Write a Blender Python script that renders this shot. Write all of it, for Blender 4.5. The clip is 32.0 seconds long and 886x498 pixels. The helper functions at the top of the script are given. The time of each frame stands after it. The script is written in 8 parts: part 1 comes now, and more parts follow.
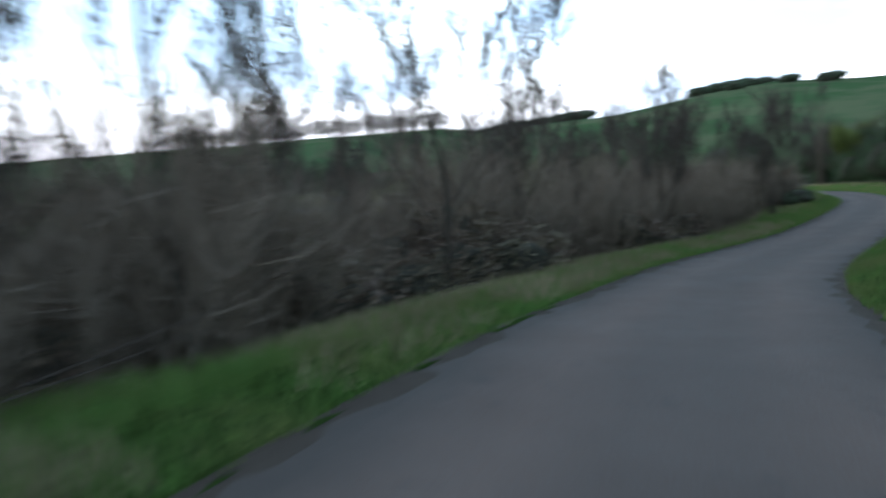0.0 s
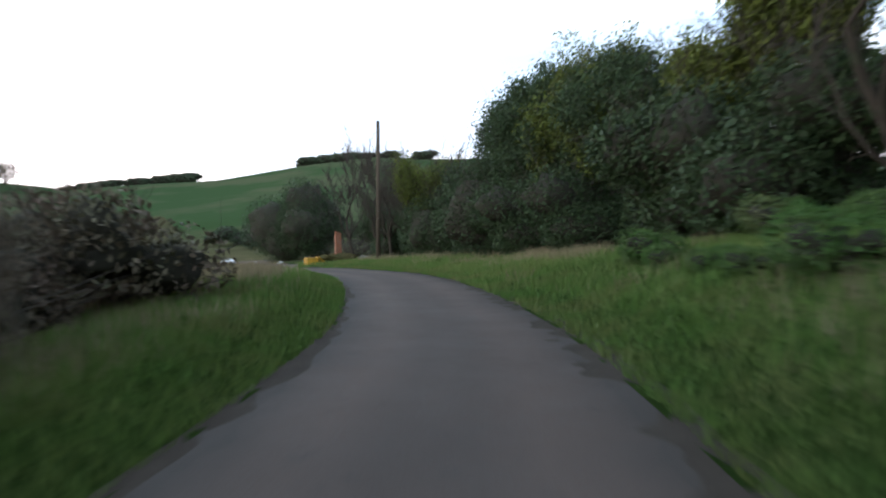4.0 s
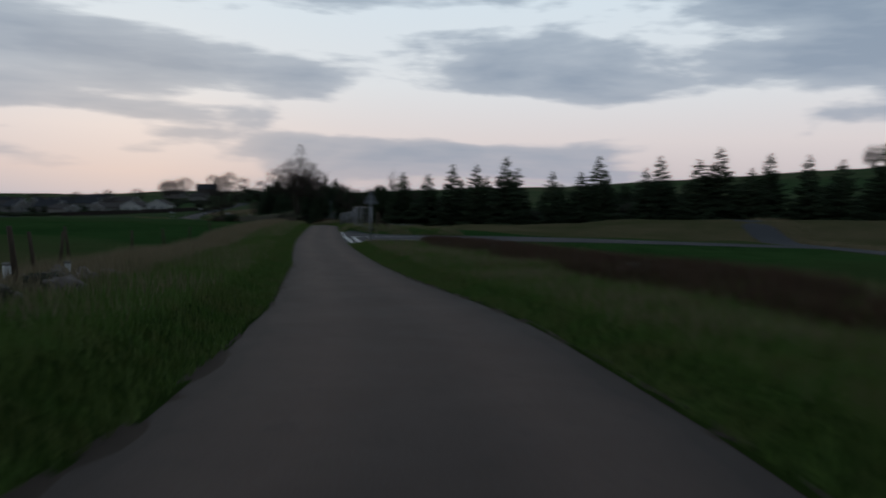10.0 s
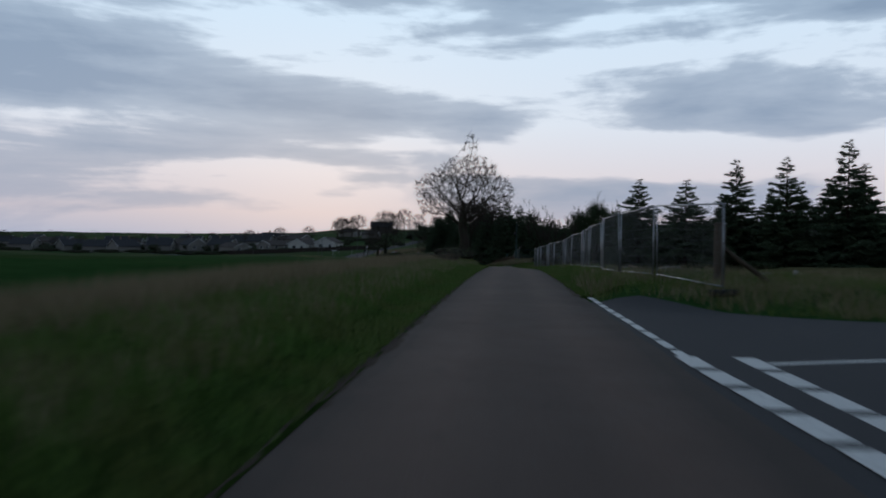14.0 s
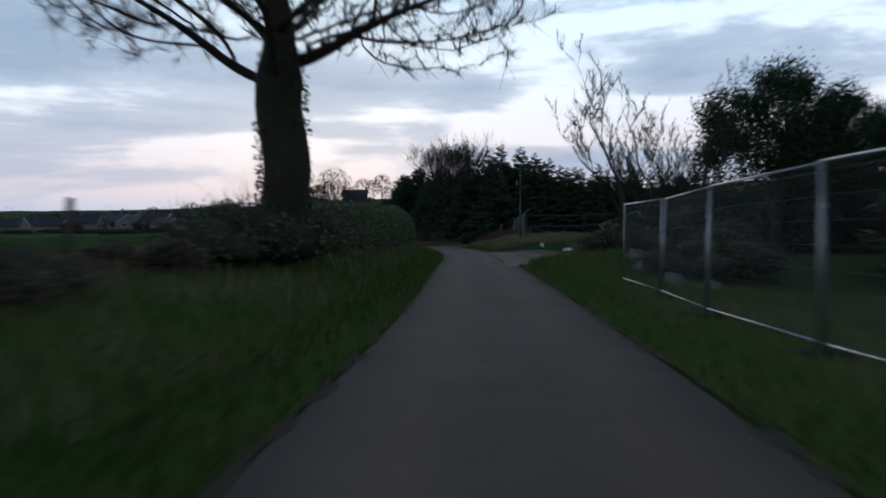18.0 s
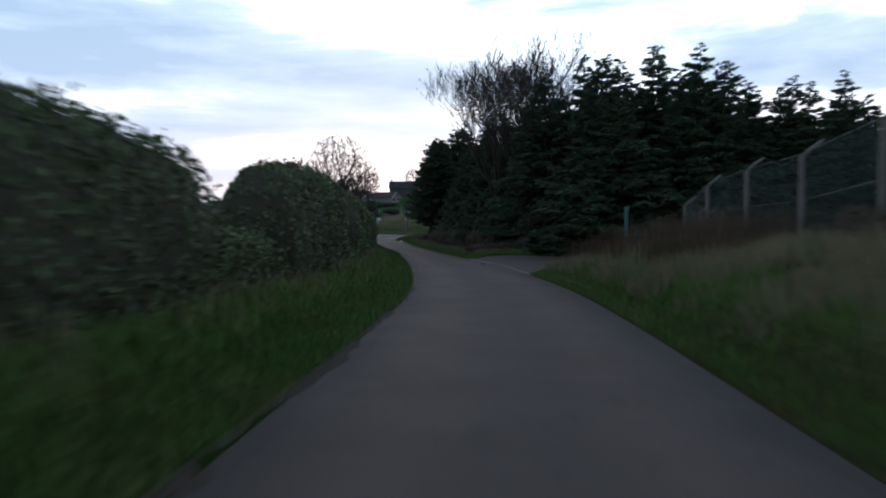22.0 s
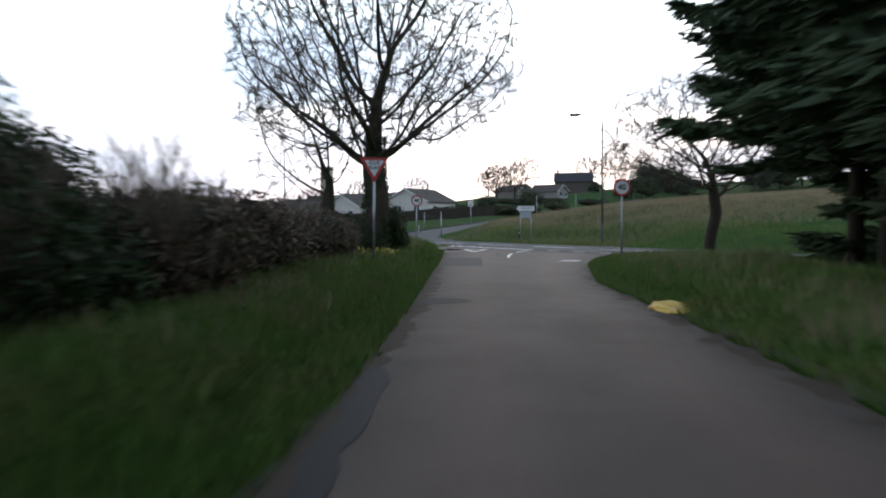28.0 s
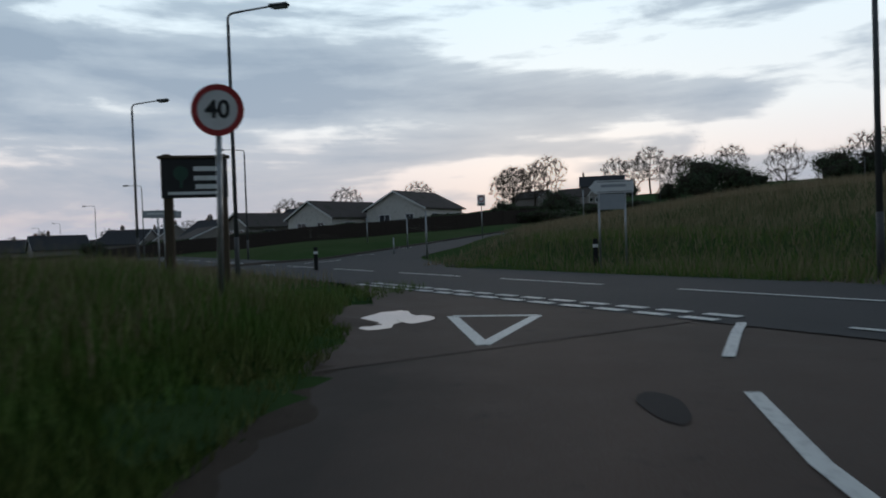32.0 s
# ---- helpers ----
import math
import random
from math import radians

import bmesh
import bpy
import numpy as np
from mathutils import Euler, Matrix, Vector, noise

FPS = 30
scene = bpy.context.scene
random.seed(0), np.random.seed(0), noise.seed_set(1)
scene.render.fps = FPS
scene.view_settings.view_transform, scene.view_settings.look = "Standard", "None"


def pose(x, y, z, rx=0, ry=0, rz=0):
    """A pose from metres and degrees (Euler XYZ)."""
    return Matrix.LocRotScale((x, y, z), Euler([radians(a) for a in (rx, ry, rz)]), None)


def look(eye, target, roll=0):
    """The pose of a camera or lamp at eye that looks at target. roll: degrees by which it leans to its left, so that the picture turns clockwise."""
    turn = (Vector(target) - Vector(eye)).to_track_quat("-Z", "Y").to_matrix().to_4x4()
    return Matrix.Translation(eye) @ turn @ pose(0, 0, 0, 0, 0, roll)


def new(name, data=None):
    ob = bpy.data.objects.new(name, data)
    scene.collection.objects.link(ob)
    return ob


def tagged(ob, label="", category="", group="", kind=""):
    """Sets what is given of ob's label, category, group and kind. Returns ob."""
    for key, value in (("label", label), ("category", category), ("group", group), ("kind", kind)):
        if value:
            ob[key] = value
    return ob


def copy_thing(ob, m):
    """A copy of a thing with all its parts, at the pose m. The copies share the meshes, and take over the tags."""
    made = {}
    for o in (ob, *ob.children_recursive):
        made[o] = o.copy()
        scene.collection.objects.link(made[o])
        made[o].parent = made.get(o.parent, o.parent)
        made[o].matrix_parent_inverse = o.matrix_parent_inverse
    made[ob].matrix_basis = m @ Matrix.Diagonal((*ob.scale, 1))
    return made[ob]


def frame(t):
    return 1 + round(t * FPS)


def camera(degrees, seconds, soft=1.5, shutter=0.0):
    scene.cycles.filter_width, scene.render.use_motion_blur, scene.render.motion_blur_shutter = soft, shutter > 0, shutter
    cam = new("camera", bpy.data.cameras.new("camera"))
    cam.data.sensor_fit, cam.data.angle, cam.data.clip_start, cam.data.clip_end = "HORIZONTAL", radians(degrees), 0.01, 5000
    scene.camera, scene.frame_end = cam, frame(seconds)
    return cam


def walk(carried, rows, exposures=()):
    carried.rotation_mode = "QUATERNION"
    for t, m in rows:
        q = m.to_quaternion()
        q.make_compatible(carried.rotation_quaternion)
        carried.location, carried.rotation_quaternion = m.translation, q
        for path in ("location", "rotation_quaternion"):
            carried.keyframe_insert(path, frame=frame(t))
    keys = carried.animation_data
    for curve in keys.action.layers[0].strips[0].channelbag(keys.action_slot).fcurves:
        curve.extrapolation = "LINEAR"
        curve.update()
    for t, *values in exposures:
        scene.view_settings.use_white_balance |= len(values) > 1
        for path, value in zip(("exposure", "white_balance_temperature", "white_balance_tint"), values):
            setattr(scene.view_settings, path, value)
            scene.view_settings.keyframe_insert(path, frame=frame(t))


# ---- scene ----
# ---------------------------------------------------------------- camera
cam = camera(63.4, 32.0, soft=1.9, shutter=0.5)
PATH = [
    (0, (-97.610, -42.404, 5.177), (-95.726, -41.766, 4.970), -2.09),
    (0.5, (-92.904, -41.810, 4.878), (-90.915, -41.690, 4.712), -1.66),
    (1, (-88.060, -42.298, 4.605), (-86.076, -42.505, 4.461), -1.05),
    (1.5, (-83.079, -43.492, 4.356), (-81.120, -43.879, 4.242), -0.81),
    (2, (-77.977, -45.033, 4.145), (-76.033, -45.493, 4.041), -0.58),
    (2.5, (-72.763, -46.700, 3.994), (-70.822, -47.176, 3.917), -0.04),
    (3, (-67.489, -48.358, 3.937), (-65.548, -48.840, 3.900), -0.71),
    (3.5, (-62.137, -50.001, 3.938), (-60.188, -50.452, 3.916), -0.89),
    (4, (-56.667, -51.520, 3.945), (-54.703, -51.895, 3.906), -0.75),
    (4.5, (-51.032, -52.800, 3.920), (-49.051, -53.064, 3.852), -0.16),
    (5, (-45.144, -53.750, 3.888), (-43.149, -53.891, 3.850), -0.33),
    (5.5, (-39.202, -54.308, 3.856), (-37.203, -54.312, 3.807), -0.46),
    (6, (-33.379, -54.358, 3.819), (-31.386, -54.204, 3.773), -0.39),
    (6.5, (-27.833, -54.029, 3.757), (-25.861, -53.705, 3.686), -1.08),
    (7, (-23.082, -53.195, 3.663), (-21.148, -52.695, 3.564), -0.51),
    (7.5, (-19.068, -51.876, 3.533), (-17.200, -51.168, 3.432), -1.08),
    (8, (-15.266, -49.924, 3.396), (-13.524, -48.946, 3.295), 0.26),
    (8.5, (-11.569, -47.587, 3.255), (-10.032, -46.310, 3.174), 1.67),
    (9, (-8.293, -44.649, 3.104), (-7.047, -43.092, 2.955), 2.17),
    (9.5, (-5.553, -40.880, 2.861), (-4.657, -39.099, 2.707), 1.34),
    (10, (-3.519, -36.267, 2.578), (-2.999, -34.340, 2.454), 1.26),
    (10.5, (-2.207, -30.877, 2.283), (-1.994, -28.892, 2.162), 0.27),
    (11, (-1.451, -25.095, 1.994), (-1.418, -23.097, 1.895), -0.25),
    (11.5, (-1.044, -19.193, 1.746), (-1.069, -17.195, 1.662), 0.79),
    (12, (-0.697, -13.112, 1.547), (-0.729, -11.113, 1.483), 0.81),
    (12.5, (-0.326, -6.696, 1.404), (-0.350, -4.696, 1.363), 0.49),
    (13, (-0.027, 0.010, 1.300), (-0.037, 2.009, 1.262), 1.01),
    (13.5, (0.360, 6.708, 1.193), (0.368, 8.707, 1.153), 1.27),
    (14, (0.894, 13.687, 1.125), (0.924, 15.687, 1.103), 1.09),
    (14.5, (1.563, 20.926, 1.087), (1.613, 22.926, 1.067), 1.36),
    (15, (2.273, 28.317, 1.071), (2.354, 30.315, 1.044), -0.24),
    (15.5, (3.083, 35.770, 1.051), (3.183, 37.767, 1.020), -0.87),
    (16, (3.921, 43.208, 1.015), (4.018, 45.205, 0.976), -1.18),
    (16.5, (4.713, 50.558, 0.935), (4.795, 52.556, 0.884), -1.46),
    (17, (5.466, 57.739, 0.778), (5.543, 59.736, 0.699), -0.57),
    (17.5, (6.159, 64.842, 0.574), (6.226, 66.839, 0.498), -0.40),
    (18, (6.832, 72.012, 0.308), (6.881, 74.009, 0.205), -0.29),
    (18.5, (7.418, 79.066, 0.060), (7.448, 81.063, -0.035), -0.97),
    (19, (7.896, 85.962, -0.144), (7.911, 87.961, -0.220), -1.17),
    (19.5, (8.335, 92.554, -0.321), (8.338, 94.553, -0.389), -1.99),
    (20, (8.649, 98.892, -0.487), (8.640, 100.891, -0.553), -1.51),
    (20.5, (9.069, 105.108, -0.691), (9.038, 107.107, -0.763), -1.48),
    (21, (9.300, 111.292, -0.917), (9.236, 113.289, -0.999), -0.89),
    (21.5, (9.394, 117.707, -1.137), (9.298, 119.703, -1.217), -0.14),
    (22, (9.322, 124.219, -1.339), (9.192, 126.212, -1.446), -0.43),
    (22.5, (9.403, 130.770, -1.593), (9.217, 132.759, -1.698), -0.63),
    (23, (9.363, 136.981, -1.837), (9.120, 138.964, -1.947), -0.31),
    (23.5, (8.951, 143.174, -2.103), (8.650, 145.148, -2.213), -0.62),
    (24, (8.185, 149.654, -2.365), (7.833, 151.620, -2.467), -1.06),
    (24.5, (7.329, 156.294, -2.607), (6.921, 158.250, -2.693), -1.13),
    (25, (6.310, 163.064, -2.836), (5.862, 165.012, -2.911), -1.86),
    (25.5, (5.187, 169.956, -3.042), (4.711, 171.896, -3.131), -1.52),
    (26, (3.887, 176.764, -3.237), (3.377, 178.696, -3.318), -1.30),
    (26.5, (2.492, 183.471, -3.403), (1.952, 185.395, -3.472), -1.17),
    (27, (1.039, 190.051, -3.539), (0.482, 191.970, -3.600), -1.00),
    (27.5, (-0.428, 196.480, -3.657), (-0.994, 198.397, -3.721), -0.64),
    (28, (-1.905, 202.727, -3.751), (-2.481, 204.641, -3.833), -0.51),
    (28.5, (-3.119, 208.532, -3.811), (-3.716, 210.440, -3.874), -0.32),
    (29, (-4.459, 213.741, -3.953), (-5.062, 215.647, -4.017), -1.06),
    (29.5, (-5.713, 218.585, -4.045), (-6.347, 220.481, -4.082), -1.43),
    (30, (-6.903, 223.026, -4.113), (-7.555, 224.917, -4.156), -1.47),
    (30.5, (-7.966, 226.927, -4.203), (-8.625, 228.814, -4.271), -1.18),
    (31, (-8.855, 230.197, -4.282), (-9.502, 232.089, -4.334), -1.33),
    (31.5, (-9.586, 233.058, -4.335), (-10.220, 234.954, -4.380), -1.56),
    (32, (-10.181, 235.511, -4.351), (-10.796, 237.414, -4.387), -2.01),
]
walk(cam, [(t, look(eye, target, roll)) for t, eye, target, roll in PATH],
     exposures=[(0.0, 1.25, 5500, 0), (1.0, 1.2, 5650, 2), (2.0, 1.5, 5900, 5), (2.5, 1.5, 6000, 6), (4.5, 1.05, 6250, 8), (6.0, 0.45, 6300, 9), (7.5, -0.15, 6400, 9),
                (9.0, -0.9, 6350, 7), (10.0, -1.1, 6250, 8), (11.0, -1.1, 6000, 8), (13.0, -1.05, 5850, 8), (17.0, -1.0, 5700, 7), (19.0, -0.4, 5700, 6), (20.0, -0.6, 5650, 6),
                (21.0, -0.58, 5650, 6), (22.0, -0.15, 5650, 7), (23.0, 0.35, 5700, 6), (24.0, 0.85, 5800, 6), (26.0, 1.1, 6200, 8), (28.0, 0.8, 6350, 9), (29.0, 0.05, 6450, 8),
                (30.0, -0.5, 6300, 7), (32.0, -0.8, 6250, 6)])


# ---------------------------------------------------------------- sky and sun (dusk under broken cloud)
SUN_YAW, SUN_UP = 8.0, 7.0
world = bpy.data.worlds.new("dusk_sky")
scene.world = world
world.use_nodes = True
wn, wl = world.node_tree.nodes, world.node_tree.links
wn.clear()
w_out, w_bg = wn.new("ShaderNodeOutputWorld"), wn.new("ShaderNodeBackground")
w_sky = wn.new("ShaderNodeTexSky")
w_sky.sky_type, w_sky.sun_disc = "NISHITA", False
w_sky.sun_elevation, w_sky.sun_rotation = radians(SUN_UP), radians(-SUN_YAW)
w_co, w_sep = wn.new("ShaderNodeTexCoord"), wn.new("ShaderNodeSeparateXYZ")
wl.new(w_co.outputs["Generated"], w_sep.inputs[0])


def w_math(op, a, b=None, clamp=False):
    n = wn.new("ShaderNodeMath")
    n.operation, n.use_clamp = op, clamp
    for i, v in enumerate((a, b)):
        if v is None:
            continue
        if isinstance(v, (int, float)):
            n.inputs[i].default_value = v
        else:
            wl.new(v, n.inputs[i])
    return n.outputs[0]


def w_ramp(fac, stops):
    n = wn.new("ShaderNodeValToRGB")
    e = n.color_ramp.elements
    while len(e) < len(stops):
        e.new(0.5)
    for k, (p, c) in enumerate(stops):
        e[k].position, e[k].color = p, (*c, 1)
    wl.new(fac, n.inputs[0])
    return n.outputs[0]


def w_mix(fac, a, b, kind="MIX"):
    n = wn.new("ShaderNodeMix")
    n.data_type, n.blend_type = "RGBA", kind
    for i, v in ((0, fac), (6, a), (7, b)):
        if isinstance(v, (int, float)):
            n.inputs[i].default_value = v
        elif isinstance(v, tuple):
            n.inputs[i].default_value = (*v, 1)
        else:
            wl.new(v, n.inputs[i])
    return n.outputs[2]


w_up = w_math("MAXIMUM", w_sep.outputs[2], 0.0)
w_m = wn.new("ShaderNodeMapping")
w_m.inputs["Location"].default_value = (3.7, 1.2, 0.35)
w_m.inputs["Scale"].default_value = (1.5, 1.5, 8.5)
wl.new(w_co.outputs["Generated"], w_m.inputs[0])
w_n = wn.new("ShaderNodeTexNoise")
w_n.inputs["Scale"].default_value, w_n.inputs["Detail"].default_value, w_n.inputs["Roughness"].default_value = 1.25, 8.0, 0.52
w_n.inputs["Distortion"].default_value = 0.25
wl.new(w_m.outputs[0], w_n.inputs["Vector"])
w_m2 = wn.new("ShaderNodeMapping")
w_m2.inputs["Location"].default_value = (1.3, 4.2, 0.8)
w_m2.inputs["Scale"].default_value = (4.2, 4.2, 13.0)
wl.new(w_co.outputs["Generated"], w_m2.inputs[0])
w_n2 = wn.new("ShaderNodeTexNoise")
w_n2.inputs["Scale"].default_value, w_n2.inputs["Detail"].default_value, w_n2.inputs["Roughness"].default_value = 1.3, 7.0, 0.58
w_n2.inputs["Distortion"].default_value = 0.4
wl.new(w_m2.outputs[0], w_n2.inputs["Vector"])
w_lump = w_math("MULTIPLY", w_math("SUBTRACT", w_n2.outputs[0], 0.5), 0.24)
w_high = w_ramp(w_up, [(0.0, (0.45, 0.45, 0.45)), (0.05, (0.25, 0.25, 0.25)), (0.10, (0.30, 0.30, 0.30)), (0.18, (0.8, 0.8, 0.8)), (0.40, (1, 1, 1))])
w_amount = w_math("ADD", w_math("ADD", w_n.outputs[0], w_lump), w_math("MULTIPLY", w_high, 0.13))
w_cover = w_ramp(w_amount, [(0.53, (0, 0, 0)), (0.585, (0.7, 0.7, 0.7)), (0.70, (1, 1, 1))])
w_open = w_ramp(w_up, [(0.0, (0.66, 0.70, 0.84)), (0.035, (0.98, 0.84, 0.86)), (0.09, (1.20, 1.06, 1.04)), (0.16, (1.22, 1.22, 1.24)), (0.30, (1.12, 1.26, 1.36)), (1.0, (0.90, 1.10, 1.3))])
w_cloud = w_ramp(w_up, [(0.0, (0.56, 0.60, 0.74)), (0.08, (0.42, 0.50, 0.64)), (0.3, (0.34, 0.44, 0.58)), (1.0, (0.34, 0.46, 0.62))])
w_lay = w_mix(w_math("MULTIPLY", w_cover, 0.88), w_open, w_cloud)
w_fall = w_ramp(w_up, [(0.34, (1, 1, 1)), (0.62, (0.50, 0.51, 0.52)), (1.0, (0.42, 0.43, 0.44))])
w_all = w_mix(0.04, w_lay, w_mix(1.0, w_sky.outputs[0], (0.12, 0.12, 0.12), "MULTIPLY"))
w_ahead = w_ramp(w_math("ADD", w_math("MULTIPLY", w_sep.outputs[1], 0.5), 0.5), [(0.0, (0.50, 0.53, 0.58)), (0.5, (0.84, 0.85, 0.86)), (0.85, (1, 1, 1))])
w_all = w_mix(1.0, w_mix(1.0, w_all, w_fall, "MULTIPLY"), w_ahead, "MULTIPLY")
wl.new(w_all, w_bg.inputs[0])
w_bg.inputs[1].default_value = 1.32
wl.new(w_bg.outputs[0], w_out.inputs[0])

sun = new("sun", bpy.data.lights.new("sun", "SUN"))
sun.data.energy, sun.data.angle, sun.data.color = 0.35, radians(18), (1.0, 0.86, 0.78)
sun.matrix_world = look((0, 0, 60), (60 * math.sin(radians(SUN_YAW)), -60 * math.cos(radians(SUN_YAW)), 60 - 60 * math.tan(radians(SUN_UP))))


# ---------------------------------------------------------------- materials
MATS = {}


class Mat:
    """A node material under construction."""

    def __init__(self, name, rough=0.8, metal=0.0):
        self.m = bpy.data.materials.new(name)
        self.m.use_nodes = True
        self.nt = self.m.node_tree
        self.b = self.nt.nodes["Principled BSDF"]
        self.b.inputs["Roughness"].default_value = rough
        self.b.inputs["Metallic"].default_value = metal
        self.co = self.nt.nodes.new("ShaderNodeNewGeometry").outputs["Position"]
        MATS[name] = self.m
        if rough > 0.75:
            self.b.inputs["Specular IOR Level"].default_value = 0.12

    def put(self, sock, v):
        if isinstance(v, (int, float)):
            sock.default_value = v
        elif isinstance(v, tuple):
            sock.default_value = (*v, 1) if len(v) == 3 else v
        else:
            self.nt.links.new(v, sock)

    def noise(self, scale, detail=4.0, rough=0.6, local=False, stretch=None):
        n = self.nt.nodes.new("ShaderNodeTexNoise")
        n.inputs["Scale"].default_value, n.inputs["Detail"].default_value, n.inputs["Roughness"].default_value = scale, detail, rough
        co = self.co
        if local:
            co = self.nt.nodes.new("ShaderNodeTexCoord").outputs["Object"]
        if stretch:
            m = self.nt.nodes.new("ShaderNodeMapping")
            m.inputs["Scale"].default_value = stretch
            self.put(m.inputs[0], co)
            co = m.outputs[0]
        self.put(n.inputs["Vector"], co)
        return n.outputs[0]

    def ramp(self, fac, *stops):
        n = self.nt.nodes.new("ShaderNodeValToRGB")
        e = n.color_ramp.elements
        while len(e) < len(stops):
            e.new(0.5)
        for k, (p, c) in enumerate(stops):
            e[k].position, e[k].color = p, (*(c if isinstance(c, tuple) else (c,) * 3), 1)
        self.put(n.inputs[0], fac)
        return n.outputs[0]

    def mix(self, fac, a, b, kind="MIX"):
        n = self.nt.nodes.new("ShaderNodeMix")
        n.data_type, n.blend_type = "RGBA", kind
        self.put(n.inputs[0], fac), self.put(n.inputs[6], a), self.put(n.inputs[7], b)
        return n.outputs[2]

    def random(self):
        return self.nt.nodes.new("ShaderNodeObjectInfo").outputs["Random"]

    def island(self):
        return self.nt.nodes.new("ShaderNodeNewGeometry").outputs["Random Per Island"]

    def colour(self, v):
        self.put(self.b.inputs["Base Color"], v)
        return self

    def bump(self, h, strength=0.4, dist=0.02):
        n = self.nt.nodes.new("ShaderNodeBump")
        n.inputs["Strength"].default_value, n.inputs["Distance"].default_value = strength, dist
        self.put(n.inputs["Height"], h)
        self.put(self.b.inputs["Normal"], n.outputs[0])
        return self

    def rough(self, v):
        self.put(self.b.inputs["Roughness"], v)
        return self


def simple(name, a, b, rough=0.7, metal=0.0, scale=9.0, bump=0.25, wear=None, local=False):
    """Two tones in a fine and a coarse noise, with a little relief."""
    k = Mat(name, rough, metal)
    c = k.mix(k.noise(scale, 5, local=local), a, b)
    if wear:
        c = k.mix(k.ramp(k.noise(scale * 0.17, 6, 0.7, local=local), (0.52, 0.0), (0.68, 1.0)), c, wear)
    k.colour(c).bump(k.noise(scale * 5, 3, local=local), bump, 0.01)
    return k.m


def leafy(name, a, b, c, rough=0.6, glow=0.25):
    """Foliage: tone by leaf and by plant, a little light through the leaf."""
    k = Mat(name, rough)
    t = k.mix(k.island(), a, b)
    t = k.mix(k.ramp(k.noise(0.9, 3), (0.4, 0.0), (0.7, 1.0)), t, c)
    k.colour(k.mix(k.ramp(k.random(), (0.0, 0.0), (1.0, 0.45)), t, b))
    k.b.inputs["Specular IOR Level"].default_value = 0.10
    return k.m


# road surfaces
k = Mat("asphalt", 0.78)
c = k.mix(k.ramp(k.noise(0.35, 5), (0.35, 0.0), (0.7, 1.0)), (0.092, 0.061, 0.048), (0.126, 0.084, 0.066))
c = k.mix(k.ramp(k.noise(60, 2), (0.35, 0.0), (0.75, 0.8)), c, (0.132, 0.110, 0.098))
c = k.mix(k.ramp(k.noise(2.3, 6, 0.75), (0.58, 0.0), (0.72, 0.6)), c, (0.036, 0.035, 0.037))
c = k.mix(k.ramp(k.noise(0.12, 3), (0.45, 0.0), (0.7, 0.5)), c, (0.122, 0.082, 0.066))
# wheel tracks worn paler, dirt along both edges and a little down the crown
a = k.nt.nodes.new("ShaderNodeAttribute")
a.attribute_name = "off_centre"
w = k.nt.nodes.new("ShaderNodeMath")
w.operation = "MULTIPLY_ADD"
k.put(w.inputs[0], k.noise(0.8, 5, 0.7)), k.put(w.inputs[1], 0.30), k.put(w.inputs[2], a.outputs["Fac"])
c = k.mix(k.ramp(w.outputs[0], (0.0, 0.30), (0.30, 0.34), (0.58, 0.0), (0.78, 0.2), (0.98, 0.62), (1.0, 0.75)), c, (0.052, 0.045, 0.040))
k.colour(c).bump(k.noise(90, 2), 0.5, 0.006).rough(k.ramp(k.noise(1.1, 4), (0.3, 0.76), (0.7, 0.88)))
k = Mat("asphalt_red", 0.8)
c = k.mix(k.noise(0.5, 5), (0.082, 0.048, 0.040), (0.112, 0.067, 0.053))
c = k.mix(k.ramp(k.noise(2.3, 6, 0.75), (0.52, 0.0), (0.70, 0.8)), c, (0.036, 0.032, 0.029))
k.colour(c).bump(k.noise(80, 2), 0.5, 0.006)
k = Mat("asphalt_dark", 0.82)
c = k.mix(k.noise(0.6, 5), (0.034, 0.035, 0.039), (0.050, 0.050, 0.054))
c = k.mix(k.ramp(k.noise(70, 2), (0.4, 0.0), (0.8, 0.7)), c, (0.085, 0.085, 0.085))
k.colour(c).bump(k.noise(80, 2), 0.5, 0.006)
k = Mat("tarmac_patch", 0.82)
k.colour(k.mix(k.noise(40, 3), (0.022, 0.021, 0.022), (0.042, 0.039, 0.039))).bump(k.noise(90, 2), 0.4, 0.005)
k = Mat("concrete_slab", 0.85)
c = k.mix(k.noise(0.7, 6), (0.112, 0.090, 0.068), (0.165, 0.136, 0.104))
c = k.mix(k.ramp(k.noise(0.25, 6, 0.7), (0.45, 0.0), (0.62, 0.85)), c, (0.045, 0.040, 0.032))
k.colour(c).bump(k.noise(35, 4), 0.35, 0.008)
k = Mat("road_paint", 0.6)
c = k.mix(k.ramp(k.noise(14, 5, 0.7), (0.5, 0.0), (0.72, 0.75)), (0.66, 0.66, 0.64), (0.25, 0.24, 0.24))
k.colour(c).bump(k.noise(70, 2), 0.3, 0.004)
k = Mat("worn_paint", 0.7)
c = k.mix(k.ramp(k.noise(11, 6, 0.75), (0.40, 0.0), (0.66, 0.9)), (0.40, 0.39, 0.37), (0.12, 0.10, 0.09))
k.colour(c).bump(k.noise(70, 2), 0.3, 0.004)
k = Mat("mud", 0.95)
c = k.mix(k.noise(3.0, 6, 0.7), (0.040, 0.030, 0.023), (0.080, 0.062, 0.048))
k.colour(c).bump(k.noise(18, 5, 0.7), 0.8, 0.03)
k = Mat("water", 0.03)
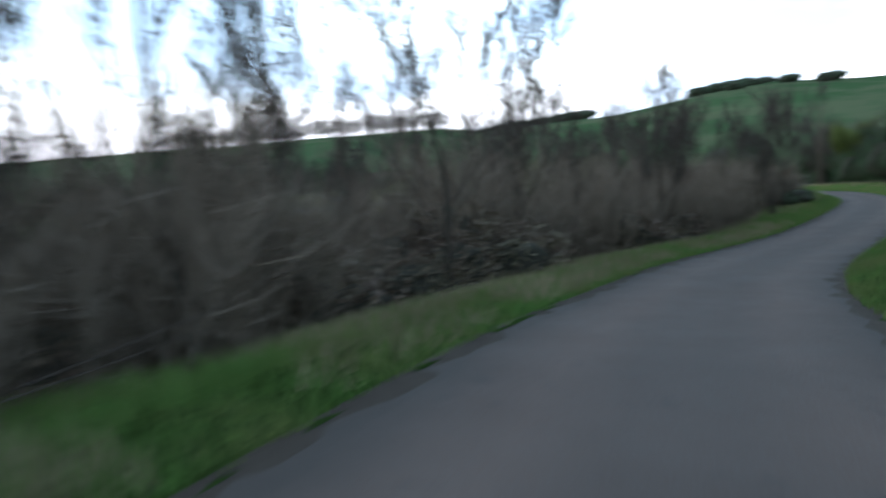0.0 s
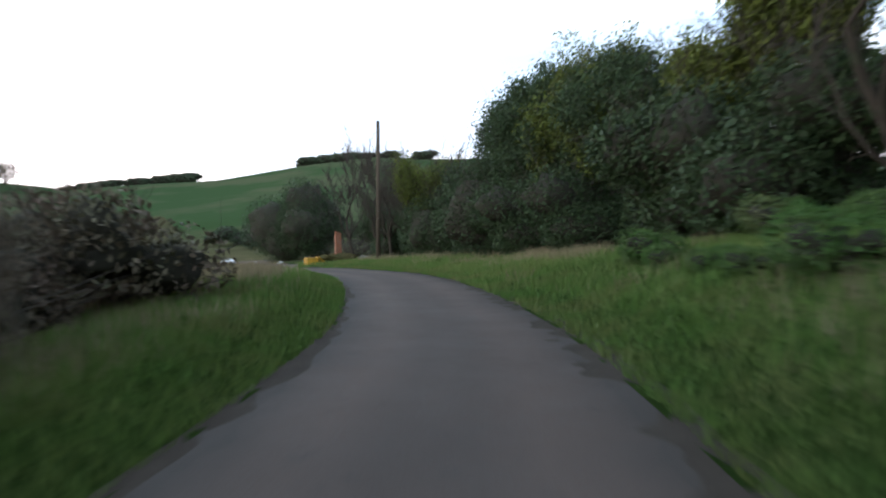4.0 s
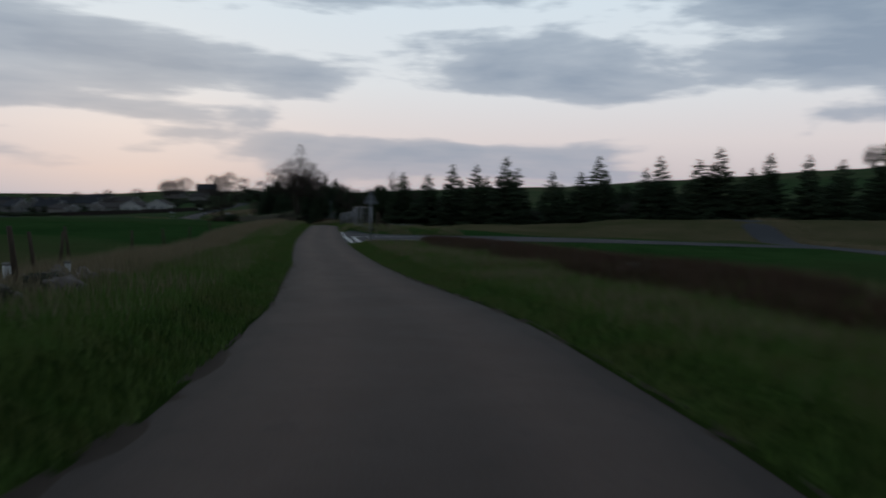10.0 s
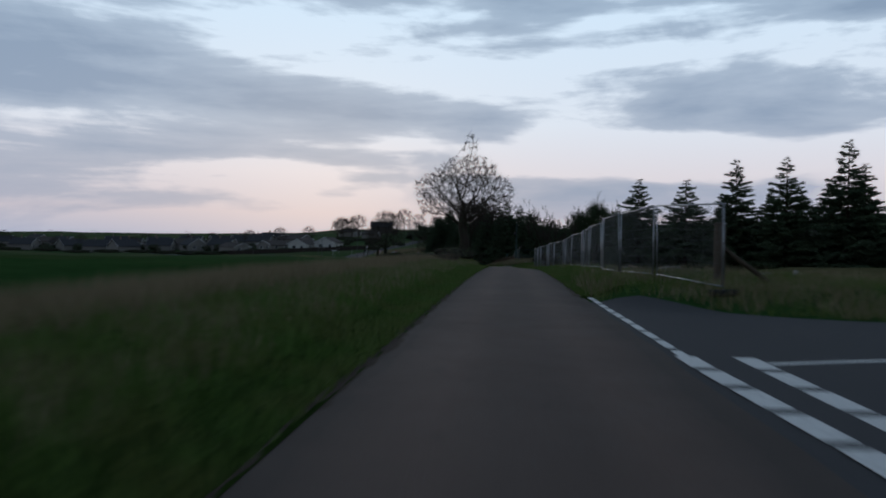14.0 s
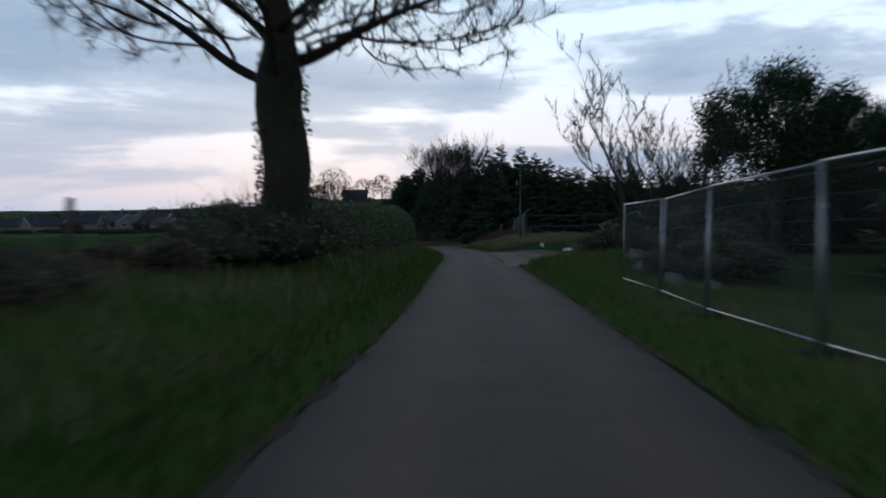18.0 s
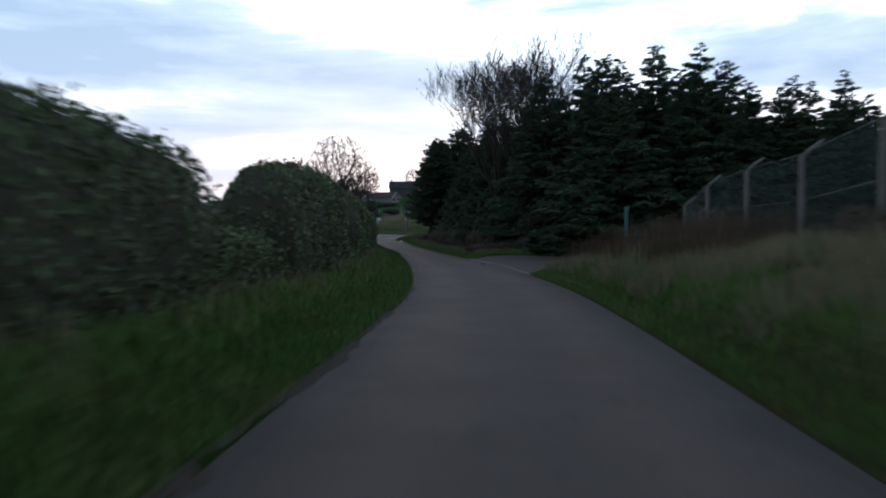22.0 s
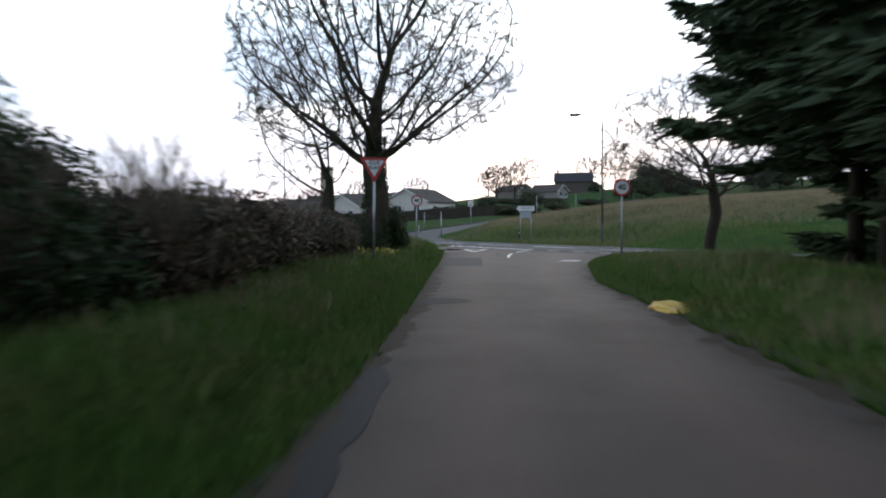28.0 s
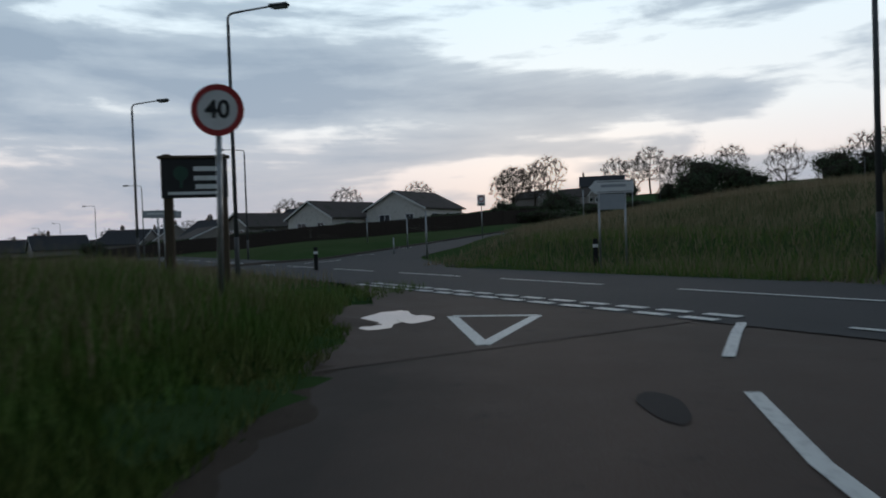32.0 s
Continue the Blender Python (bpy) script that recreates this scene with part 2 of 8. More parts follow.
k.colour((0.02, 0.021, 0.023)).bump(k.noise(6, 2), 0.03, 0.01)
# ground covers
k = Mat("turf", 0.95)
c = k.mix(k.ramp(k.noise(0.30, 5), (0.35, 0.0), (0.65, 1.0)), (0.040, 0.074, 0.018), (0.066, 0.105, 0.026))
c = k.mix(k.ramp(k.noise(0.85, 6, 0.7), (0.56, 0.0), (0.74, 0.7)), c, (0.110, 0.088, 0.040))
c = k.mix(k.ramp(k.noise(9, 5, 0.7), (0.3, 0.0), (0.8, 0.7)), c, (0.020, 0.026, 0.010))
k.colour(c).bump(k.noise(14, 6, 0.8), 1.0, 0.08)
k.b.inputs["Specular IOR Level"].default_value = 0.0
k = Mat("ground", 0.95)
sx = k.nt.nodes.new("ShaderNodeSeparateXYZ")
k.put(sx.inputs[0], k.co)
c = k.mix(k.ramp(k.noise(0.05, 4), (0.4, 0.0), (0.6, 1.0)), (0.032, 0.078, 0.022), (0.048, 0.100, 0.030))
c = k.mix(k.ramp(k.noise(0.5, 5, 0.7), (0.45, 0.0), (0.75, 0.6)), c, (0.020, 0.042, 0.012))
c = k.mix(k.ramp(k.noise(7, 4, 0.8), (0.3, 0.0), (0.8, 0.5)), c, (0.016, 0.026, 0.009))
c = k.mix(k.ramp(k.noise(0.013, 3), (0.50, 0.0), (0.56, 0.5)), c, (0.050, 0.062, 0.024))


def zone(k, terms, a, b):
    """0 to 1 across a line or a ring of the plan: terms are weights of x and y, or a centre to measure from."""
    if len(terms) == 3:
        d = k.nt.nodes.new("ShaderNodeVectorMath")
        d.operation = "DISTANCE"
        k.put(d.inputs[0], k.co)
        d.inputs[1].default_value = terms
        v = d.outputs["Value"]
    else:
        d = k.nt.nodes.new("ShaderNodeVectorMath")
        d.operation = "DOT_PRODUCT"
        k.put(d.inputs[0], k.co)
        d.inputs[1].default_value = (*terms, 0)
        v = d.outputs["Value"]
    w = k.nt.nodes.new("ShaderNodeMath")
    w.operation = "MULTIPLY_ADD"
    k.put(w.inputs[0], k.noise(0.22, 5, 0.65))
    w.inputs[1].default_value = (b - a) * 2.2
    k.put(w.inputs[2], v)
    m = k.nt.nodes.new("ShaderNodeMapRange")
    k.put(m.inputs["Value"], w.outputs[0])
    m.inputs["From Min"].default_value, m.inputs["From Max"].default_value = a + (b - a) * 0.6, b + (b - a) * 1.6
    return m.outputs["Result"]


def both(k, a, b):
    n = k.nt.nodes.new("ShaderNodeMath")
    n.operation = "MULTIPLY"
    k.put(n.inputs[0], a), k.put(n.inputs[1], b)
    return n.outputs[0]


straw = k.mix(k.ramp(k.noise(0.11, 5), (0.35, 0.0), (0.65, 1.0)), (0.160, 0.132, 0.072), (0.090, 0.095, 0.040))
straw = k.mix(k.ramp(k.noise(3.5, 6, 0.75), (0.3, 0.0), (0.8, 0.7)), straw, (0.045, 0.038, 0.020))
field = both(k, zone(k, (0.894, -0.447), 33.0, 38.0), zone(k, (95.0, 0.0, 2.0), 118.0, 100.0))
c = k.mix(field, c, straw)
c = k.mix(both(k, zone(k, (0.5, 1.0), 42.0, 50.0), zone(k, (66.0, 42.0, 0.0), 74.0, 60.0)), c, straw)
# two far-field tones, paled beyond a ring: distance haze put into the colour
pale = k.mix(k.ramp(k.noise(0.02, 4), (0.42, 0.0), (0.58, 1.0)), (0.052, 0.086, 0.036), (0.092, 0.104, 0.054))
c = k.mix(zone(k, (-20.0, 40.0, 0.0), 190.0, 260.0), c, pale)
brown = k.mix(k.noise(0.7, 6, 0.75), (0.050, 0.042, 0.028), (0.110, 0.088, 0.056))
c = k.mix(zone(k, (-105.0, -5.0, 1.0), 62.0, 50.0), c, brown)
c = k.mix(zone(k, (-38.0, -22.0, 1.0), 40.0, 26.0), c, straw)
c = k.mix(zone(k, (8.0, 288.0, -3.0), 30.0, 20.0), c, straw)
k.colour(c).bump(k.noise(5, 6, 0.8), 0.8, 0.06)
k.b.inputs["Specular IOR Level"].default_value = 0.0
k = Mat("rough_grass", 0.95)
c = k.mix(k.ramp(k.noise(0.16, 5), (0.35, 0.0), (0.65, 1.0)), (0.120, 0.098, 0.048), (0.062, 0.070, 0.026))
c = k.mix(k.ramp(k.noise(5, 6, 0.75), (0.3, 0.0), (0.8, 0.8)), c, (0.045, 0.036, 0.018))
k.colour(c).bump(k.noise(7, 6, 0.8), 1.0, 0.1)
k.b.inputs["Specular IOR Level"].default_value = 0.0
# plants
leafy("grass_blade", (0.070, 0.132, 0.028), (0.125, 0.205, 0.045), (0.170, 0.165, 0.060))
leafy("brown_stem", (0.075, 0.042, 0.030), (0.125, 0.072, 0.046), (0.080, 0.066, 0.036))
leafy("dry_blade", (0.22, 0.17, 0.10), (0.34, 0.27, 0.17), (0.150, 0.130, 0.062))
leafy("hedge_leaf", (0.080, 0.110, 0.050), (0.155, 0.190, 0.088), (0.130, 0.125, 0.072))
leafy("ivy_leaf", (0.028, 0.048, 0.020), (0.054, 0.082, 0.034), (0.044, 0.058, 0.028), rough=0.5)
simple("teal_paint", (0.045, 0.115, 0.120), (0.070, 0.150, 0.150), 0.6, scale=14, wear=(0.10, 0.085, 0.07))
leafy("herb_leaf", (0.044, 0.100, 0.022), (0.088, 0.160, 0.040), (0.120, 0.130, 0.058))
leafy("spring_leaf", (0.085, 0.115, 0.022), (0.145, 0.165, 0.036), (0.070, 0.085, 0.024))
leafy("conifer_needle", (0.044, 0.066, 0.037), (0.085, 0.116, 0.062), (0.060, 0.078, 0.050), rough=0.8)
leafy("bramble_leaf", (0.115, 0.078, 0.060), (0.185, 0.130, 0.092), (0.100, 0.104, 0.055))
simple("bark", (0.035, 0.028, 0.022), (0.075, 0.060, 0.045), 0.95, scale=7, bump=0.8, wear=(0.045, 0.055, 0.030), local=True)
simple("twig", (0.148, 0.112, 0.082), (0.220, 0.172, 0.128), 0.9, scale=3, bump=0.2)
simple("tree_twig", (0.050, 0.040, 0.033), (0.090, 0.072, 0.058), 0.9, scale=3, bump=0.2)
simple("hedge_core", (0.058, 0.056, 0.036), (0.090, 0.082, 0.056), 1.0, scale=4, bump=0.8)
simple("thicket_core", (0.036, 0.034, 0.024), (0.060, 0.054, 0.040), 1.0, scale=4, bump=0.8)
# built things
simple("galvanised", (0.26, 0.27, 0.28), (0.36, 0.37, 0.38), 0.42, 0.7, scale=25, bump=0.1, wear=(0.22, 0.21, 0.20))
simple("sign_back", (0.10, 0.105, 0.11), (0.15, 0.155, 0.16), 0.55, 0.4, scale=12, bump=0.1)
simple("sign_white", (0.70, 0.70, 0.69), (0.78, 0.78, 0.77), 0.45, scale=8, bump=0.03, wear=(0.58, 0.58, 0.55))
simple("sign_red", (0.36, 0.022, 0.025), (0.44, 0.035, 0.035), 0.45, scale=8, bump=0.03)
simple("sign_black", (0.012, 0.012, 0.013), (0.02, 0.02, 0.021), 0.5, scale=8, bump=0.03)
simple("sign_green", (0.020, 0.060, 0.040), (0.030, 0.080, 0.052), 0.5, scale=8, bump=0.03)
simple("sign_grey", (0.30, 0.32, 0.34), (0.40, 0.42, 0.44), 0.45, scale=8, bump=0.03)
simple("post_wood", (0.060, 0.046, 0.034), (0.115, 0.088, 0.062), 0.9, scale=9, bump=0.6, local=True)
simple("pale_wood", (0.30, 0.22, 0.14), (0.40, 0.30, 0.20), 0.85, scale=9, bump=0.4)
simple("lamp_steel", (0.06, 0.062, 0.065), (0.10, 0.103, 0.106), 0.6, 0.2, scale=11, bump=0.1)
simple("lamp_glass", (0.20, 0.20, 0.19), (0.26, 0.26, 0.25), 0.2, scale=11, bump=0.03)
simple("brick", (0.26, 0.10, 0.06), (0.38, 0.17, 0.10), 0.9, scale=14, bump=0.5, wear=(0.18, 0.14, 0.11))
simple("mortar", (0.28, 0.26, 0.23), (0.36, 0.34, 0.30), 0.95, scale=20, bump=0.4)
simple("yellow_plastic", (0.52, 0.26, 0.015), (0.60, 0.33, 0.03), 0.5, scale=6, bump=0.1, wear=(0.32, 0.18, 0.03))
simple("yellow_sack", (0.62, 0.36, 0.045), (0.74, 0.48, 0.09), 0.6, scale=12, bump=0.4)
simple("white_plastic", (0.66, 0.67, 0.68), (0.76, 0.77, 0.78), 0.5, scale=9, bump=0.2, wear=(0.45, 0.44, 0.42))
simple("rubble", (0.17, 0.155, 0.14), (0.28, 0.26, 0.235), 0.95, scale=6, bump=0.7, wear=(0.09, 0.085, 0.07))
simple("harling", (0.52, 0.50, 0.46), (0.60, 0.58, 0.54), 0.95, scale=16, bump=0.4, wear=(0.42, 0.40, 0.36))
simple("render_grey", (0.20, 0.185, 0.17), (0.27, 0.25, 0.23), 0.95, scale=16, bump=0.4)
simple("old_stone", (0.15, 0.125, 0.11), (0.23, 0.195, 0.17), 0.95, scale=8, bump=0.6)
simple("roof_tile", (0.065, 0.055, 0.052), (0.105, 0.088, 0.080), 0.9, scale=5, bump=0.5, wear=(0.05, 0.055, 0.04))
simple("dark_stone", (0.075, 0.066, 0.060), (0.125, 0.108, 0.096), 0.95, scale=8, bump=0.6)
simple("fence_board", (0.034, 0.027, 0.023), (0.062, 0.050, 0.042), 0.9, scale=6, bump=0.4)
simple("slate", (0.040, 0.041, 0.045), (0.064, 0.065, 0.070), 0.9, scale=5, bump=0.4)
simple("white_trim", (0.66, 0.66, 0.65), (0.74, 0.74, 0.73), 0.5, scale=9, bump=0.1)
simple("dark_metal", (0.030, 0.031, 0.034), (0.05, 0.051, 0.055), 0.5, 0.4, scale=9, bump=0.1)
simple("green_steel", (0.030, 0.060, 0.055), (0.045, 0.080, 0.072), 0.55, 0.2, scale=9, bump=0.1)
simple("black_rubber", (0.016, 0.016, 0.017), (0.03, 0.03, 0.031), 0.9, scale=15, bump=0.3)
simple("flower_yellow", (0.62, 0.48, 0.03), (0.70, 0.56, 0.06), 0.6, scale=20, bump=0.1)
k = Mat("window_glass", 0.08)
k.colour((0.03, 0.034, 0.04)).rough(k.ramp(k.noise(2, 3), (0.3, 0.05), (0.7, 0.14)))
M = MATS


# ---------------------------------------------------------------- plan: the lane's line, and heights from it
LANE = [(-125.4, -45.9, 3.88), (-111.5, -44.2, 3.88), (-97.6, -42.4, 3.88), (-83.8, -43.3, 3.09), (-70.4, -47.4, 2.66),
        (-57.0, -51.4, 2.65), (-43.3, -54.0, 2.58), (-29.3, -54.2, 2.48), (-15.9, -50.3, 2.12), (-5.7, -41.1, 1.57),
        (-1.7, -27.8, 0.82), (-0.7, -13.8, 0.27), (-0.0, 0.2, 0.0), (0.9, 14.2, -0.18), (2.3, 28.1, -0.23), (3.8, 42.0, -0.28)]
LANE += [(5.3, 55.9, -0.48), (6.6, 69.9, -0.91), (7.8, 83.8, -1.38), (8.6, 97.8, -1.76), (9.3, 111.8, -2.23), (9.3, 125.8, -2.70),
         (9.2, 139.8, -3.26), (7.7, 153.7, -3.81), (5.6, 167.5, -4.27), (3.0, 181.3, -4.65), (-0.1, 194.9, -4.93), (-3.1, 208.6, -5.11),
         (-6.7, 222.1, -5.40), (-10.2, 235.7, -5.65), (-13.6, 249.3, -5.66)]
LANE_START = -28.0


def smooth_line(knots, n=14):
    """A Catmull-Rom line through the knots, n steps each."""
    p = np.array(knots, float)
    p = np.vstack([2 * p[0] - p[1], p, 2 * p[-1] - p[-2]])
    out = []
    for i in range(1, len(p) - 2):
        for u in np.arange(n) / n:
            a, b, c, d = p[i - 1], p[i], p[i + 1], p[i + 2]
            out.append(0.5 * (2 * b + (c - a) * u + (2 * a - 5 * b + 4 * c - d) * u * u + (3 * b - a - 3 * c + d) * u**3))
    return np.array(out + [p[-2]])


LINE = smooth_line(LANE)
LS = np.r_[0, np.cumsum(np.hypot(*np.diff(LINE[:, :2], axis=0).T))] + LANE_START
LT = np.gradient(LINE[:, :2], axis=0)
LT /= np.hypot(LT[:, 0], LT[:, 1])[:, None]
LN = np.stack([LT[:, 1], -LT[:, 0]], 1)
LG = np.gradient(LINE[:, 2]) / np.gradient(LS)
# edges of the carriageway: station, metres to the left, metres to the right
EDGES = np.array([(-30, 1.9, 1.7), (0, 2.15, 2.3), (12, 1.95, 1.8), (26, 1.95, 1.5), (40, 2.0, 1.4), (52, 1.8, 1.55), (66, 2.1, 1.45), (76, 2.3, 1.5), (81, 2.0, 2.3),
                  (85, 1.8, 3.0), (90, 2.2, 4.4), (94, 2.5, 3.6), (97, 2.5, 2.7), (100, 2.3, 2.15), (104, 2.25, 2.0), (108, 2.0, 2.15), (114, 2.25, 2.2), (131, 1.6, 1.95),
                  (150, 1.42, 2.1), (210, 1.4, 1.93), (245, 1.5, 1.75), (260, 1.5, 2.1), (276, 1.85, 2.2), (297, 1.65, 2.7), (311, 1.5, 2.2), (318, 1.25, 2.1)]
                 + [(345, 1.3, 2.4), (362, 1.4, 3.0), (372, 1.55, 4.4), (379, 1.7, 5.9), (386, 1.9, 8.4), (396, 3.0, 9.5)])
# rise of the ground beside the lane: station, then metres above it at 3, 5, 8 and 14 m out
LEFT_RISE = np.array([(-40, 0.0, -0.5, -1.8, -3.0), (36, 0.08, -0.35, -1.4, -2.2), (55, 0.30, 0.2, -0.3, -0.8), (68, 0.20, 0.20, 0.1, 0.0), (84, 0.12, 0.12, 0.05, 0.0), (92, 0.15, 0.2, 0.05, 0.0), (104, 0.35, 0.35, 0.1, 0.0),
                      (140, 0.22, 0.25, 0.1, 0.0), (214, 0.25, 0.35, 0.15, 0.0), (226, 0.6, 0.9, 0.6, 0.2), (245, 0.5, 0.6, 0.4, 0.2), (352, 0.45, 0.5, 0.3, 0.2),
                      (370, 0.4, 0.45, 0.3, 0.1), (381, 0.5, 0.7, 0.6, 0.2), (388, 0.25, 0.5, 0.4, 0.1), (392, 0.0, 0.0, 0.0, 0.0), (450, 0.0, 0.0, 0.0, 0.0)])
RIGHT_RISE = np.array([(-40, 0.6, 1.7, 2.6, 3.2), (20, 0.8, 1.8, 2.5, 3.2), (42, 0.9, 2.1, 2.7, 3.3), (58, 0.4, 0.9, 1.4, 1.9), (70, 0.25, 0.4, 0.6, 0.7), (84, 0.15, 0.3, 0.4, 0.5),
                       (91, 0.0, 0.0, 0.1, 0.2), (96.5, 0.0, 0.0, 0.0, 0.0), (100, 0.14, 0.16, 0.1, 0.0), (105, 0.15, 0.15, 0.1, 0.0), (147, 0.2, 0.2, 0.1, 0.0), (152, 0.0, 0.0, 0.0, 0.0)]
                      + [(168.5, 0.0, 0.0, 0.0, 0.0), (170.5, 0.32, 0.40, 0.25, 0.1), (186, 0.28, 0.25, 0.1, 0.0), (202, 0.05, -0.05, -0.1, -0.1), (232, 0.0, -0.1, -0.1, 0.0), (235.5, 0.32, 0.55, 0.6, 0.5), (240.5, 0.22, 0.42, 0.45, 0.4), (243, 0.0, 0.0, 0.15, 0.5), (262, 0.0, 0.0, 0.0, 0.35), (264.6, 0.22, 0.55, 0.75, 0.8), (270, 0.40, 0.85, 1.0, 0.9),
                         (286, 0.35, 0.7, 0.8, 0.6), (292, 0.0, 0.0, 0.1, 0.2), (303, 0.0, 0.0, 0.1, 0.2), (308, 0.25, 0.5, 0.5, 0.5), (345, 0.14, 0.5, 0.5, 0.5), (360, 0.10, 0.45, 0.5, 0.5)]
                      + [(373, 0.05, 0.2, 0.25, 0.2), (384, 0.0, 0.0, 0.0, 0.0), (450, 0.0, 0.0, 0.0, 0.0)])
# the far skyline: bearing (degrees from +y to the left) and degrees up
SKYLINE = np.array([(-180, 3.0), (-140, 4.6), (-112, 6.1), (-102, 6.3), (-96, 5.8), (-89, 4.9), (-82, 4.5), (-74, 4.0), (-57, 3.2), (-40, 2.2), (-28, 1.3),
                    (-8, 0.5), (10, 0.1), (40, 0.0), (80, 0.2), (140, 1.5), (180, 3.0)])


def smoothstep(a, b, x):
    u = np.clip((x - a) / (b - a), 0, 1)
    return u * u * (3 - 2 * u)


def lattice(x, y, size, seed):
    """Smooth value noise over the plan, 0 to 1."""
    u, v = np.asarray(x) / size + seed * 17.3, np.asarray(y) / size - seed * 9.1
    i, j = np.floor(u), np.floor(v)
    a, b = u - i, v - j
    a, b = a * a * (3 - 2 * a), b * b * (3 - 2 * b)
    h = lambda p, q: np.modf(np.abs(np.sin(p * 127.1 + q * 311.7 + seed) * 43758.5453))[0]
    return (h(i, j) * (1 - a) + h(i + 1, j) * a) * (1 - b) + (h(i, j + 1) * (1 - a) + h(i + 1, j + 1) * a) * b


def rise_at(table, s, d, edge):
    cols = [np.interp(s, table[:, 0], table[:, k]) for k in (1, 2, 3, 4)]
    edges = [1.9, 3.0, 5.0, 8.0, 14.0]
    vals = [0 * cols[0]] + cols
    out = vals[-1].copy()
    for k in range(4):
        u = np.clip((d - edges[k]) / (edges[k + 1] - edges[k]), 0, 1)
        out = np.where((d >= edges[k]) & (d < edges[k + 1]), vals[k] * (1 - u) + vals[k + 1] * u, out)
    return np.where(d < edges[0], 0, out) * np.clip((d - edge) / 0.8, 0, 1)


def to_lane(x, y):
    """Station, metres to the right, and height of the lane nearest to points of the plan."""
    x, y = np.atleast_1d(np.asarray(x, float)), np.atleast_1d(np.asarray(y, float))
    s, l, z = np.empty(len(x)), np.empty(len(x)), np.empty(len(x))
    for a in range(0, len(x), 20000):
        px, py = x[a : a + 20000], y[a : a + 20000]
        n = np.argmin((px[:, None] - LINE[:, 0]) ** 2 + (py[:, None] - LINE[:, 1]) ** 2, axis=1)
        ox, oy = px - LINE[n, 0], py - LINE[n, 1]
        along = ox * LT[n, 0] + oy * LT[n, 1]
        s[a : a + 20000] = LS[n] + np.clip(along, -1.2, 1.2)
        side = ox * LN[n, 0] + oy * LN[n, 1]
        l[a : a + 20000] = np.where(side < 0, -1, 1) * np.hypot(ox, oy) * np.where(np.abs(along) < 1.3, np.clip(np.abs(side) / (np.hypot(ox, oy) + 1e-6), 0, 1), 1)
        z[a : a + 20000] = LINE[n, 2] + LG[n] * np.clip(along, -1.2, 1.2)
    return s, l, z


MAIN_A, MAIN_D, MAIN_N = np.array([-9.4, 245.9]), np.array([-0.745, 0.667]), np.array([0.667, 0.745])


# paved areas beside the lane: knots of a line and half the width at each
PAVED = {
    "hardstanding": ([(-10.6, -48.4), (-7, -47.5), (0, -47.4), (3.5, -47.0), (8, -45.2), (18, -41), (27, -43), (40, -48)], [2.6, 3.3, 3.6, 3.7, 4.9, 6.5, 4.5, 3.5]),
    "track": ([(14, -40), (20, -32), (27, -20), (37, -3), (50, 25), (66, 60), (72, 85)], [3.0, 2.6, 2.0, 1.9, 1.9, 1.9, 1.9]),
    "side_road": ([(3.0, 21.4), (5.0, 21.4), (8, 21.3), (14, 21.2), (26, 20.5), (45, 17)], [9.2, 8.6, 5.8, 4.8, 4.4, 4.2]),
    "main_road": ([tuple(MAIN_A + MAIN_D * a + MAIN_N * 3.3) for a in (-160, -110, -60, -30, -10, 10, 30, 48, 75, 120, 200)], [3.5] * 11),
    "bell_mouth": ([(-10.6, 240.0), (-10.4, 243.5), (-10.4, 246), (-11.2, 249.5), (-12.0, 251.0)], [1.0, 3.6, 5.0, 8.0, 9.5]),
    "hill_road": ([(-25.5, 262), (-27.5, 268), (-28.5, 276), (-27, 292), (-23.5, 315), (-17, 345), (-6, 390)], [7.5, 6.0, 4.2, 3.2, 3.1, 3.1, 3.1]),
}
PAVED_LINES = [smooth_line([(x, y, w) for (x, y), w in zip(*v)], 10) for v in PAVED.values()]
APRON, DRIVE = np.array([(240, 3.0), (246, 5.2), (249, 6.1), (254, 6.9), (260, 7.3), (262.6, 6.9), (263.4, 2.6)]), np.array([(290.5, 2.9), (293, 6.5), (298, 13.0), (303, 9.0), (306.3, 3.2)])


def paved_gap(x, y, s, l):
    """Metres from the nearest paved edge beside the lane, negative on the paving."""
    out = np.full(len(x), 99.0)
    for p in PAVED_LINES:
        for a in range(0, len(x), 20000):
            px, py = x[a : a + 20000], y[a : a + 20000]
            d = np.sqrt((px[:, None] - p[:, 0]) ** 2 + (py[:, None] - p[:, 1]) ** 2)
            i = d.argmin(1)
            out[a : a + 20000] = np.minimum(out[a : a + 20000], d[np.arange(len(px)), i] - p[i, 2])
    for t in (APRON, DRIVE):
        q = np.where(l > 0, np.maximum(l - np.interp(s, t[:, 0], t[:, 1]), np.maximum(t[0, 0] - s, s - t[-1, 0])), 99)
        out = np.minimum(out, q)
    return out


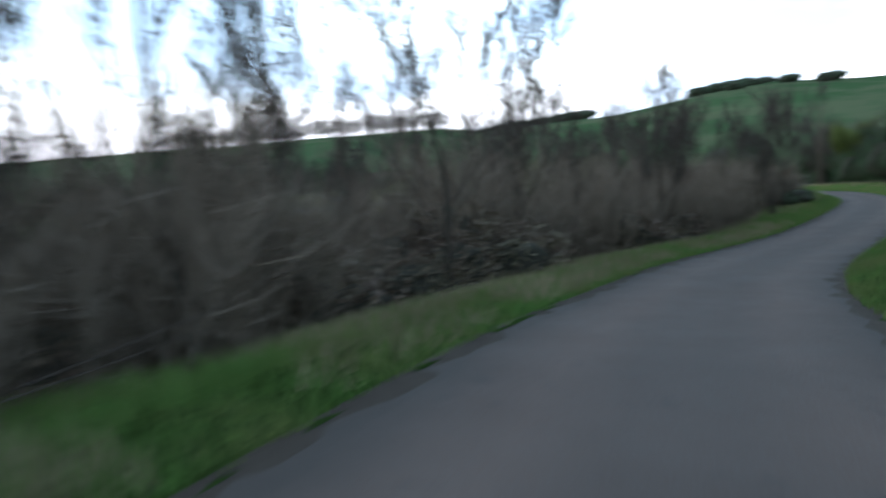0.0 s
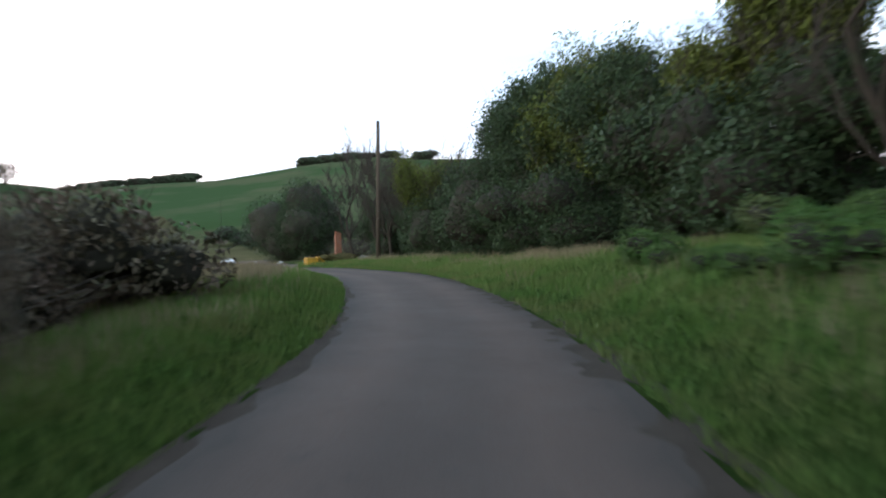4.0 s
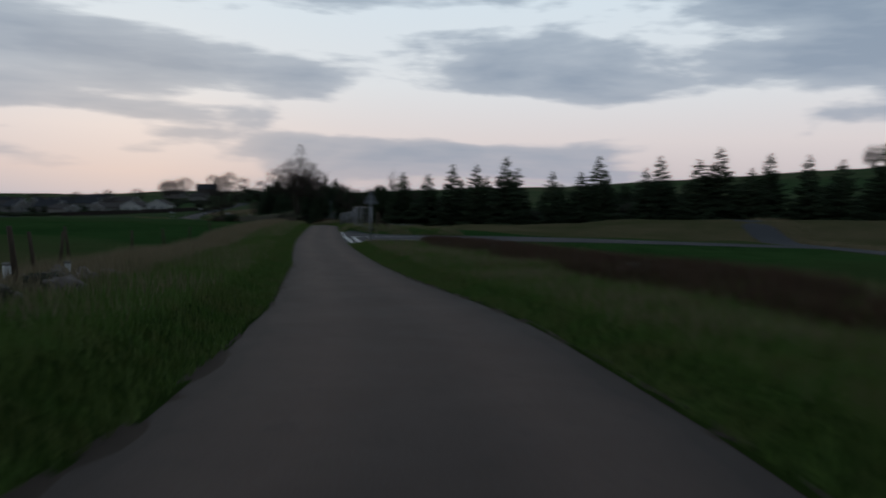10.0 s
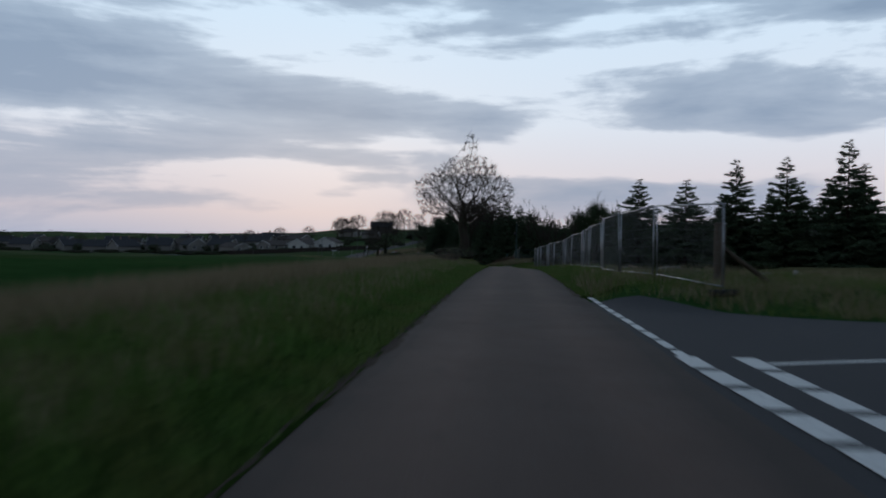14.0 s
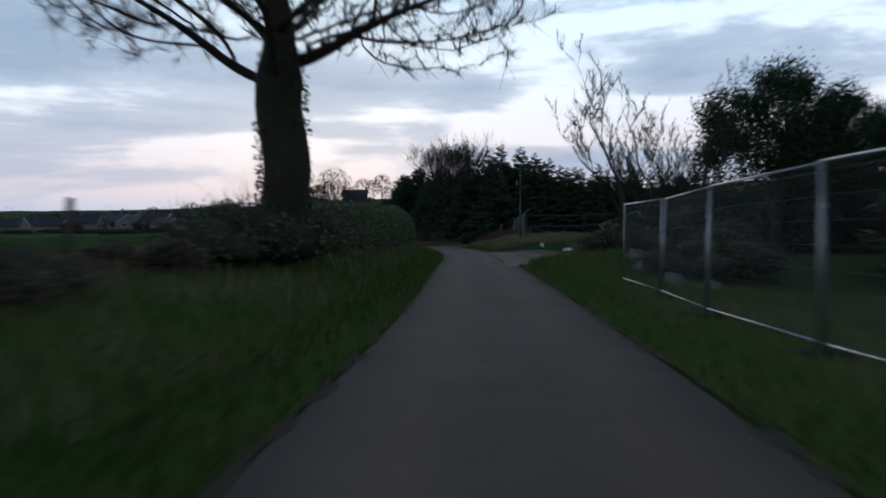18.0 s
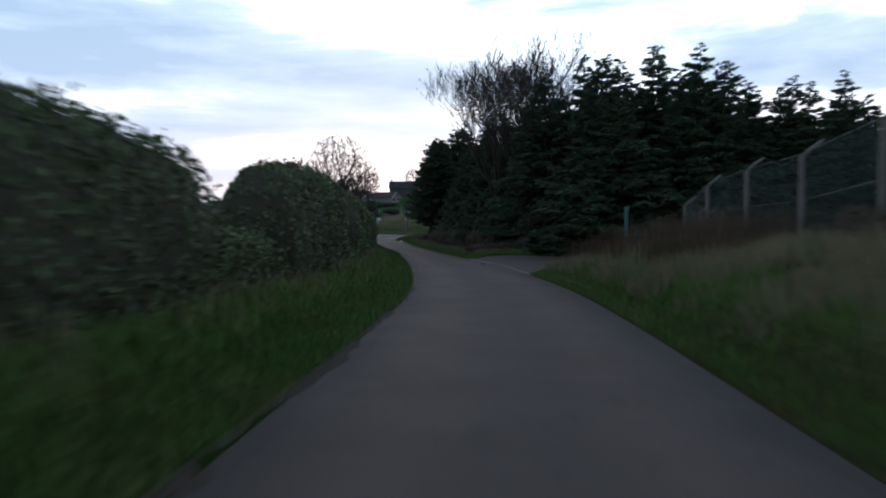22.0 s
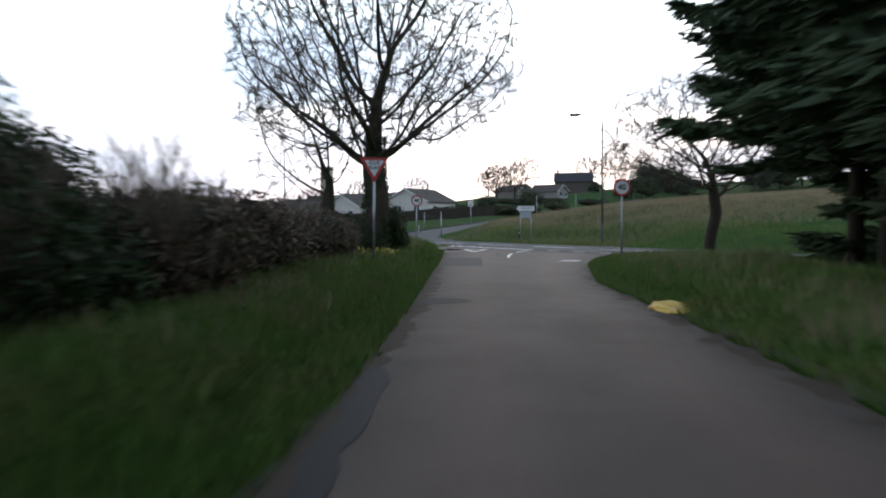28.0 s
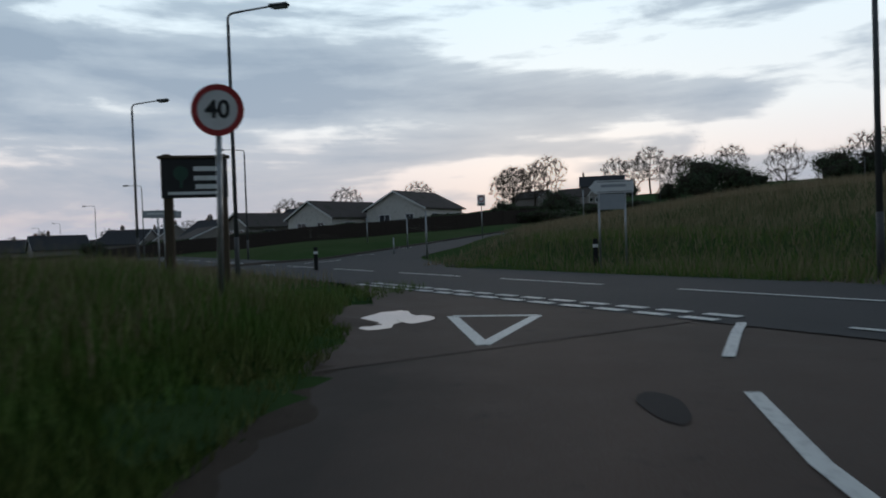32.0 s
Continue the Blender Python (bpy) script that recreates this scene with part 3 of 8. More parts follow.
def heights(x, y):
    """Height of the ground."""
    x, y = np.atleast_1d(np.asarray(x, float)), np.atleast_1d(np.asarray(y, float))
    s, l, z = to_lane(x, y)
    d = np.abs(l)
    edge = np.where(l < 0, np.interp(s, EDGES[:, 0], EDGES[:, 1]), np.interp(s, EDGES[:, 0], EDGES[:, 2]))
    plane = -0.2 - 0.0235 * np.clip(y, -60, 235)
    near = z + np.where(l < 0, rise_at(LEFT_RISE, s, d, edge), rise_at(RIGHT_RISE, s, d, edge))
    out = near + (plane - near) * smoothstep(14, 55, d)
    # the valley to the left of the first bends
    out = out - 1.5 * smoothstep(8, 30, -l) * (1 - smoothstep(50, 85, s)) * (1 - smoothstep(40, 160, d))
    # beyond the main road
    n = (x - MAIN_A[0]) * MAIN_N[0] + (y - MAIN_A[1]) * MAIN_N[1]
    past = smoothstep(-4, 2, n) * smoothstep(140, 165, y)
    out = out * (1 - past) + past * -5.66
    out = out + past * np.clip(0.055 * (n - 9), 0, 9.5)
    out = out + 1.4 * smoothstep(8.5, 25, n) * np.exp(-(((x - 10) / 23) ** 4)) * np.exp(-(((y - 285) / 32) ** 4))
    # earth bund in the field
    bx, by = x - 107, y - 6
    ux, uy = bx * 0.677 + by * -0.736, bx * 0.736 + by * 0.677
    out = out + (5.4 + 1.75 * np.clip(1 + ux / 27, 0, 2)) * smoothstep(36, 27, np.abs(ux)) * smoothstep(15, 6, np.abs(uy))
    # the rough field swells up in front of the spruce belt
    v = y + 0.5 * (x - 33)
    out = out + (0.8 + 1.9 * smoothstep(30, 55, x)) * smoothstep(37, 58, v) * smoothstep(74, 63, v) * smoothstep(20, 32, x) * smoothstep(150, 118, x)
    # the ground falls away towards the village
    out = out - 2.2 * smoothstep(-62, -115, x) * smoothstep(270, 330, y)
    # far hills
    cx, cy = x + 20, y
    r = np.hypot(cx, cy)
    az = np.degrees(np.arctan2(-cx, cy))
    el = np.interp(az, SKYLINE[:, 0], SKYLINE[:, 1])
    out = out + (620 * np.tan(np.radians(el)) + 1.0) * smoothstep(130, 620, r) * smoothstep(60, 260, d) * (el > 0)
    # unevenness
    rough = (lattice(x, y, 3.1, 1) - 0.5) * 0.22 + (lattice(x, y, 11, 2) - 0.5) * 0.5 + (lattice(x, y, 60, 3) - 0.5) * 3.0 * smoothstep(80, 400, r)
    calm = smoothstep(0.2, 4, d - edge) * smoothstep(0.0, 4.0, paved_gap(x, y, s, l))
    return out + rough * calm


def gz(x, y):
    return float(heights(x, y)[0])


def lane_xy(s, l):
    """Points of the plan at stations s, l metres to the right of the lane's line."""
    i = [np.interp(s, LS, c) for c in (LINE[:, 0], LINE[:, 1], LN[:, 0], LN[:, 1])]
    return np.stack([i[0] + i[2] * l, i[1] + i[3] * l], -1)


def lane_yaw(s):
    return math.degrees(math.atan2(-np.interp(s, LS, LT[:, 0]), np.interp(s, LS, LT[:, 1])))


def at_lane(s, l, yaw=0.0, lift=0.0):
    """The pose of a thing that stands beside the lane and faces along it."""
    p = lane_xy(s, l)
    return pose(p[0], p[1], gz(p[0], p[1]) + lift, 0, 0, lane_yaw(s) + yaw)


# ---------------------------------------------------------------- mesh helpers
def mesh_of(name, verts, faces, mat, smooth=False):
    me = bpy.data.meshes.new(name)
    v = np.asarray(verts, np.float32)
    f = np.asarray(faces, np.int32)
    me.vertices.add(len(v))
    me.vertices.foreach_set("co", v.ravel())
    me.loops.add(f.size)
    me.loops.foreach_set("vertex_index", f.ravel())
    me.polygons.add(len(f))
    me.polygons.foreach_set("loop_start", np.arange(0, f.size, f.shape[1], dtype=np.int32))
    if smooth:
        me.polygons.foreach_set("use_smooth", np.ones(len(f), bool))
    me.materials.append(M[mat])
    me.update(calc_edges=True)
    me.validate()
    return me


def sheet(name, grid, mat, smooth=True):
    """A mesh from a (rows, columns, 3) grid of points."""
    r, c = grid.shape[:2]
    i = np.arange(r * c).reshape(r, c)
    f = np.stack([i[:-1, :-1], i[:-1, 1:], i[1:, 1:], i[1:, :-1]], -1).reshape(-1, 4)
    return mesh_of(name, grid.reshape(-1, 3), f, mat, smooth)


def part(name, data, mat, parent, label="", m=None):
    """Links a mesh, or a bmesh, as one part under a thing or a part."""
    if isinstance(data, bmesh.types.BMesh):
        me = bpy.data.meshes.new(name)
        data.to_mesh(me)
        data.free()
        me.materials.append(M[mat])
        data = me
    ob = new(name, data)
    if parent is not None:
        ob.parent = parent
    if m is not None:
        ob.matrix_basis = m
    if label:
        ob["label"] = label
    return ob


def thing(name, label, category, m=None, group="", kind=""):
    ob = new(name)
    ob.empty_display_size = 0.2
    if m is not None:
        ob.matrix_basis = m
    return tagged(ob, label, category, group, kind)


def structure(name, data, label="", category="", kind="structure"):
    return tagged(new(name, data), label, category, kind=kind)


def box(x, y, z, at=(0, 0, 0), bevel=0.0, turn=None):
    bm = bmesh.new()
    bmesh.ops.create_cube(bm, size=1)
    bmesh.ops.scale(bm, vec=(x, y, z), verts=bm.verts)
    if bevel:
        bmesh.ops.bevel(bm, geom=bm.edges[:], offset=bevel, segments=1, affect="EDGES")
    if turn is not None:
        bmesh.ops.transform(bm, matrix=turn, verts=bm.verts)
    bmesh.ops.translate(bm, vec=at, verts=bm.verts)
    return bm


def tube(points, radii, sides=8, caps=True):
    """A bmesh tube along points, with a radius at each."""
    bm = bmesh.new()
    pts = [Vector(p) for p in points]
    rings = []
    for i, p in enumerate(pts):
        t = (pts[min(i + 1, len(pts) - 1)] - pts[max(i - 1, 0)]).normalized()
        a = t.orthogonal().normalized() if not rings else (axis - t * axis.dot(t)).normalized()
        axis = a
        b = t.cross(a)
        r = radii[i] if isinstance(radii, (list, tuple)) else radii
        rings.append([bm.verts.new(p + (a * math.cos(k) + b * math.sin(k)) * r) for k in np.linspace(0, 2 * math.pi, sides, endpoint=False)])
    for u, v in zip(rings, rings[1:]):
        for k in range(sides):
            f = bm.faces.new((u[k], u[(k + 1) % sides], v[(k + 1) % sides], v[k]))
            f.smooth = sides > 4
    if caps:
        bm.faces.new(rings[0][::-1])
        bm.faces.new(rings[-1])
    return bm


def merge(*bms):
    """One bmesh of several."""
    out = bms[0]
    for b in bms[1:]:
        me = bpy.data.meshes.new("tmp")
        b.to_mesh(me)
        b.free()
        out.from_mesh(me)
        bpy.data.meshes.remove(me)
    return out


def slab_of(outline, thick):
    """A flat plate in the x-z plane with that outline, thick along y."""
    bm = bmesh.new()
    f = bm.faces.new([bm.verts.new((x, -thick / 2, z)) for x, z in outline])
    ext = bmesh.ops.extrude_face_region(bm, geom=[f])
    bmesh.ops.translate(bm, vec=(0, thick, 0), verts=[v for v in ext["geom"] if isinstance(v, bmesh.types.BMVert)])
    bmesh.ops.recalc_face_normals(bm, faces=bm.faces[:])
    return bm


# ---------------------------------------------------------------- the ground sheet
def axis_steps(a, b, far):
    fine = np.arange(a, b + 0.5, 1.0)
    out = np.cumsum(1.0 * 1.16 ** np.arange(1, 43))
    out = out[out < far]
    return np.r_[a - out[::-1], fine, b + out]


GX, GY = axis_steps(-128.0, 70.0, 3400), axis_steps(-85.0, 300.0, 3400)
gx, gy = np.meshgrid(GX, GY)
hz = heights(gx.ravel(), gy.ravel())
gs, gl, glz = to_lane(gx.ravel(), gy.ravel())
covered = (gl < 0) & (gs < 388)
for a, b in ((-28, 84), (103, 149), (173, 241), (265, 289), (291, 306), (308, 374)):
    covered |= (gl > 0) & (gs > a) & (gs < b)
under = np.where(gl < 0, np.interp(gs, EDGES[:, 0], EDGES[:, 1]), np.interp(gs, EDGES[:, 0], EDGES[:, 2])) + np.where(covered, 1.7, 0.2)
hz = hz - np.where(gs > 381, 0.04, 0.35) * smoothstep(under, under - 0.8, np.abs(gl)) * (gs < 391)
hz = hz - np.where(gy.ravel() > 236, 0.12, 0.2) * smoothstep(-0.2, -1.2, paved_gap(gx.ravel(), gy.ravel(), gs, gl))
ground = structure("ground", sheet("ground", np.stack([gx.ravel(), gy.ravel(), hz], -1).reshape(*gx.shape, 3), "ground"),
                   "green crop fields and rough grassland with distant hills", "ground")


def ribbon(name, mat, lift, base, n=8, across=7, label="", category="road"):
    """A paved surface along its knots, lying on the ground."""
    knots, half = PAVED[name]
    p = smooth_line([(x, y, w) for (x, y), w in zip(knots, half)], n)
    t = np.gradient(p[:, :2], axis=0)
    t /= np.hypot(t[:, 0], t[:, 1])[:, None]
    u = np.linspace(-1, 1, across)
    x = p[:, None, 0] + t[:, None, 1] * p[:, None, 2] * u
    y = p[:, None, 1] - t[:, None, 0] * p[:, None, 2] * u
    s, l, _ = to_lane(x.ravel(), y.ravel())
    off = np.abs(l) - np.where(l < 0, np.interp(s, EDGES[:, 0], EDGES[:, 1]), np.interp(s, EDGES[:, 0], EDGES[:, 2]))
    z = heights(x.ravel(), y.ravel()) + base + (lift - base) * smoothstep(0.0, 0.5, off)
    return structure(name, sheet(name, np.stack([x.ravel(), y.ravel(), z], -1).reshape(*x.shape, 3), mat), label, category)


def lane_strip(name, s0, s1, la, lb, mat, lift, step=0.8, across=9, label="", category="road", flat=False, shake=(0, 0), feather=None):
    """A strip beside or on the lane between the offsets la(s) and lb(s)."""
    s = np.arange(s0, s1 + step / 2, step)
    u = np.linspace(0, 1, across)
    a, b = la(s), lb(s)
    if shake[0]:
        a = a + (lattice(s, 0 * s, 1.7, 5) - 0.5) * shake[0]
    if shake[1]:
        b = b + (lattice(s, 0 * s, 1.4, 6) - 0.5) * shake[1]
    l = a[:, None] * (1 - u) + b[:, None] * u
    p = lane_xy(np.repeat(s, across), l.ravel())
    z = np.interp(np.repeat(s, across), LS, LINE[:, 2]) if flat else heights(p[:, 0], p[:, 1])
    if feather:
        # loose dirt: thick at the grass, thinning to nothing on the tarmac in a ragged line
        w = np.tile(u if feather == "right" else 1 - u, len(s))
        lift = lift * 1.5 - 0.02 * w + (lattice(p[:, 0], p[:, 1], 0.32, 8) - 0.5) * 0.016
    me = sheet(name, np.c_[p, z + lift].reshape(len(s), across, 3), mat)
    if name == "road":
        me.attributes.new("off_centre", "FLOAT", "POINT").data.foreach_set("value", np.tile(np.abs(2 * u - 1), len(s)).astype(np.float32))
    return structure(name, me, label, category)


edge_l = lambda s: -np.interp(s, EDGES[:, 0], EDGES[:, 1])
edge_r = lambda s: np.interp(s, EDGES[:, 0], EDGES[:, 2])
lane_strip("road", -28, 392, edge_l, edge_r, "asphalt", 0.0, flat=True, step=0.4, shake=(0.09, 0.09), label="narrow worn grey asphalt country lane", category="road")
lane_strip("verge_left", -28, 387.4, lambda s: edge_l(s) - 2.6, lambda s: edge_l(s) + 0.08, "turf", 0.004, step=0.5, across=13,
           label="rough green grass verge beside the lane", category="verge")
for n, (a, b) in enumerate(((-28, 89.0), (97, 150), (171.5, 240), (263.6, 290), (306.5, 376))):
    lane_strip(f"verge_right_{n + 1}", a, b, lambda s: edge_r(s) - 0.08, lambda s: edge_r(s) + 2.6, "rough_grass" if a == 263.6 else "turf", 0.004, step=0.5, across=13,
               label="rough straw-coloured verge below the bank" if a == 263.6 else "rough green grass verge beside the lane", category="verge")
lane_strip("soil_left", -28, 386, lambda s: edge_l(s) - 0.02, lambda s: edge_l(s) + np.interp(s, [45, 70, 290, 340], [0.34, 0.20, 0.22, 0.46]), "mud", 0.008, step=0.22, across=8, feather="right", shake=(0.12, 0.2), label="dark bare soil along the road edge", category="soil")
for n, (a, b) in enumerate(((-28, 88), (96.5, 149), (172, 239), (307, 374))):
    lane_strip(f"soil_right_{n + 1}", a, b, lambda s: edge_r(s) - np.interp(s, [30, 58, 84, 94, 101, 107, 306, 340], [0.45, 0.55, 0.50, 0.55, 0.45, 0.18, 0.30, 0.52]), lambda s: edge_r(s) + np.interp(s, [40, 58, 84, 100, 306, 340], [0.08, 0.30, 0.30, 0.04, 0.04, 0.2]), "mud", 0.008, step=0.22, across=8, feather="left", shake=(0.16, 0.12), label="dark bare soil along the road edge", category="soil")

# hardstanding and the track at the sharp bend
ribbon("hardstanding", "asphalt_red", 0.014, -0.008, across=11,
       label="broad worn tarmac hardstanding at the bend", category="hardstanding")
ribbon("track", "asphalt_dark", 0.022, 0.009, across=5, label="narrow tarmac farm track across the field", category="track")
# side road with its give-way lines
ribbon("side_road", "asphalt_dark", 0.014, -0.008, across=15, label="dark tarmac side road joining the lane", category="road")
# concrete apron and the driveway further on
lane_strip("concrete_apron", 240, 263.4, lambda s: edge_r(s) - 0.45, lambda s: np.interp(s, APRON[:, 0], APRON[:, 1]), "concrete_slab", 0.005, step=0.6, across=9,
           label="cracked pale concrete apron beside the lane", category="apron")
lane_strip("driveway", 290.5, 306.3, lambda s: edge_r(s) - 0.4, lambda s: np.interp(s, DRIVE[:, 0], DRIVE[:, 1]), "asphalt", 0.005, step=0.6, across=11,
           label="tarmac driveway entrance beside the lane", category="driveway")


def main_xy(along, out):
    return MAIN_A + MAIN_D * along + MAIN_N * out


ribbon("main_road", "asphalt_dark", 0.018, 0.009, across=7, label="wide dark tarmac main road with white markings", category="road")
ribbon("bell_mouth", "asphalt", 0.01, -0.008, across=9, label="widened tarmac mouth of the lane", category="road")
al = np.linspace(0.5, 13.0, 26)
wide = np.interp(al, [0.5, 3.5, 6.0, 9.5, 11.5, 13.0], [6.0, 4.3, 2.6, 1.1, 0.6, 0.35])
q = MAIN_A + al[:, None, None] * MAIN_D + (0.4 - np.linspace(0, 1, 9)[None, :, None] * (wide[:, None, None] + 0.4)) * MAIN_N
structure("bell_mouth_corner", sheet("bell_mouth_corner", np.dstack([q, (heights(q[..., 0].ravel(), q[..., 1].ravel()) + 0.006).reshape(q.shape[:2])]), "asphalt"), "rounded tarmac corner of the junction", "road")
ribbon("hill_road", "asphalt_dark", 0.026, 0.016, across=7, label="tarmac road climbing between grass verges", category="road")


# ---------------------------------------------------------------- plants
def rng(seed):
    return np.random.RandomState(seed)


def blades(points, normals_up, height, width, lean, seed):
    """Triangular blades at points: (n, 3) array, mean height and width."""
    r = rng(seed)
    n = len(points)
    a = r.uniform(0, 2 * np.pi, n)
    h = height * r.uniform(0.45, 1.35, n)
    w = width * r.uniform(0.6, 1.3, n)
    side = np.stack([np.cos(a), np.sin(a), 0 * a], 1) * w[:, None] / 2
    b = r.uniform(0, 2 * np.pi, n)
    tip = np.stack([np.cos(b) * h * lean * r.uniform(0, 1, n), np.sin(b) * h * lean * r.uniform(0, 1, n), h], 1)
    v = np.stack([points - side, points + side, points + tip], 1).reshape(-1, 3)
    return v, np.arange(3 * n).reshape(-1, 3)


def grass_patch(name, x, y, height, width, mat, seed, lean=0.6, label="", lift=0.0):
    z = heights(x, y) + lift - 0.02
    v, f = blades(np.stack([x, y, z], 1), None, height, width, lean, seed)
    return tagged(new(name, mesh_of(name, v, f, mat)), label, "grass", kind="stuff")


def verge_points(s0, s1, l0, l1, density, seed, clump=0.0):
    """Random points of the plan beside the lane; l0 and l1 are metres out from the edge, negative on the left."""
    r = rng(seed)
    n = int((s1 - s0) * abs(l1 - l0) * density)
    s = r.uniform(s0, s1, n)
    l = r.uniform(l0, l1, n)
    l = l + (edge_l(s) if l0 + l1 < 0 else edge_r(s))
    if clump:
        keep = r.uniform(0, 1, n) < smoothstep(clump - 0.15, clump + 0.15, lattice(s, l, 1.3, seed % 13))
        s, l = s[keep], l[keep]
    p = lane_xy(s, l)
    return p[:, 0], p[:, 1]


def branchwork(seed, height, trunk_r, spread, levels=5, split=(2, 4), crook=0.35, up=0.25, first=0.3, twig=0.012, length=None, droop=0.0, keep=1.0):
    """A bare tree: lists of tapered limbs (points, radii) and twigs. The longest limbs fork again and again."""
    r = random.Random(seed)
    limbs, twigs = [], []

    def grow(p, d, size, rad, level):
        n = 4 if level < 2 else 3
        pts, rads = [p], [rad]
        for i in range(n):
            d = (d + Vector((r.uniform(-1, 1), r.uniform(-1, 1), r.uniform(-0.6, 0.9) * 0.8)) * crook * (0.5 if level == 0 else 1) + Vector((0, 0, up if level else 0.2)) * 0.35 - Vector((0, 0, droop * level * 0.1))).normalized()
            p = p + d * size / n
            pts.append(p)
            rads.append(rad * (1 - 0.42 * (i + 1) / n))
        (limbs if level < levels - 1 else twigs).append((pts, rads))
        if level >= levels:
            return
        kids = r.randint(*split) + (1 if level == 0 else 0)
        for k in range(kids):
            if r.random() > keep and level > 1:
                continue
            at = 1.0 if k == 0 else r.uniform(0.45, 1.0)
            i = min(int(at * n), n)
            q, rr = pts[i], rads[i]
            side = Vector((r.uniform(-1, 1), r.uniform(-1, 1), r.uniform(-0.25, 0.5))).normalized()
            nd = (d * (0.75 if k else 1.0) + side * spread * (1.1 if level == 0 else 0.8)).normalized()
            grow(q, nd, size * r.uniform(0.58, 0.82), rr * (0.8 if k == 0 else r.uniform(0.45, 0.68)), level + 1)

    grow(Vector((0, 0, -0.15)), Vector((r.uniform(-0.06, 0.06), r.uniform(-0.06, 0.06), 1)), length or height * first, trunk_r, 0)
    return limbs, twigs


def limb_mesh(name, limbs, mat, sides=(7, 5, 4, 3)):
    """All limbs as one mesh of tapered tubes."""
    v, f = [], []
    for pts, rads in limbs:
        big = rads[0]
        k = sides[0] if big > 0.18 else sides[1] if big > 0.07 else sides[2] if big > 0.03 else sides[3]
        base = None
        t0 = (pts[1] - pts[0]).normalized()
        a = t0.orthogonal().normalized()
        for i, p in enumerate(pts):
            t = (pts[min(i + 1, len(pts) - 1)] - pts[max(i - 1, 0)]).normalized()
            a = (a - t * a.dot(t)).normalized()
            b = t.cross(a)
            ring = len(v)
            for j in range(k):
                c = 2 * math.pi * j / k
                v.append(p + (a * math.cos(c) + b * math.sin(c)) * rads[i])
            if base is not None:
                for j in range(k):
                    f.append((base + j, base + (j + 1) % k, ring + (j + 1) % k, ring + j))
            base = ring
    return mesh_of(name, np.array(v), np.array(f), mat, smooth=True)


def twig_mesh(name, twigs, mat, width, fans=3, seed=1, length=1.0):
    """Thin crossed slivers along the twigs, and side shoots."""
    r = rng(seed)
    v, f = [], []

    def sliver(p, q, w):
        d = np.array(q) - p
        a = np.cross(d, r.normal(size=3))
        a = a / (np.linalg.norm(a) + 1e-9) * w
        k = len(v)
        v.extend((p - a, p + a, np.array(q)))
        f.append((k, k + 1, k + 2))

    for pts, rads in twigs:
        P = [np.array(p) for p in pts]
        for a, b in zip(P, P[1:]):
            d = b - a
            sliver(a, b + d * 0.2, width * 1.3)
            size = np.linalg.norm(d)
            for _ in range(fans):
                u = r.uniform(0, 1)
                o = a + d * u
                e = d / (size + 1e-9) * 0.8 + r.normal(size=3) * 0.55 + np.array([0, 0, 0.25])
                sliver(o, o + e * size * length * r.uniform(0.5, 1.1), width)
    return mesh_of(name, np.array(v), np.array(f), mat)


def leaf_mesh(name, centres, size, mat, seed, flat=0.0):
    """A small two-triangle leaf at every centre, turned at random."""
    r = rng(seed)
    n = len(centres)
    a, b = r.normal(size=(n, 3)), r.normal(size=(n, 3))
    a[:, 2] *= 1 - flat
    a /= np.linalg.norm(a, axis=1)[:, None]
    b -= (b * a).sum(1)[:, None] * a
    b /= np.linalg.norm(b, axis=1)[:, None]
    s = size * r.uniform(0.6, 1.35, n)[:, None]
    v = np.stack([centres - a * s, centres + b * s * 0.45, centres + a * s, centres - b * s * 0.45], 1).reshape(-1, 3)
    return mesh_of(name, v, np.arange(4 * n).reshape(-1, 4), mat)


def bare_tree(label, seed, height, trunk_r, spread, m=None, group="", leaf=None, leaf_count=0, leaf_size=0.07, twig_w=0.010, fans=3, ivy=0, name="bare_tree", **how):
    limbs, twigs = branchwork(seed, height, trunk_r, spread, **how)
    top = max(p.z for pts, _ in limbs + twigs for p in pts)
    k = height / top
    limbs = [([p * k for p in pts], rads) for pts, rads in limbs]
    twigs = [([p * k for p in pts], rads) for pts, rads in twigs]
    tree = thing(name, label, "tree", m, group)
    part("trunk", limb_mesh("trunk", limbs[:1], "bark", (12, 8, 5, 4)), "bark", tree)
    stuff(part("branchwork", limb_mesh("branchwork", limbs[1:], "bark"), "bark", tree))
    stuff(part("twigwork", twig_mesh("twigwork", twigs, "tree_twig", twig_w, fans, seed), "tree_twig", tree))
    if leaf:
        r = rng(seed)
        ends = np.array([p for pts, _ in twigs for p in pts])
        pick = ends[r.randint(0, len(ends), leaf_count)] + r.normal(size=(leaf_count, 3)) * 0.22
        part("crown", leaf_mesh("crown", pick, leaf_size, leaf, seed), leaf, tree)
    if ivy:
        r = rng(seed + 5)
        pts = np.array([p for p in limbs[0][0]] + [p for q, _ in limbs[1:4] for p in q[:2]])
        c = pts[r.randint(0, len(pts), ivy)] + r.normal(size=(ivy, 3)) * np.array([trunk_r * 1.1, trunk_r * 1.1, 0.8])
        part("ivy", leaf_mesh("ivy", c, 0.09, "ivy_leaf", seed), "ivy_leaf", tree, "dark climbing ivy")
    return tree


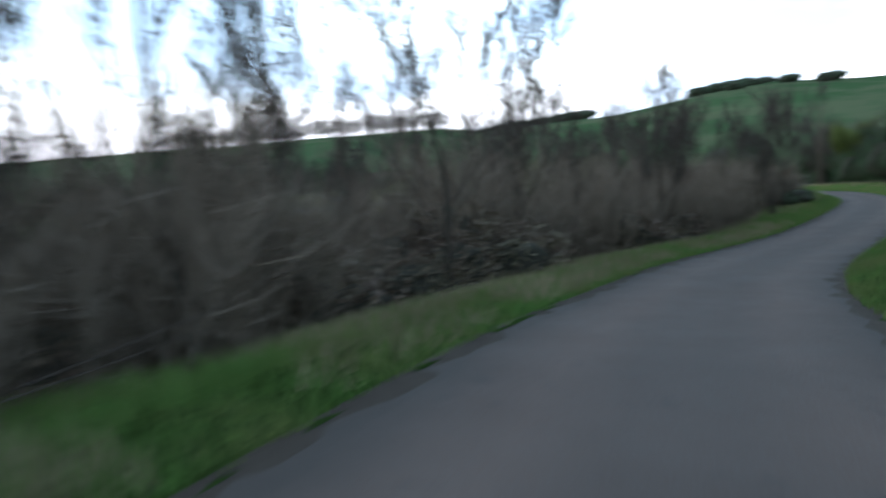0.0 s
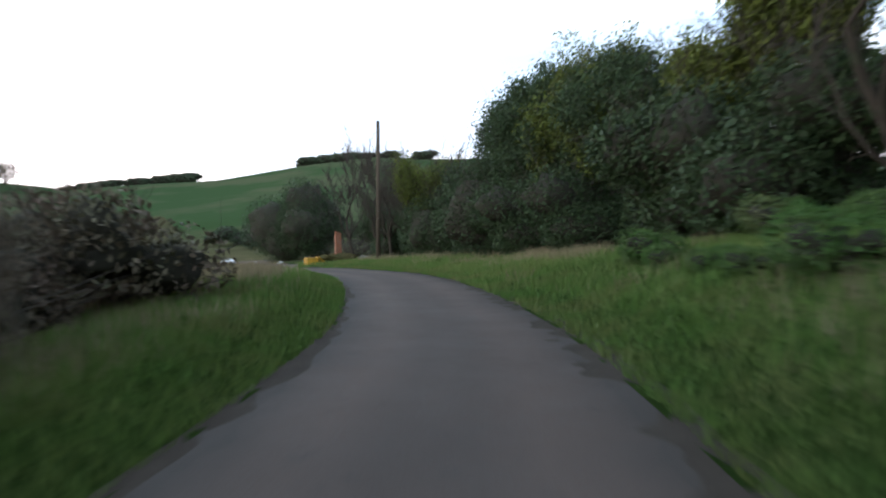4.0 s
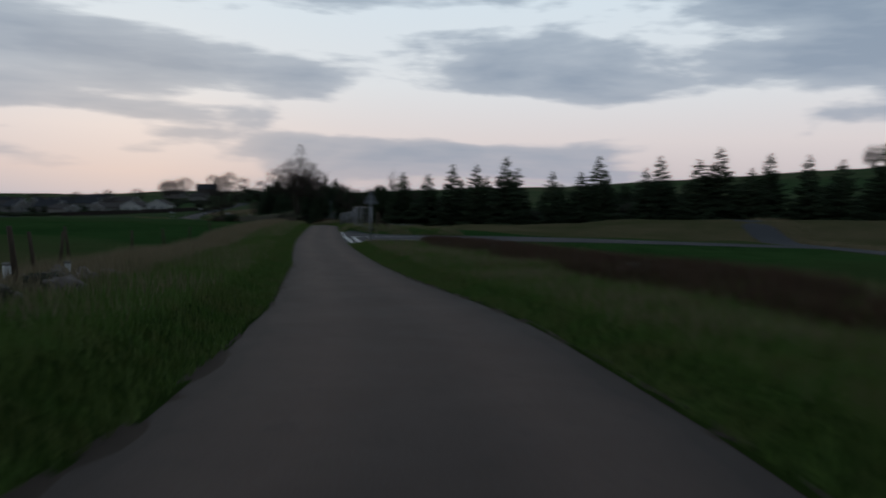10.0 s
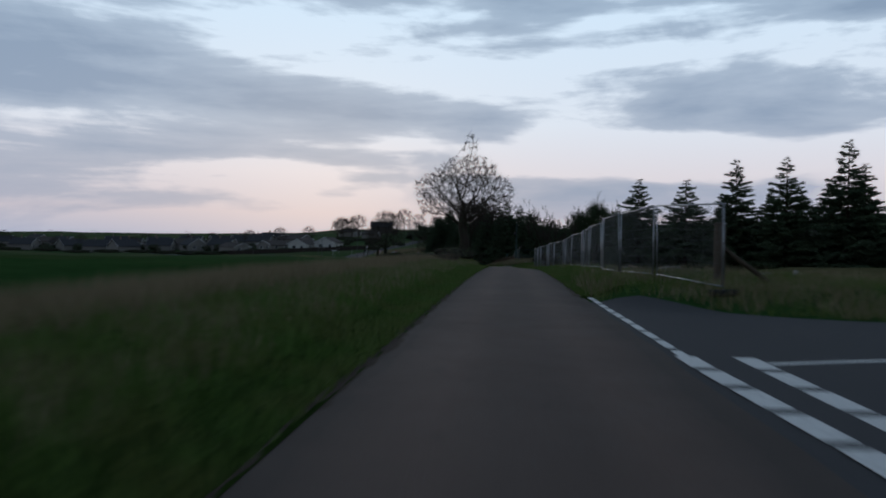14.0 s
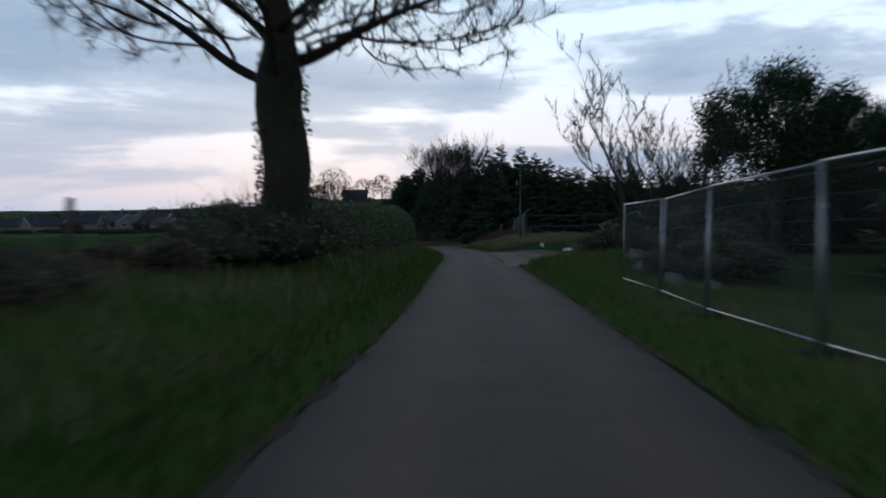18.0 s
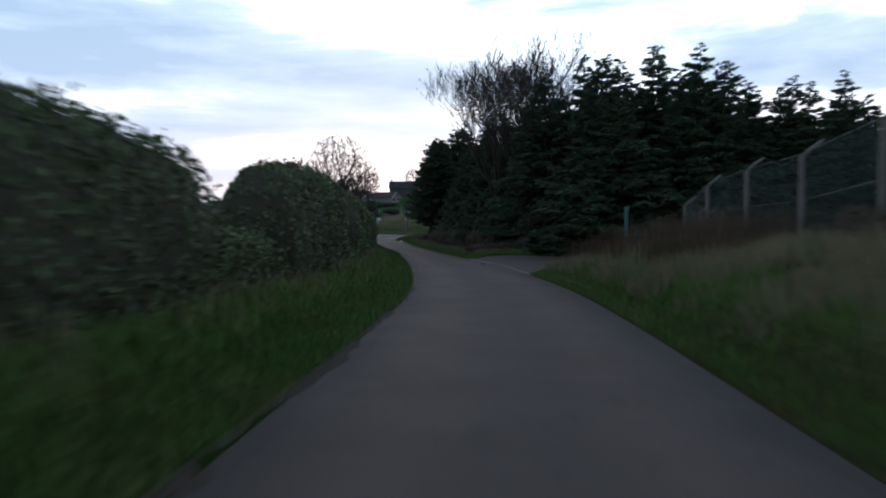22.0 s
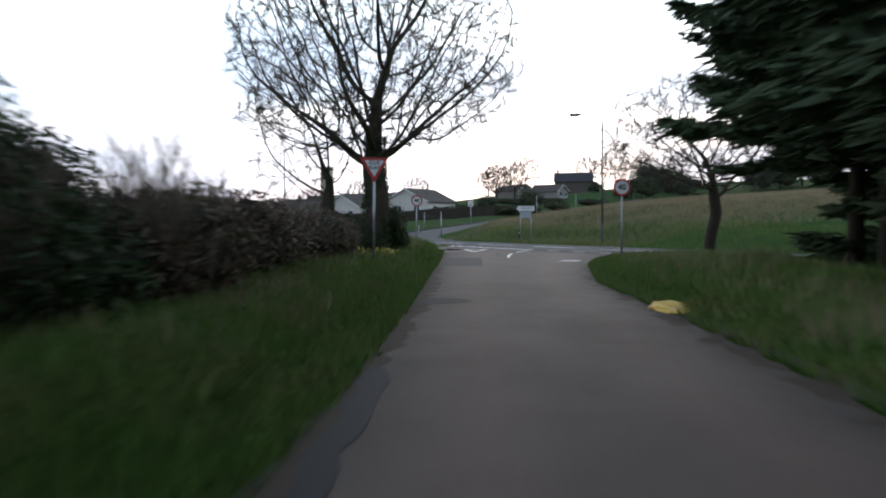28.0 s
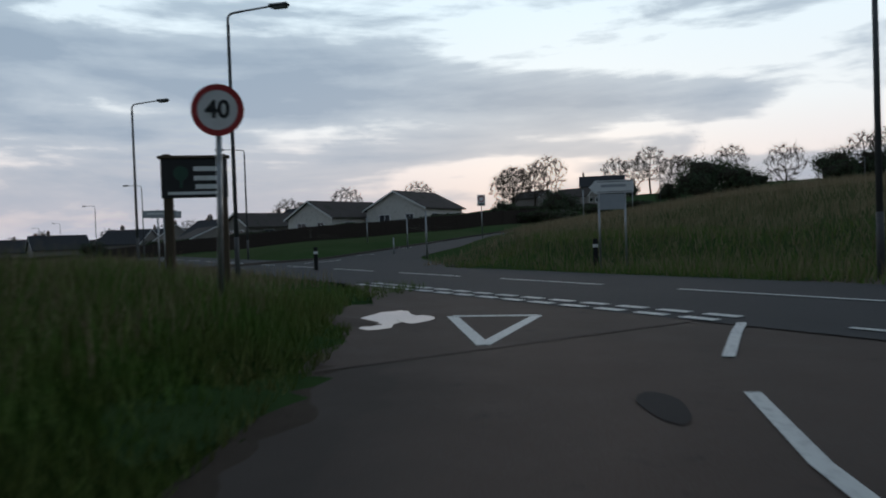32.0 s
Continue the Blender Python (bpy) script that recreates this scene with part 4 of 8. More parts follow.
def conifer(label, seed, height, width, m=None, group="", tiers=30, density=1.0, low=0.06, taper=0.8):
    """A spruce: trunk, drooping boughs in whorls, and needle sprays on them."""
    r = rng(seed)
    tree = thing("conifer", label, "tree", m, group)
    part("trunk", tube([(0, 0, -0.2), (0.02, 0, height * 0.5), (0, 0, height)], [height * 0.016, height * 0.010, 0.01], 6), "bark", tree)
    limbs, V = [], []
    for i in range(tiers):
        u = (i + 0.5) / tiers
        z = height * (low + (0.99 - low) * u)
        reach = width * 0.5 * (1 - u) ** taper + 0.16
        count = int((9 if u < 0.7 else 6) * density)
        for a in r.uniform(0, 2 * np.pi) + np.arange(count) * 2 * np.pi / count + r.uniform(-0.3, 0.3, count):
            L = reach * r.uniform(0.5, 1.22)
            zz = z + r.uniform(-1.1, 1.1) * (1 - u) + r.uniform(-0.3, 0.3)
            dr = (-0.12 - 0.25 * (1 - u)) * r.uniform(0.5, 1.5)
            p = [Vector((math.cos(a) * L * q, math.sin(a) * L * q, zz + dr * L * q + 0.28 * L * q * q)) for q in (0, 0.5, 1)]
            limbs.append((p, [0.03, 0.02, 0.006]))
            n = max(14, int(L * 74))
            q = np.sqrt(r.uniform(0.02, 1, n))
            o = np.stack([math.cos(a) * L * q, math.sin(a) * L * q, zz + dr * L * q + 0.28 * L * q * q], 1) + r.normal(size=(n, 3)) * 0.03
            f = r.uniform(-1, 1, n) * 0.34 * L * (1 - 0.55 * q) * np.sqrt(q)
            o = o + np.stack([-math.sin(a) * f, math.cos(a) * f, -0.28 * np.abs(f)], 1)
            side = r.choice((-1, 1), n) * r.uniform(0.15, 0.95, n)
            out = np.stack([np.cos(a + side), np.sin(a + side), r.uniform(-0.5, 0.22, n)], 1)
            ln = (r.uniform(0.20, 0.52, n) * (0.55 + 0.6 * (1 - u)))[:, None]
            w = np.cross(out, r.normal(size=(n, 3)))
            w = w / np.linalg.norm(w, axis=1)[:, None] * ln * 0.15
            V.append(np.stack([o - w, o + w, o + out * ln], 1).reshape(-1, 3))
    stuff(part("branchwork", limb_mesh("branchwork", limbs, "bark"), "bark", tree))
    v = np.concatenate(V)
    stuff(part("foliage", mesh_of("foliage", v, np.arange(len(v)).reshape(-1, 3), "conifer_needle"), "conifer_needle", tree))
    return tree


def blob(r, lumps=9):
    """Lumps of a bush in a unit box: centres and radii."""
    return np.stack([r.uniform(-0.30, 0.30, lumps), r.uniform(-0.30, 0.30, lumps), r.uniform(0.2, 0.64, lumps)], 1), r.uniform(0.22, 0.36, lumps)


def blob_points(r, n, c, rad, near=0.70, far=1.06):
    """Points on and just inside the lumps."""
    k = r.randint(0, len(c), n)
    d = r.normal(size=(n, 3))
    d /= np.linalg.norm(d, axis=1)[:, None]
    p = c[k] + d * (rad[k] * r.uniform(near, far, n))[:, None]
    p[:, 2] = np.abs(p[:, 2])
    inside = np.zeros(n, bool)
    for j in range(len(c)):
        inside |= ((p - c[j]) ** 2).sum(1) < (rad[j] * 0.66) ** 2
    return p[~inside]


def blob_body(c, rad, size, k):
    """One closed lumpy body inside the lumps."""
    bm = bmesh.new()
    bmesh.ops.create_icosphere(bm, subdivisions=4, radius=1.0)
    mid = np.array([0, 0, 0.38])
    for v in bm.verts:
        d = np.array(v.co)
        o = mid - c
        b = (o * d).sum(1)
        q = b * b - ((o * o).sum(1) - (rad * k) ** 2)
        t = max([0.12] + [float(-bb + math.sqrt(qq)) for bb, qq in zip(b, q) if qq > 0])
        t *= 1 + 0.22 * noise.noise(Vector(d) * 5.0) + 0.12 * noise.noise(Vector(d) * 13.0)
        p = mid + d * t
        v.co = Vector((p[0] * size[0], p[1] * size[1], max(p[2], -0.05) * size[2]))
    for f in bm.faces:
        f.smooth = True
    return bm


def bush(label, seed, size, leaf, count, leaf_size, m=None, group="", name="bush", twigs=0, core=0.72):
    """A dense shrub: a dark inner mass, a shell of leaves, and twigs that stick out."""
    r = rng(seed)
    c, rad = blob(r)
    ob = thing(name, label, "shrub", m, group)
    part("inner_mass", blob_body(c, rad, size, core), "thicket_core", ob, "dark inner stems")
    k = np.array(size)
    stuff(part("foliage", leaf_mesh("foliage", blob_points(r, count, c, rad) * k, leaf_size, leaf, seed), leaf, ob))
    if twigs:
        q = blob_points(r, twigs, c, rad) * k
        base = q * np.array([0.7, 0.7, 0.7])
        tw = [([Vector(a), Vector(a + (b - a) * 0.5), Vector(b + (b - a) * 0.5)], [0.01, 0.008, 0.004]) for a, b in zip(base, q)]
        stuff(part("twigwork", twig_mesh("twigwork", tw, "tree_twig", 0.009, 4, seed), "tree_twig", ob))
    return ob


def twig_thicket(label, seed, size, m=None, group="", count=46, name="twig_thicket"):
    """Many thin leafless stems from one patch of ground, with side shoots."""
    r = rng(seed)
    ob = thing(name, label, "shrub", m, group)
    limbs, tw = [], []
    for _ in range(count):
        a, q = r.uniform(0, 2 * np.pi), math.sqrt(r.uniform(0, 1))
        x, y = math.cos(a) * q * size[0] / 2, math.sin(a) * q * size[1] / 2
        h = size[2] * r.uniform(0.55, 1.0) * (1 - 0.35 * q * q)
        lx, ly = r.normal() * 0.16 * h + x * 0.15, r.normal() * 0.16 * h + y * 0.15
        pts = [Vector((x + lx * u + r.normal() * 0.06, y + ly * u + r.normal() * 0.06, -0.1 + h * u)) for u in (0, 0.3, 0.6, 0.85, 1)]
        w = r.uniform(0.012, 0.03)
        limbs.append((pts, [w, w * 0.8, w * 0.55, w * 0.3, w * 0.1]))
        tw.append((pts[1:], [0.01] * 4))
    stuff(part("stemwork", limb_mesh("stemwork", limbs, "twig"), "twig", ob))
    stuff(part("twigwork", twig_mesh("twigwork", tw, "twig", 0.010, 13, seed, 1.3), "twig", ob))
    return ob


def stuff(ob):
    ob["kind"] = "stuff"
    return ob


def colonise(seed, trunk_h, attract, step=0.42, reach=3.2, kill=0.75, rounds=90, lean=0.0):
    """Branches that grow towards points of a crown: nodes and the parent of each."""
    r = rng(seed)
    n0 = max(4, int(trunk_h / step))
    nodes = [np.array([0.10 * math.sin(i * 0.7 + seed) + lean * i * step, 0.10 * math.cos(i * 0.5), -0.2 + i * trunk_h / n0]) for i in range(n0 + 1)]
    parent = [-1] + list(range(n0))
    pts = attract.copy()
    P = np.array(nodes)
    near = np.argmin(((pts[:, None] - P[None]) ** 2).sum(-1), axis=1)
    best = np.sqrt(((pts - P[near]) ** 2).sum(-1))
    for k in range(rounds):
        if not len(pts):
            break
        live = best < (reach if k > 6 else 99)
        if not live.any():
            live = best < best.min() * 1.3
        grown = {}
        for i in np.unique(near[live]):
            d = pts[live & (near == i)] - nodes[i]
            v = (d / (np.linalg.norm(d, axis=1)[:, None] + 1e-9)).sum(0) + r.normal(size=3) * 0.24
            q = nodes[i] + v / (np.linalg.norm(v) + 1e-9) * step
            grown[i] = q
        first = len(nodes)
        for i, q in grown.items():
            nodes.append(q)
            parent.append(int(i))
        new_n = np.array(nodes[first:])
        d = np.sqrt(((pts[:, None] - new_n[None]) ** 2).sum(-1))
        m = d.argmin(1)
        dm = d[np.arange(len(pts)), m]
        near = np.where(dm < best, m + first, near)
        best = np.minimum(best, dm)
        keep = best > kill
        pts, near, best = pts[keep], near[keep], best[keep]
    return np.array(nodes), np.array(parent)


def crown_tree(name, label, seed, trunk_h, trunk_r, attract, m=None, group="", tip=0.0065, twig_w=0.006, fans=8, ivy=0, step=0.42, leaf=None, leaf_count=0, leaf_size=0.08, shoot=1.0, fine=1.7):
    nodes, parent = colonise(seed, trunk_h, attract, step=step, reach=step * 8, kill=step * fine)
    n = len(nodes)
    rad = np.zeros(n)
    kids = [[] for _ in range(n)]
    for i in range(1, n):
        kids[parent[i]].append(i)
    for i in range(n - 1, -1, -1):
        rad[i] = (sum(rad[j] ** 2.1 for j in kids[i]) or tip**2.1) ** (1 / 2.1)
    rad *= 1 + (trunk_r / rad[0] - 1) * np.clip((rad - tip) / (rad[0] - tip), 0, 1)
    limbs, tips = [], []

    def chain(start, first):
        pts, rr = [Vector(nodes[start])], [min(rad[start], rad[first] * 1.15)]
        i = first
        while True:
            pts.append(Vector(nodes[i]))
            rr.append(rad[i])
            if not kids[i]:
                tips.append((pts[-3:], rr[-3:]))
                break
            main = max(kids[i], key=lambda j: rad[j])
            for j in kids[i]:
                if j != main:
                    todo.append((i, j))
            i = main
        limbs.append((pts, rr))

    todo = [(0, kids[0][0])]
    while todo:
        chain(*todo.pop())
    limbs[0][1][0] *= 1.35
    tree = thing(name, label, "tree", m, group)
    part("trunk", limb_mesh("trunk", limbs[:1], "bark", (14, 9, 6, 4)), "bark", tree)
    stuff(part("branchwork", limb_mesh("branchwork", limbs[1:], "bark", (9, 7, 5, 3)), "bark", tree))
    ends = [(p, r) for p, r in tips] + [(p[i : i + 2], r) for p, r in limbs[1:] for i in range(max(0, len(p) - 5), len(p) - 1)]
    stuff(part("twigwork", twig_mesh("twigwork", ends, "tree_twig", twig_w, fans, seed, shoot), "tree_twig", tree))
    g = rng(seed + 5)
    if leaf:
        e = np.array([p for q, _ in ends for p in q])
        c = e[g.randint(0, len(e), leaf_count)] + g.normal(size=(leaf_count, 3)) * 0.3
        stuff(part("crown", leaf_mesh("crown", c, leaf_size, leaf, seed), leaf, tree))
    if ivy:
        z = g.uniform(0.1, trunk_h * 1.15, ivy)
        a = g.uniform(0, 2 * np.pi, ivy)
        q = trunk_r * (0.85 + g.uniform(0, 0.5, ivy) * np.clip(1.3 - z / trunk_h, 0.3, 1))
        stuff(part("ivy", leaf_mesh("ivy", np.stack([np.cos(a) * q, np.sin(a) * q, z], 1) + g.normal(size=(ivy, 3)) * 0.03, 0.055, "ivy_leaf", seed), "ivy_leaf", tree, "dark climbing ivy"))
    return tree


def crown_cloud(seed, n, *balls):
    """Random points in ellipsoids (x, y, z, radius, radius of height), hollow towards the middle."""
    r = rng(seed)
    out = []
    for x, y, z, a, h, share in balls:
        k = int(n * share)
        d = r.normal(size=(k, 3))
        d /= np.linalg.norm(d, axis=1)[:, None]
        out.append(np.array([x, y, z]) + d * (r.uniform(0.25, 1, k) ** 0.5)[:, None] * np.array([a, a, h]))
    return np.vstack(out)


def row_of(src, poses):
    """Copies of a plant at further poses; each pose is (x, y, yaw, scale)."""
    for x, y, yaw, k in poses:
        o = copy_thing(src, pose(x, y, gz(x, y) - 0.05, 0, 0, yaw))
        o.scale = (k, k, k * (0.94 + 0.12 * ((x * 7.3 + y * 3.1) % 1)))


# ---------------------------------------------------------------- woods, hedges and shrubs
R = random.Random(11)


def scatter(src, spots, low=0.8, high=1.2):
    row_of(src, [(x, y, R.uniform(0, 360), R.uniform(low, high)) for x, y in spots])


def along(s0, s1, step, la, lb):
    out, s = [], s0
    while s < s1:
        p = lane_xy(s, R.uniform(la, lb))
        out.append((p[0], p[1]))
        s += step * R.uniform(0.6, 1.4)
    return out


def stand(x, y, yaw=0.0, sink=0.05):
    return pose(x, y, gz(x, y) - sink, 0, 0, yaw)


# leafless scrub in the dip beside the first bends
scrub = [bare_tree("slender leafless scrub tree with fine grey-brown twigs", 20 + k, h, 0.075, 0.55, at_lane(4 + 17 * k, -6.2 - k), "leafless scrub trees", fans=4, levels=5,
                   split=(2, 3), crook=0.30, up=0.5, first=0.26, twig_w=0.011) for k, h in enumerate((8.0, 6.6, 7.3))]
for k, src in enumerate(scrub):
    scatter(src, along(-22 + k, 44, 3.4, -12, -4.2), 0.7, 1.1)
    scatter(src, along(-24 + 2 * k, 48, 3.6, -30, -12), 0.8, 1.2)
tangle = [twig_thicket("leafless grey-brown scrub thicket", 340 + k, z, at_lane(6 + 9 * k, -5.6 - k), "leafless thickets") for k, z in enumerate(((3.6, 3.2, 3.6), (4.2, 3.6, 4.8)))]
scatter(tangle[0], along(-24, 48, 2.4, -7.4, -4.8), 0.65, 1.0)
scatter(tangle[1], along(-24, 56, 2.2, -12, -7.5) + along(-26, 52, 3.0, -18, -12) + along(-26, 50, 3.4, -27, -18), 0.75, 1.1)
scatter(tangle[1], [(R.uniform(-150, -62), R.uniform(-20, 40)) for _ in range(110)], 0.9, 1.3)
bram = bush("tangled brown bramble thicket", 31, (4.2, 3.4, 2.5), "bramble_leaf", 6000, 0.075, at_lane(9, -6.6), "bramble thickets", "bramble", twigs=220, core=0.56)
scatter(bram, along(-22, 57, 3.1, -8.5, -5.4) + along(-20, 50, 5.0, -14, -9), 0.75, 1.15)
dim = bush("dark leafless shrub tangle", 33, (3.6, 3.2, 2.3), "hedge_leaf", 2400, 0.065, at_lane(20, -9.5), "dark shrubs by the lane", "shrub", twigs=200)
scatter(dim, along(-20, 40, 6.0, -11, -7), 0.8, 1.1)
low_bush = bush("small dark roadside bush", 35, (1.8, 1.6, 1.1), "ivy_leaf", 1100, 0.06, at_lane(45, -3.7), "small roadside bushes", "bush")
scatter(low_bush, [tuple(lane_xy(s, l)) for s, l in ((102, 9.5), (113, -5.4), (116, -5.8))], 0.38, 0.55)

# trees and evergreens over the grass bank
bank_tree = [bare_tree("leafless tree on the grass bank", 50 + k, 9.0 + k, 0.14, 0.6, at_lane(40 + 8 * k, 8.6 + k), "trees on the bank", fans=4, levels=5, split=(2, 3), first=0.24, twig_w=0.012) for k in range(2)]
scatter(bank_tree[0], along(34, 66, 4.6, 7.8, 11), 0.75, 1.05)
scatter(bank_tree[1], along(30, 70, 6.0, 11, 17), 0.75, 1.1)
scatter(bank_tree[0], [tuple(lane_xy(s, l)) for s, l in ((44.5, 8.0), (47.5, 8.4), (50.5, 8.8), (41.5, 8.2))], 0.85, 1.0)
ever = bush("tall dark evergreen thicket on the bank", 54, (6.5, 6.0, 7.4), "ivy_leaf", 46000, 0.080, at_lane(24, 9.6), "dark evergreens", "evergreen_tree", twigs=160, core=0.60)
scatter(ever, [tuple(lane_xy(s, l)) for s, l in ((13, 10.5), (18.5, 9.8), (30, 10.8), (36, 11.5), (43, 11.5), (50, 12.0), (70, 13.0), (75.5, 10.5), (79.5, 14.0))], 0.75, 1.05)
oak = crown_tree("evergreen_oak", "dark evergreen tree leaning over the grass bank", 411, 2.4, 0.24,
                 crown_cloud(12, 900, (0, 0, 5.4, 3.6, 2.9, 0.8), (-1.5, 0.5, 4.0, 2.6, 1.4, 0.2)), at_lane(38.2, 8.7), "evergreen trees on the bank", leaf="ivy_leaf", leaf_count=46000, leaf_size=0.072, step=0.5)
scatter(oak, [tuple(lane_xy(s, l)) for s, l in ((34.5, 8.5), (46.5, 11.0), (51, 12.0), (30.5, 8.3), (26, 9.0), (66, 8.5), (72, 9.5))], 0.8, 1.1)
ivy = bush("dense ivy-clad roadside shrub", 57, (4.4, 4.0, 3.3), "ivy_leaf", 22000, 0.062, at_lane(66.5, 6.6), "ivy-clad shrubs", "ivy_bush", twigs=110, core=0.62)
scatter(ivy, [tuple(lane_xy(s, l)) for s, l in ((60, 6.6), (71.5, 6.9), (75.0, 7.6), (78.5, 8.6), (56, 7.6), (66, 9.0))], 0.85, 1.35)
spring = bare_tree("tall shrub with fresh yellow-green leaves", 61, 8.6, 0.10, 0.5, at_lane(70.5, 7.4), "fresh green trees", leaf="spring_leaf", leaf_count=11000, leaf_size=0.085, levels=5, split=(2, 4), up=0.7, first=0.2, name="leafing_tree")
scatter(spring, [tuple(lane_xy(s, l)) for s, l in ((62, 9.0), (58.5, 9.6), (65, 11), (60.2, 7.8), (56.5, 8.2), (66.5, 7.0), (69, 9.5), (74.0, 8.6), (83.0, 9.0), (84.5, 12))], 0.78, 1.0)
scatter(ever, [tuple(lane_xy(s, l)) for s, l in ((76, 9.4), (78, 12))], 0.9, 1.05)
scatter(oak, [tuple(lane_xy(s, l)) for s, l in ((75.0, 11.0),)], 1.0, 1.2)
scatter(bank_tree[1], [tuple(lane_xy(s, l)) for s, l in ((82, 8.5), (85.5, 10.5), (88.5, 11.5))], 0.7, 0.85)
far_bare = bare_tree("leafless ash tree behind the hedge", 64, 9.5, 0.15, 0.6, stand(0.5, -60), "leafless trees at the bend", levels=5, split=(2, 4), first=0.24, fans=4, twig_w=0.012)
scatter(far_bare, [(-6.5, -57.5), (-1.5, -57.0), (6, -64), (12, -60), (-6, -63), (19, -62), (27, -58)], 0.75, 1.05)
round_bush = bush("large rounded dark green bush beside the bend", 67, (10.4, 9.6, 9.8), "ivy_leaf", 40000, 0.095, stand(20.5, -50.0), "", "evergreen_bush", twigs=100)
scatter(ever, [(8, -58.5), (-7.5, -60.5), (-12.5, -60.2), (-3.2, -61.5)], 0.72, 0.92)
scatter(ever, [tuple(lane_xy(s, l)) for s, l in ((77.5, 8.4), (80.5, 9.4))], 0.55, 0.66)
scatter(dim, [(2.5, -57.5), (6, -55.8), (12, -55.5), (31, -53), (-1, -59)], 0.8, 1.1)
scatter(ivy, [(-4, -58.5), (-10.5, -60)], 0.9, 1.2)

# rough island between lane and track
for k, (s, l) in enumerate(((104.5, 9.4), (108.5, 10.4), (112, 7.6), (121, 7.9), (134, 8.2), (141, 7.6))):
    b = copy_thing(dim if k < 2 else bram, at_lane(s, l, 40 * k))
    b.scale = (0.36, 0.32, 0.34) if k < 2 else (0.5, 0.42, 0.22)

# conifer belts
spruce = [conifer("tall dark spruce with drooping boughs", 80 + k, h, w, stand(x, y), "spruces of the belt") for k, (h, w, x, y) in
          enumerate(((11.0, 6.6, 33.1, 78.7), (10.8, 5.8, 57.2, 65.9), (9.9, 7.2, 22.9, 90.2)))]
belt = [(44, 72.2), (57, 81.6), (65.3, 63.5), (68.5, 63), (29.8, 81.8), (26.5, 86), (37.5, 76.5), (40.5, 79), (48.5, 71), (52, 69.5), (61, 68), (73, 61), (77.5, 62.5), (82, 59), (88, 58.5), (94, 56), (100, 56), (106, 53)]
for n, (x, y) in enumerate(belt):
    row_of(spruce[n % 3], [(x, y, 67 * n, (0.92 if x < 55 else 1.18) + 0.18 * R.random())])
for n in range(80):
    x = 36 + 77 * R.random()
    y = 96 - 0.40 * (x - 17) + R.uniform(3, 16)
    row_of(spruce[n % 3], [(x, y, 51 * n, R.uniform(0.65, 1.0))])
wood = bush("dark understorey of the conifer belt", 84, (9.0, 6.0, 5.2), "conifer_needle", 3600, 0.17, stand(40, 82), "understorey", "thicket", twigs=150)
scatter(wood, [(19, 104), (22, 101), (26, 103), (30, 99)], 0.5, 0.65)
scatter(wood, [(x, 95.5 - 0.40 * (x - 17) + R.uniform(-5, 3)) for x in np.arange(30, 118, 3.4)], 0.85, 1.3)
# the wood ahead of the second bend, and along the lane after it
for n, (x, y) in enumerate([(15.9, 166.6), (18.6, 168.9), (22, 170), (25.5, 171), (29, 173.5), (33.2, 176), (36.5, 174), (40, 177), (44, 174.5), (48, 177), (53, 175), (58, 178), (17, 172), (20.5, 173), (24, 174.5), (27.5, 176), (31, 178), (35, 179), (38, 180), (42, 179), (46, 181)]):
    row_of(spruce[n % 3], [(x, y, 73 * n, R.uniform(1.0, 1.1) * (0.72 if x < 19 else 1.14 if x < 25 else 0.93))])
for n in range(24):
    x = 20 + 2.2 * n
    row_of(spruce[n % 3], [(x, 168 - 0.12 * (x - 20) + R.uniform(-3, 3), 47 * n, R.uniform(0.78, 0.95))])
for n in range(26):
    row_of(spruce[n % 3], [(R.uniform(16, 62), R.uniform(179, 200), 41 * n, R.uniform(0.8, 1.05))])
for n, s in enumerate(np.arange(312, 352, 2.9)):
    p = lane_xy(s, R.uniform(8.2, 10.2))
    row_of(spruce[n % 3], [(p[0], p[1], 57 * n, R.uniform(0.85, 1.2))])
    p = lane_xy(s, R.uniform(10, 17))
    row_of(spruce[(n + 1) % 3], [(p[0], p[1], 31 * n, R.uniform(1.0, 1.3) if s > 325 else R.uniform(1.12, 1.3))])
    p = lane_xy(s + 1.4, R.uniform(9.2, 13))
    row_of(spruce[(n + 2) % 3], [(p[0], p[1], 77 * n, R.uniform(0.95, 1.25) if s > 325 else R.uniform(0.8, 0.95))])
scatter(wood, [tuple(lane_xy(s, 11.5)) for s in (314, 322, 330, 338, 346)] + [(x, 172 + 0.12 * x) for x in range(18, 62, 4)], 0.8, 1.15)
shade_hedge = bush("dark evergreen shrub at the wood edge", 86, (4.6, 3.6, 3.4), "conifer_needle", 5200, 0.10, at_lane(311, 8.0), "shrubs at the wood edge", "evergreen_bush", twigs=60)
scatter(shade_hedge, along(313, 349, 4.2, 7.0, 8.4), 0.6, 0.9)
tall = conifer("tall dark spruce with a bare lower trunk", 84, 12.5, 6.6, at_lane(355, 7.6), "spruces at the wood corner", tiers=40, low=0.26, taper=0.5)
row_of(tall, [(*lane_xy(s, l), 70 * k, sc) for k, (s, l, sc) in enumerate(((358.2, 8.0, 1.05), (361.3, 9.0, 0.98), (352.3, 7.2, 1.0), (360, 12.0, 1.1), (356.5, 10.5, 1.15), (363.5, 12.5, 0.9)))])
for n, (s, l) in enumerate(((354.8, 10.6), (357.5, 11.6), (360.5, 12.8), (356, 14), (359, 14.2), (363, 14), (353, 13), (361, 17), (356.5, 17))):
    row_of(spruce[n % 3], [(*lane_xy(s, l), 57 * n, R.uniform(1.05, 1.35))])
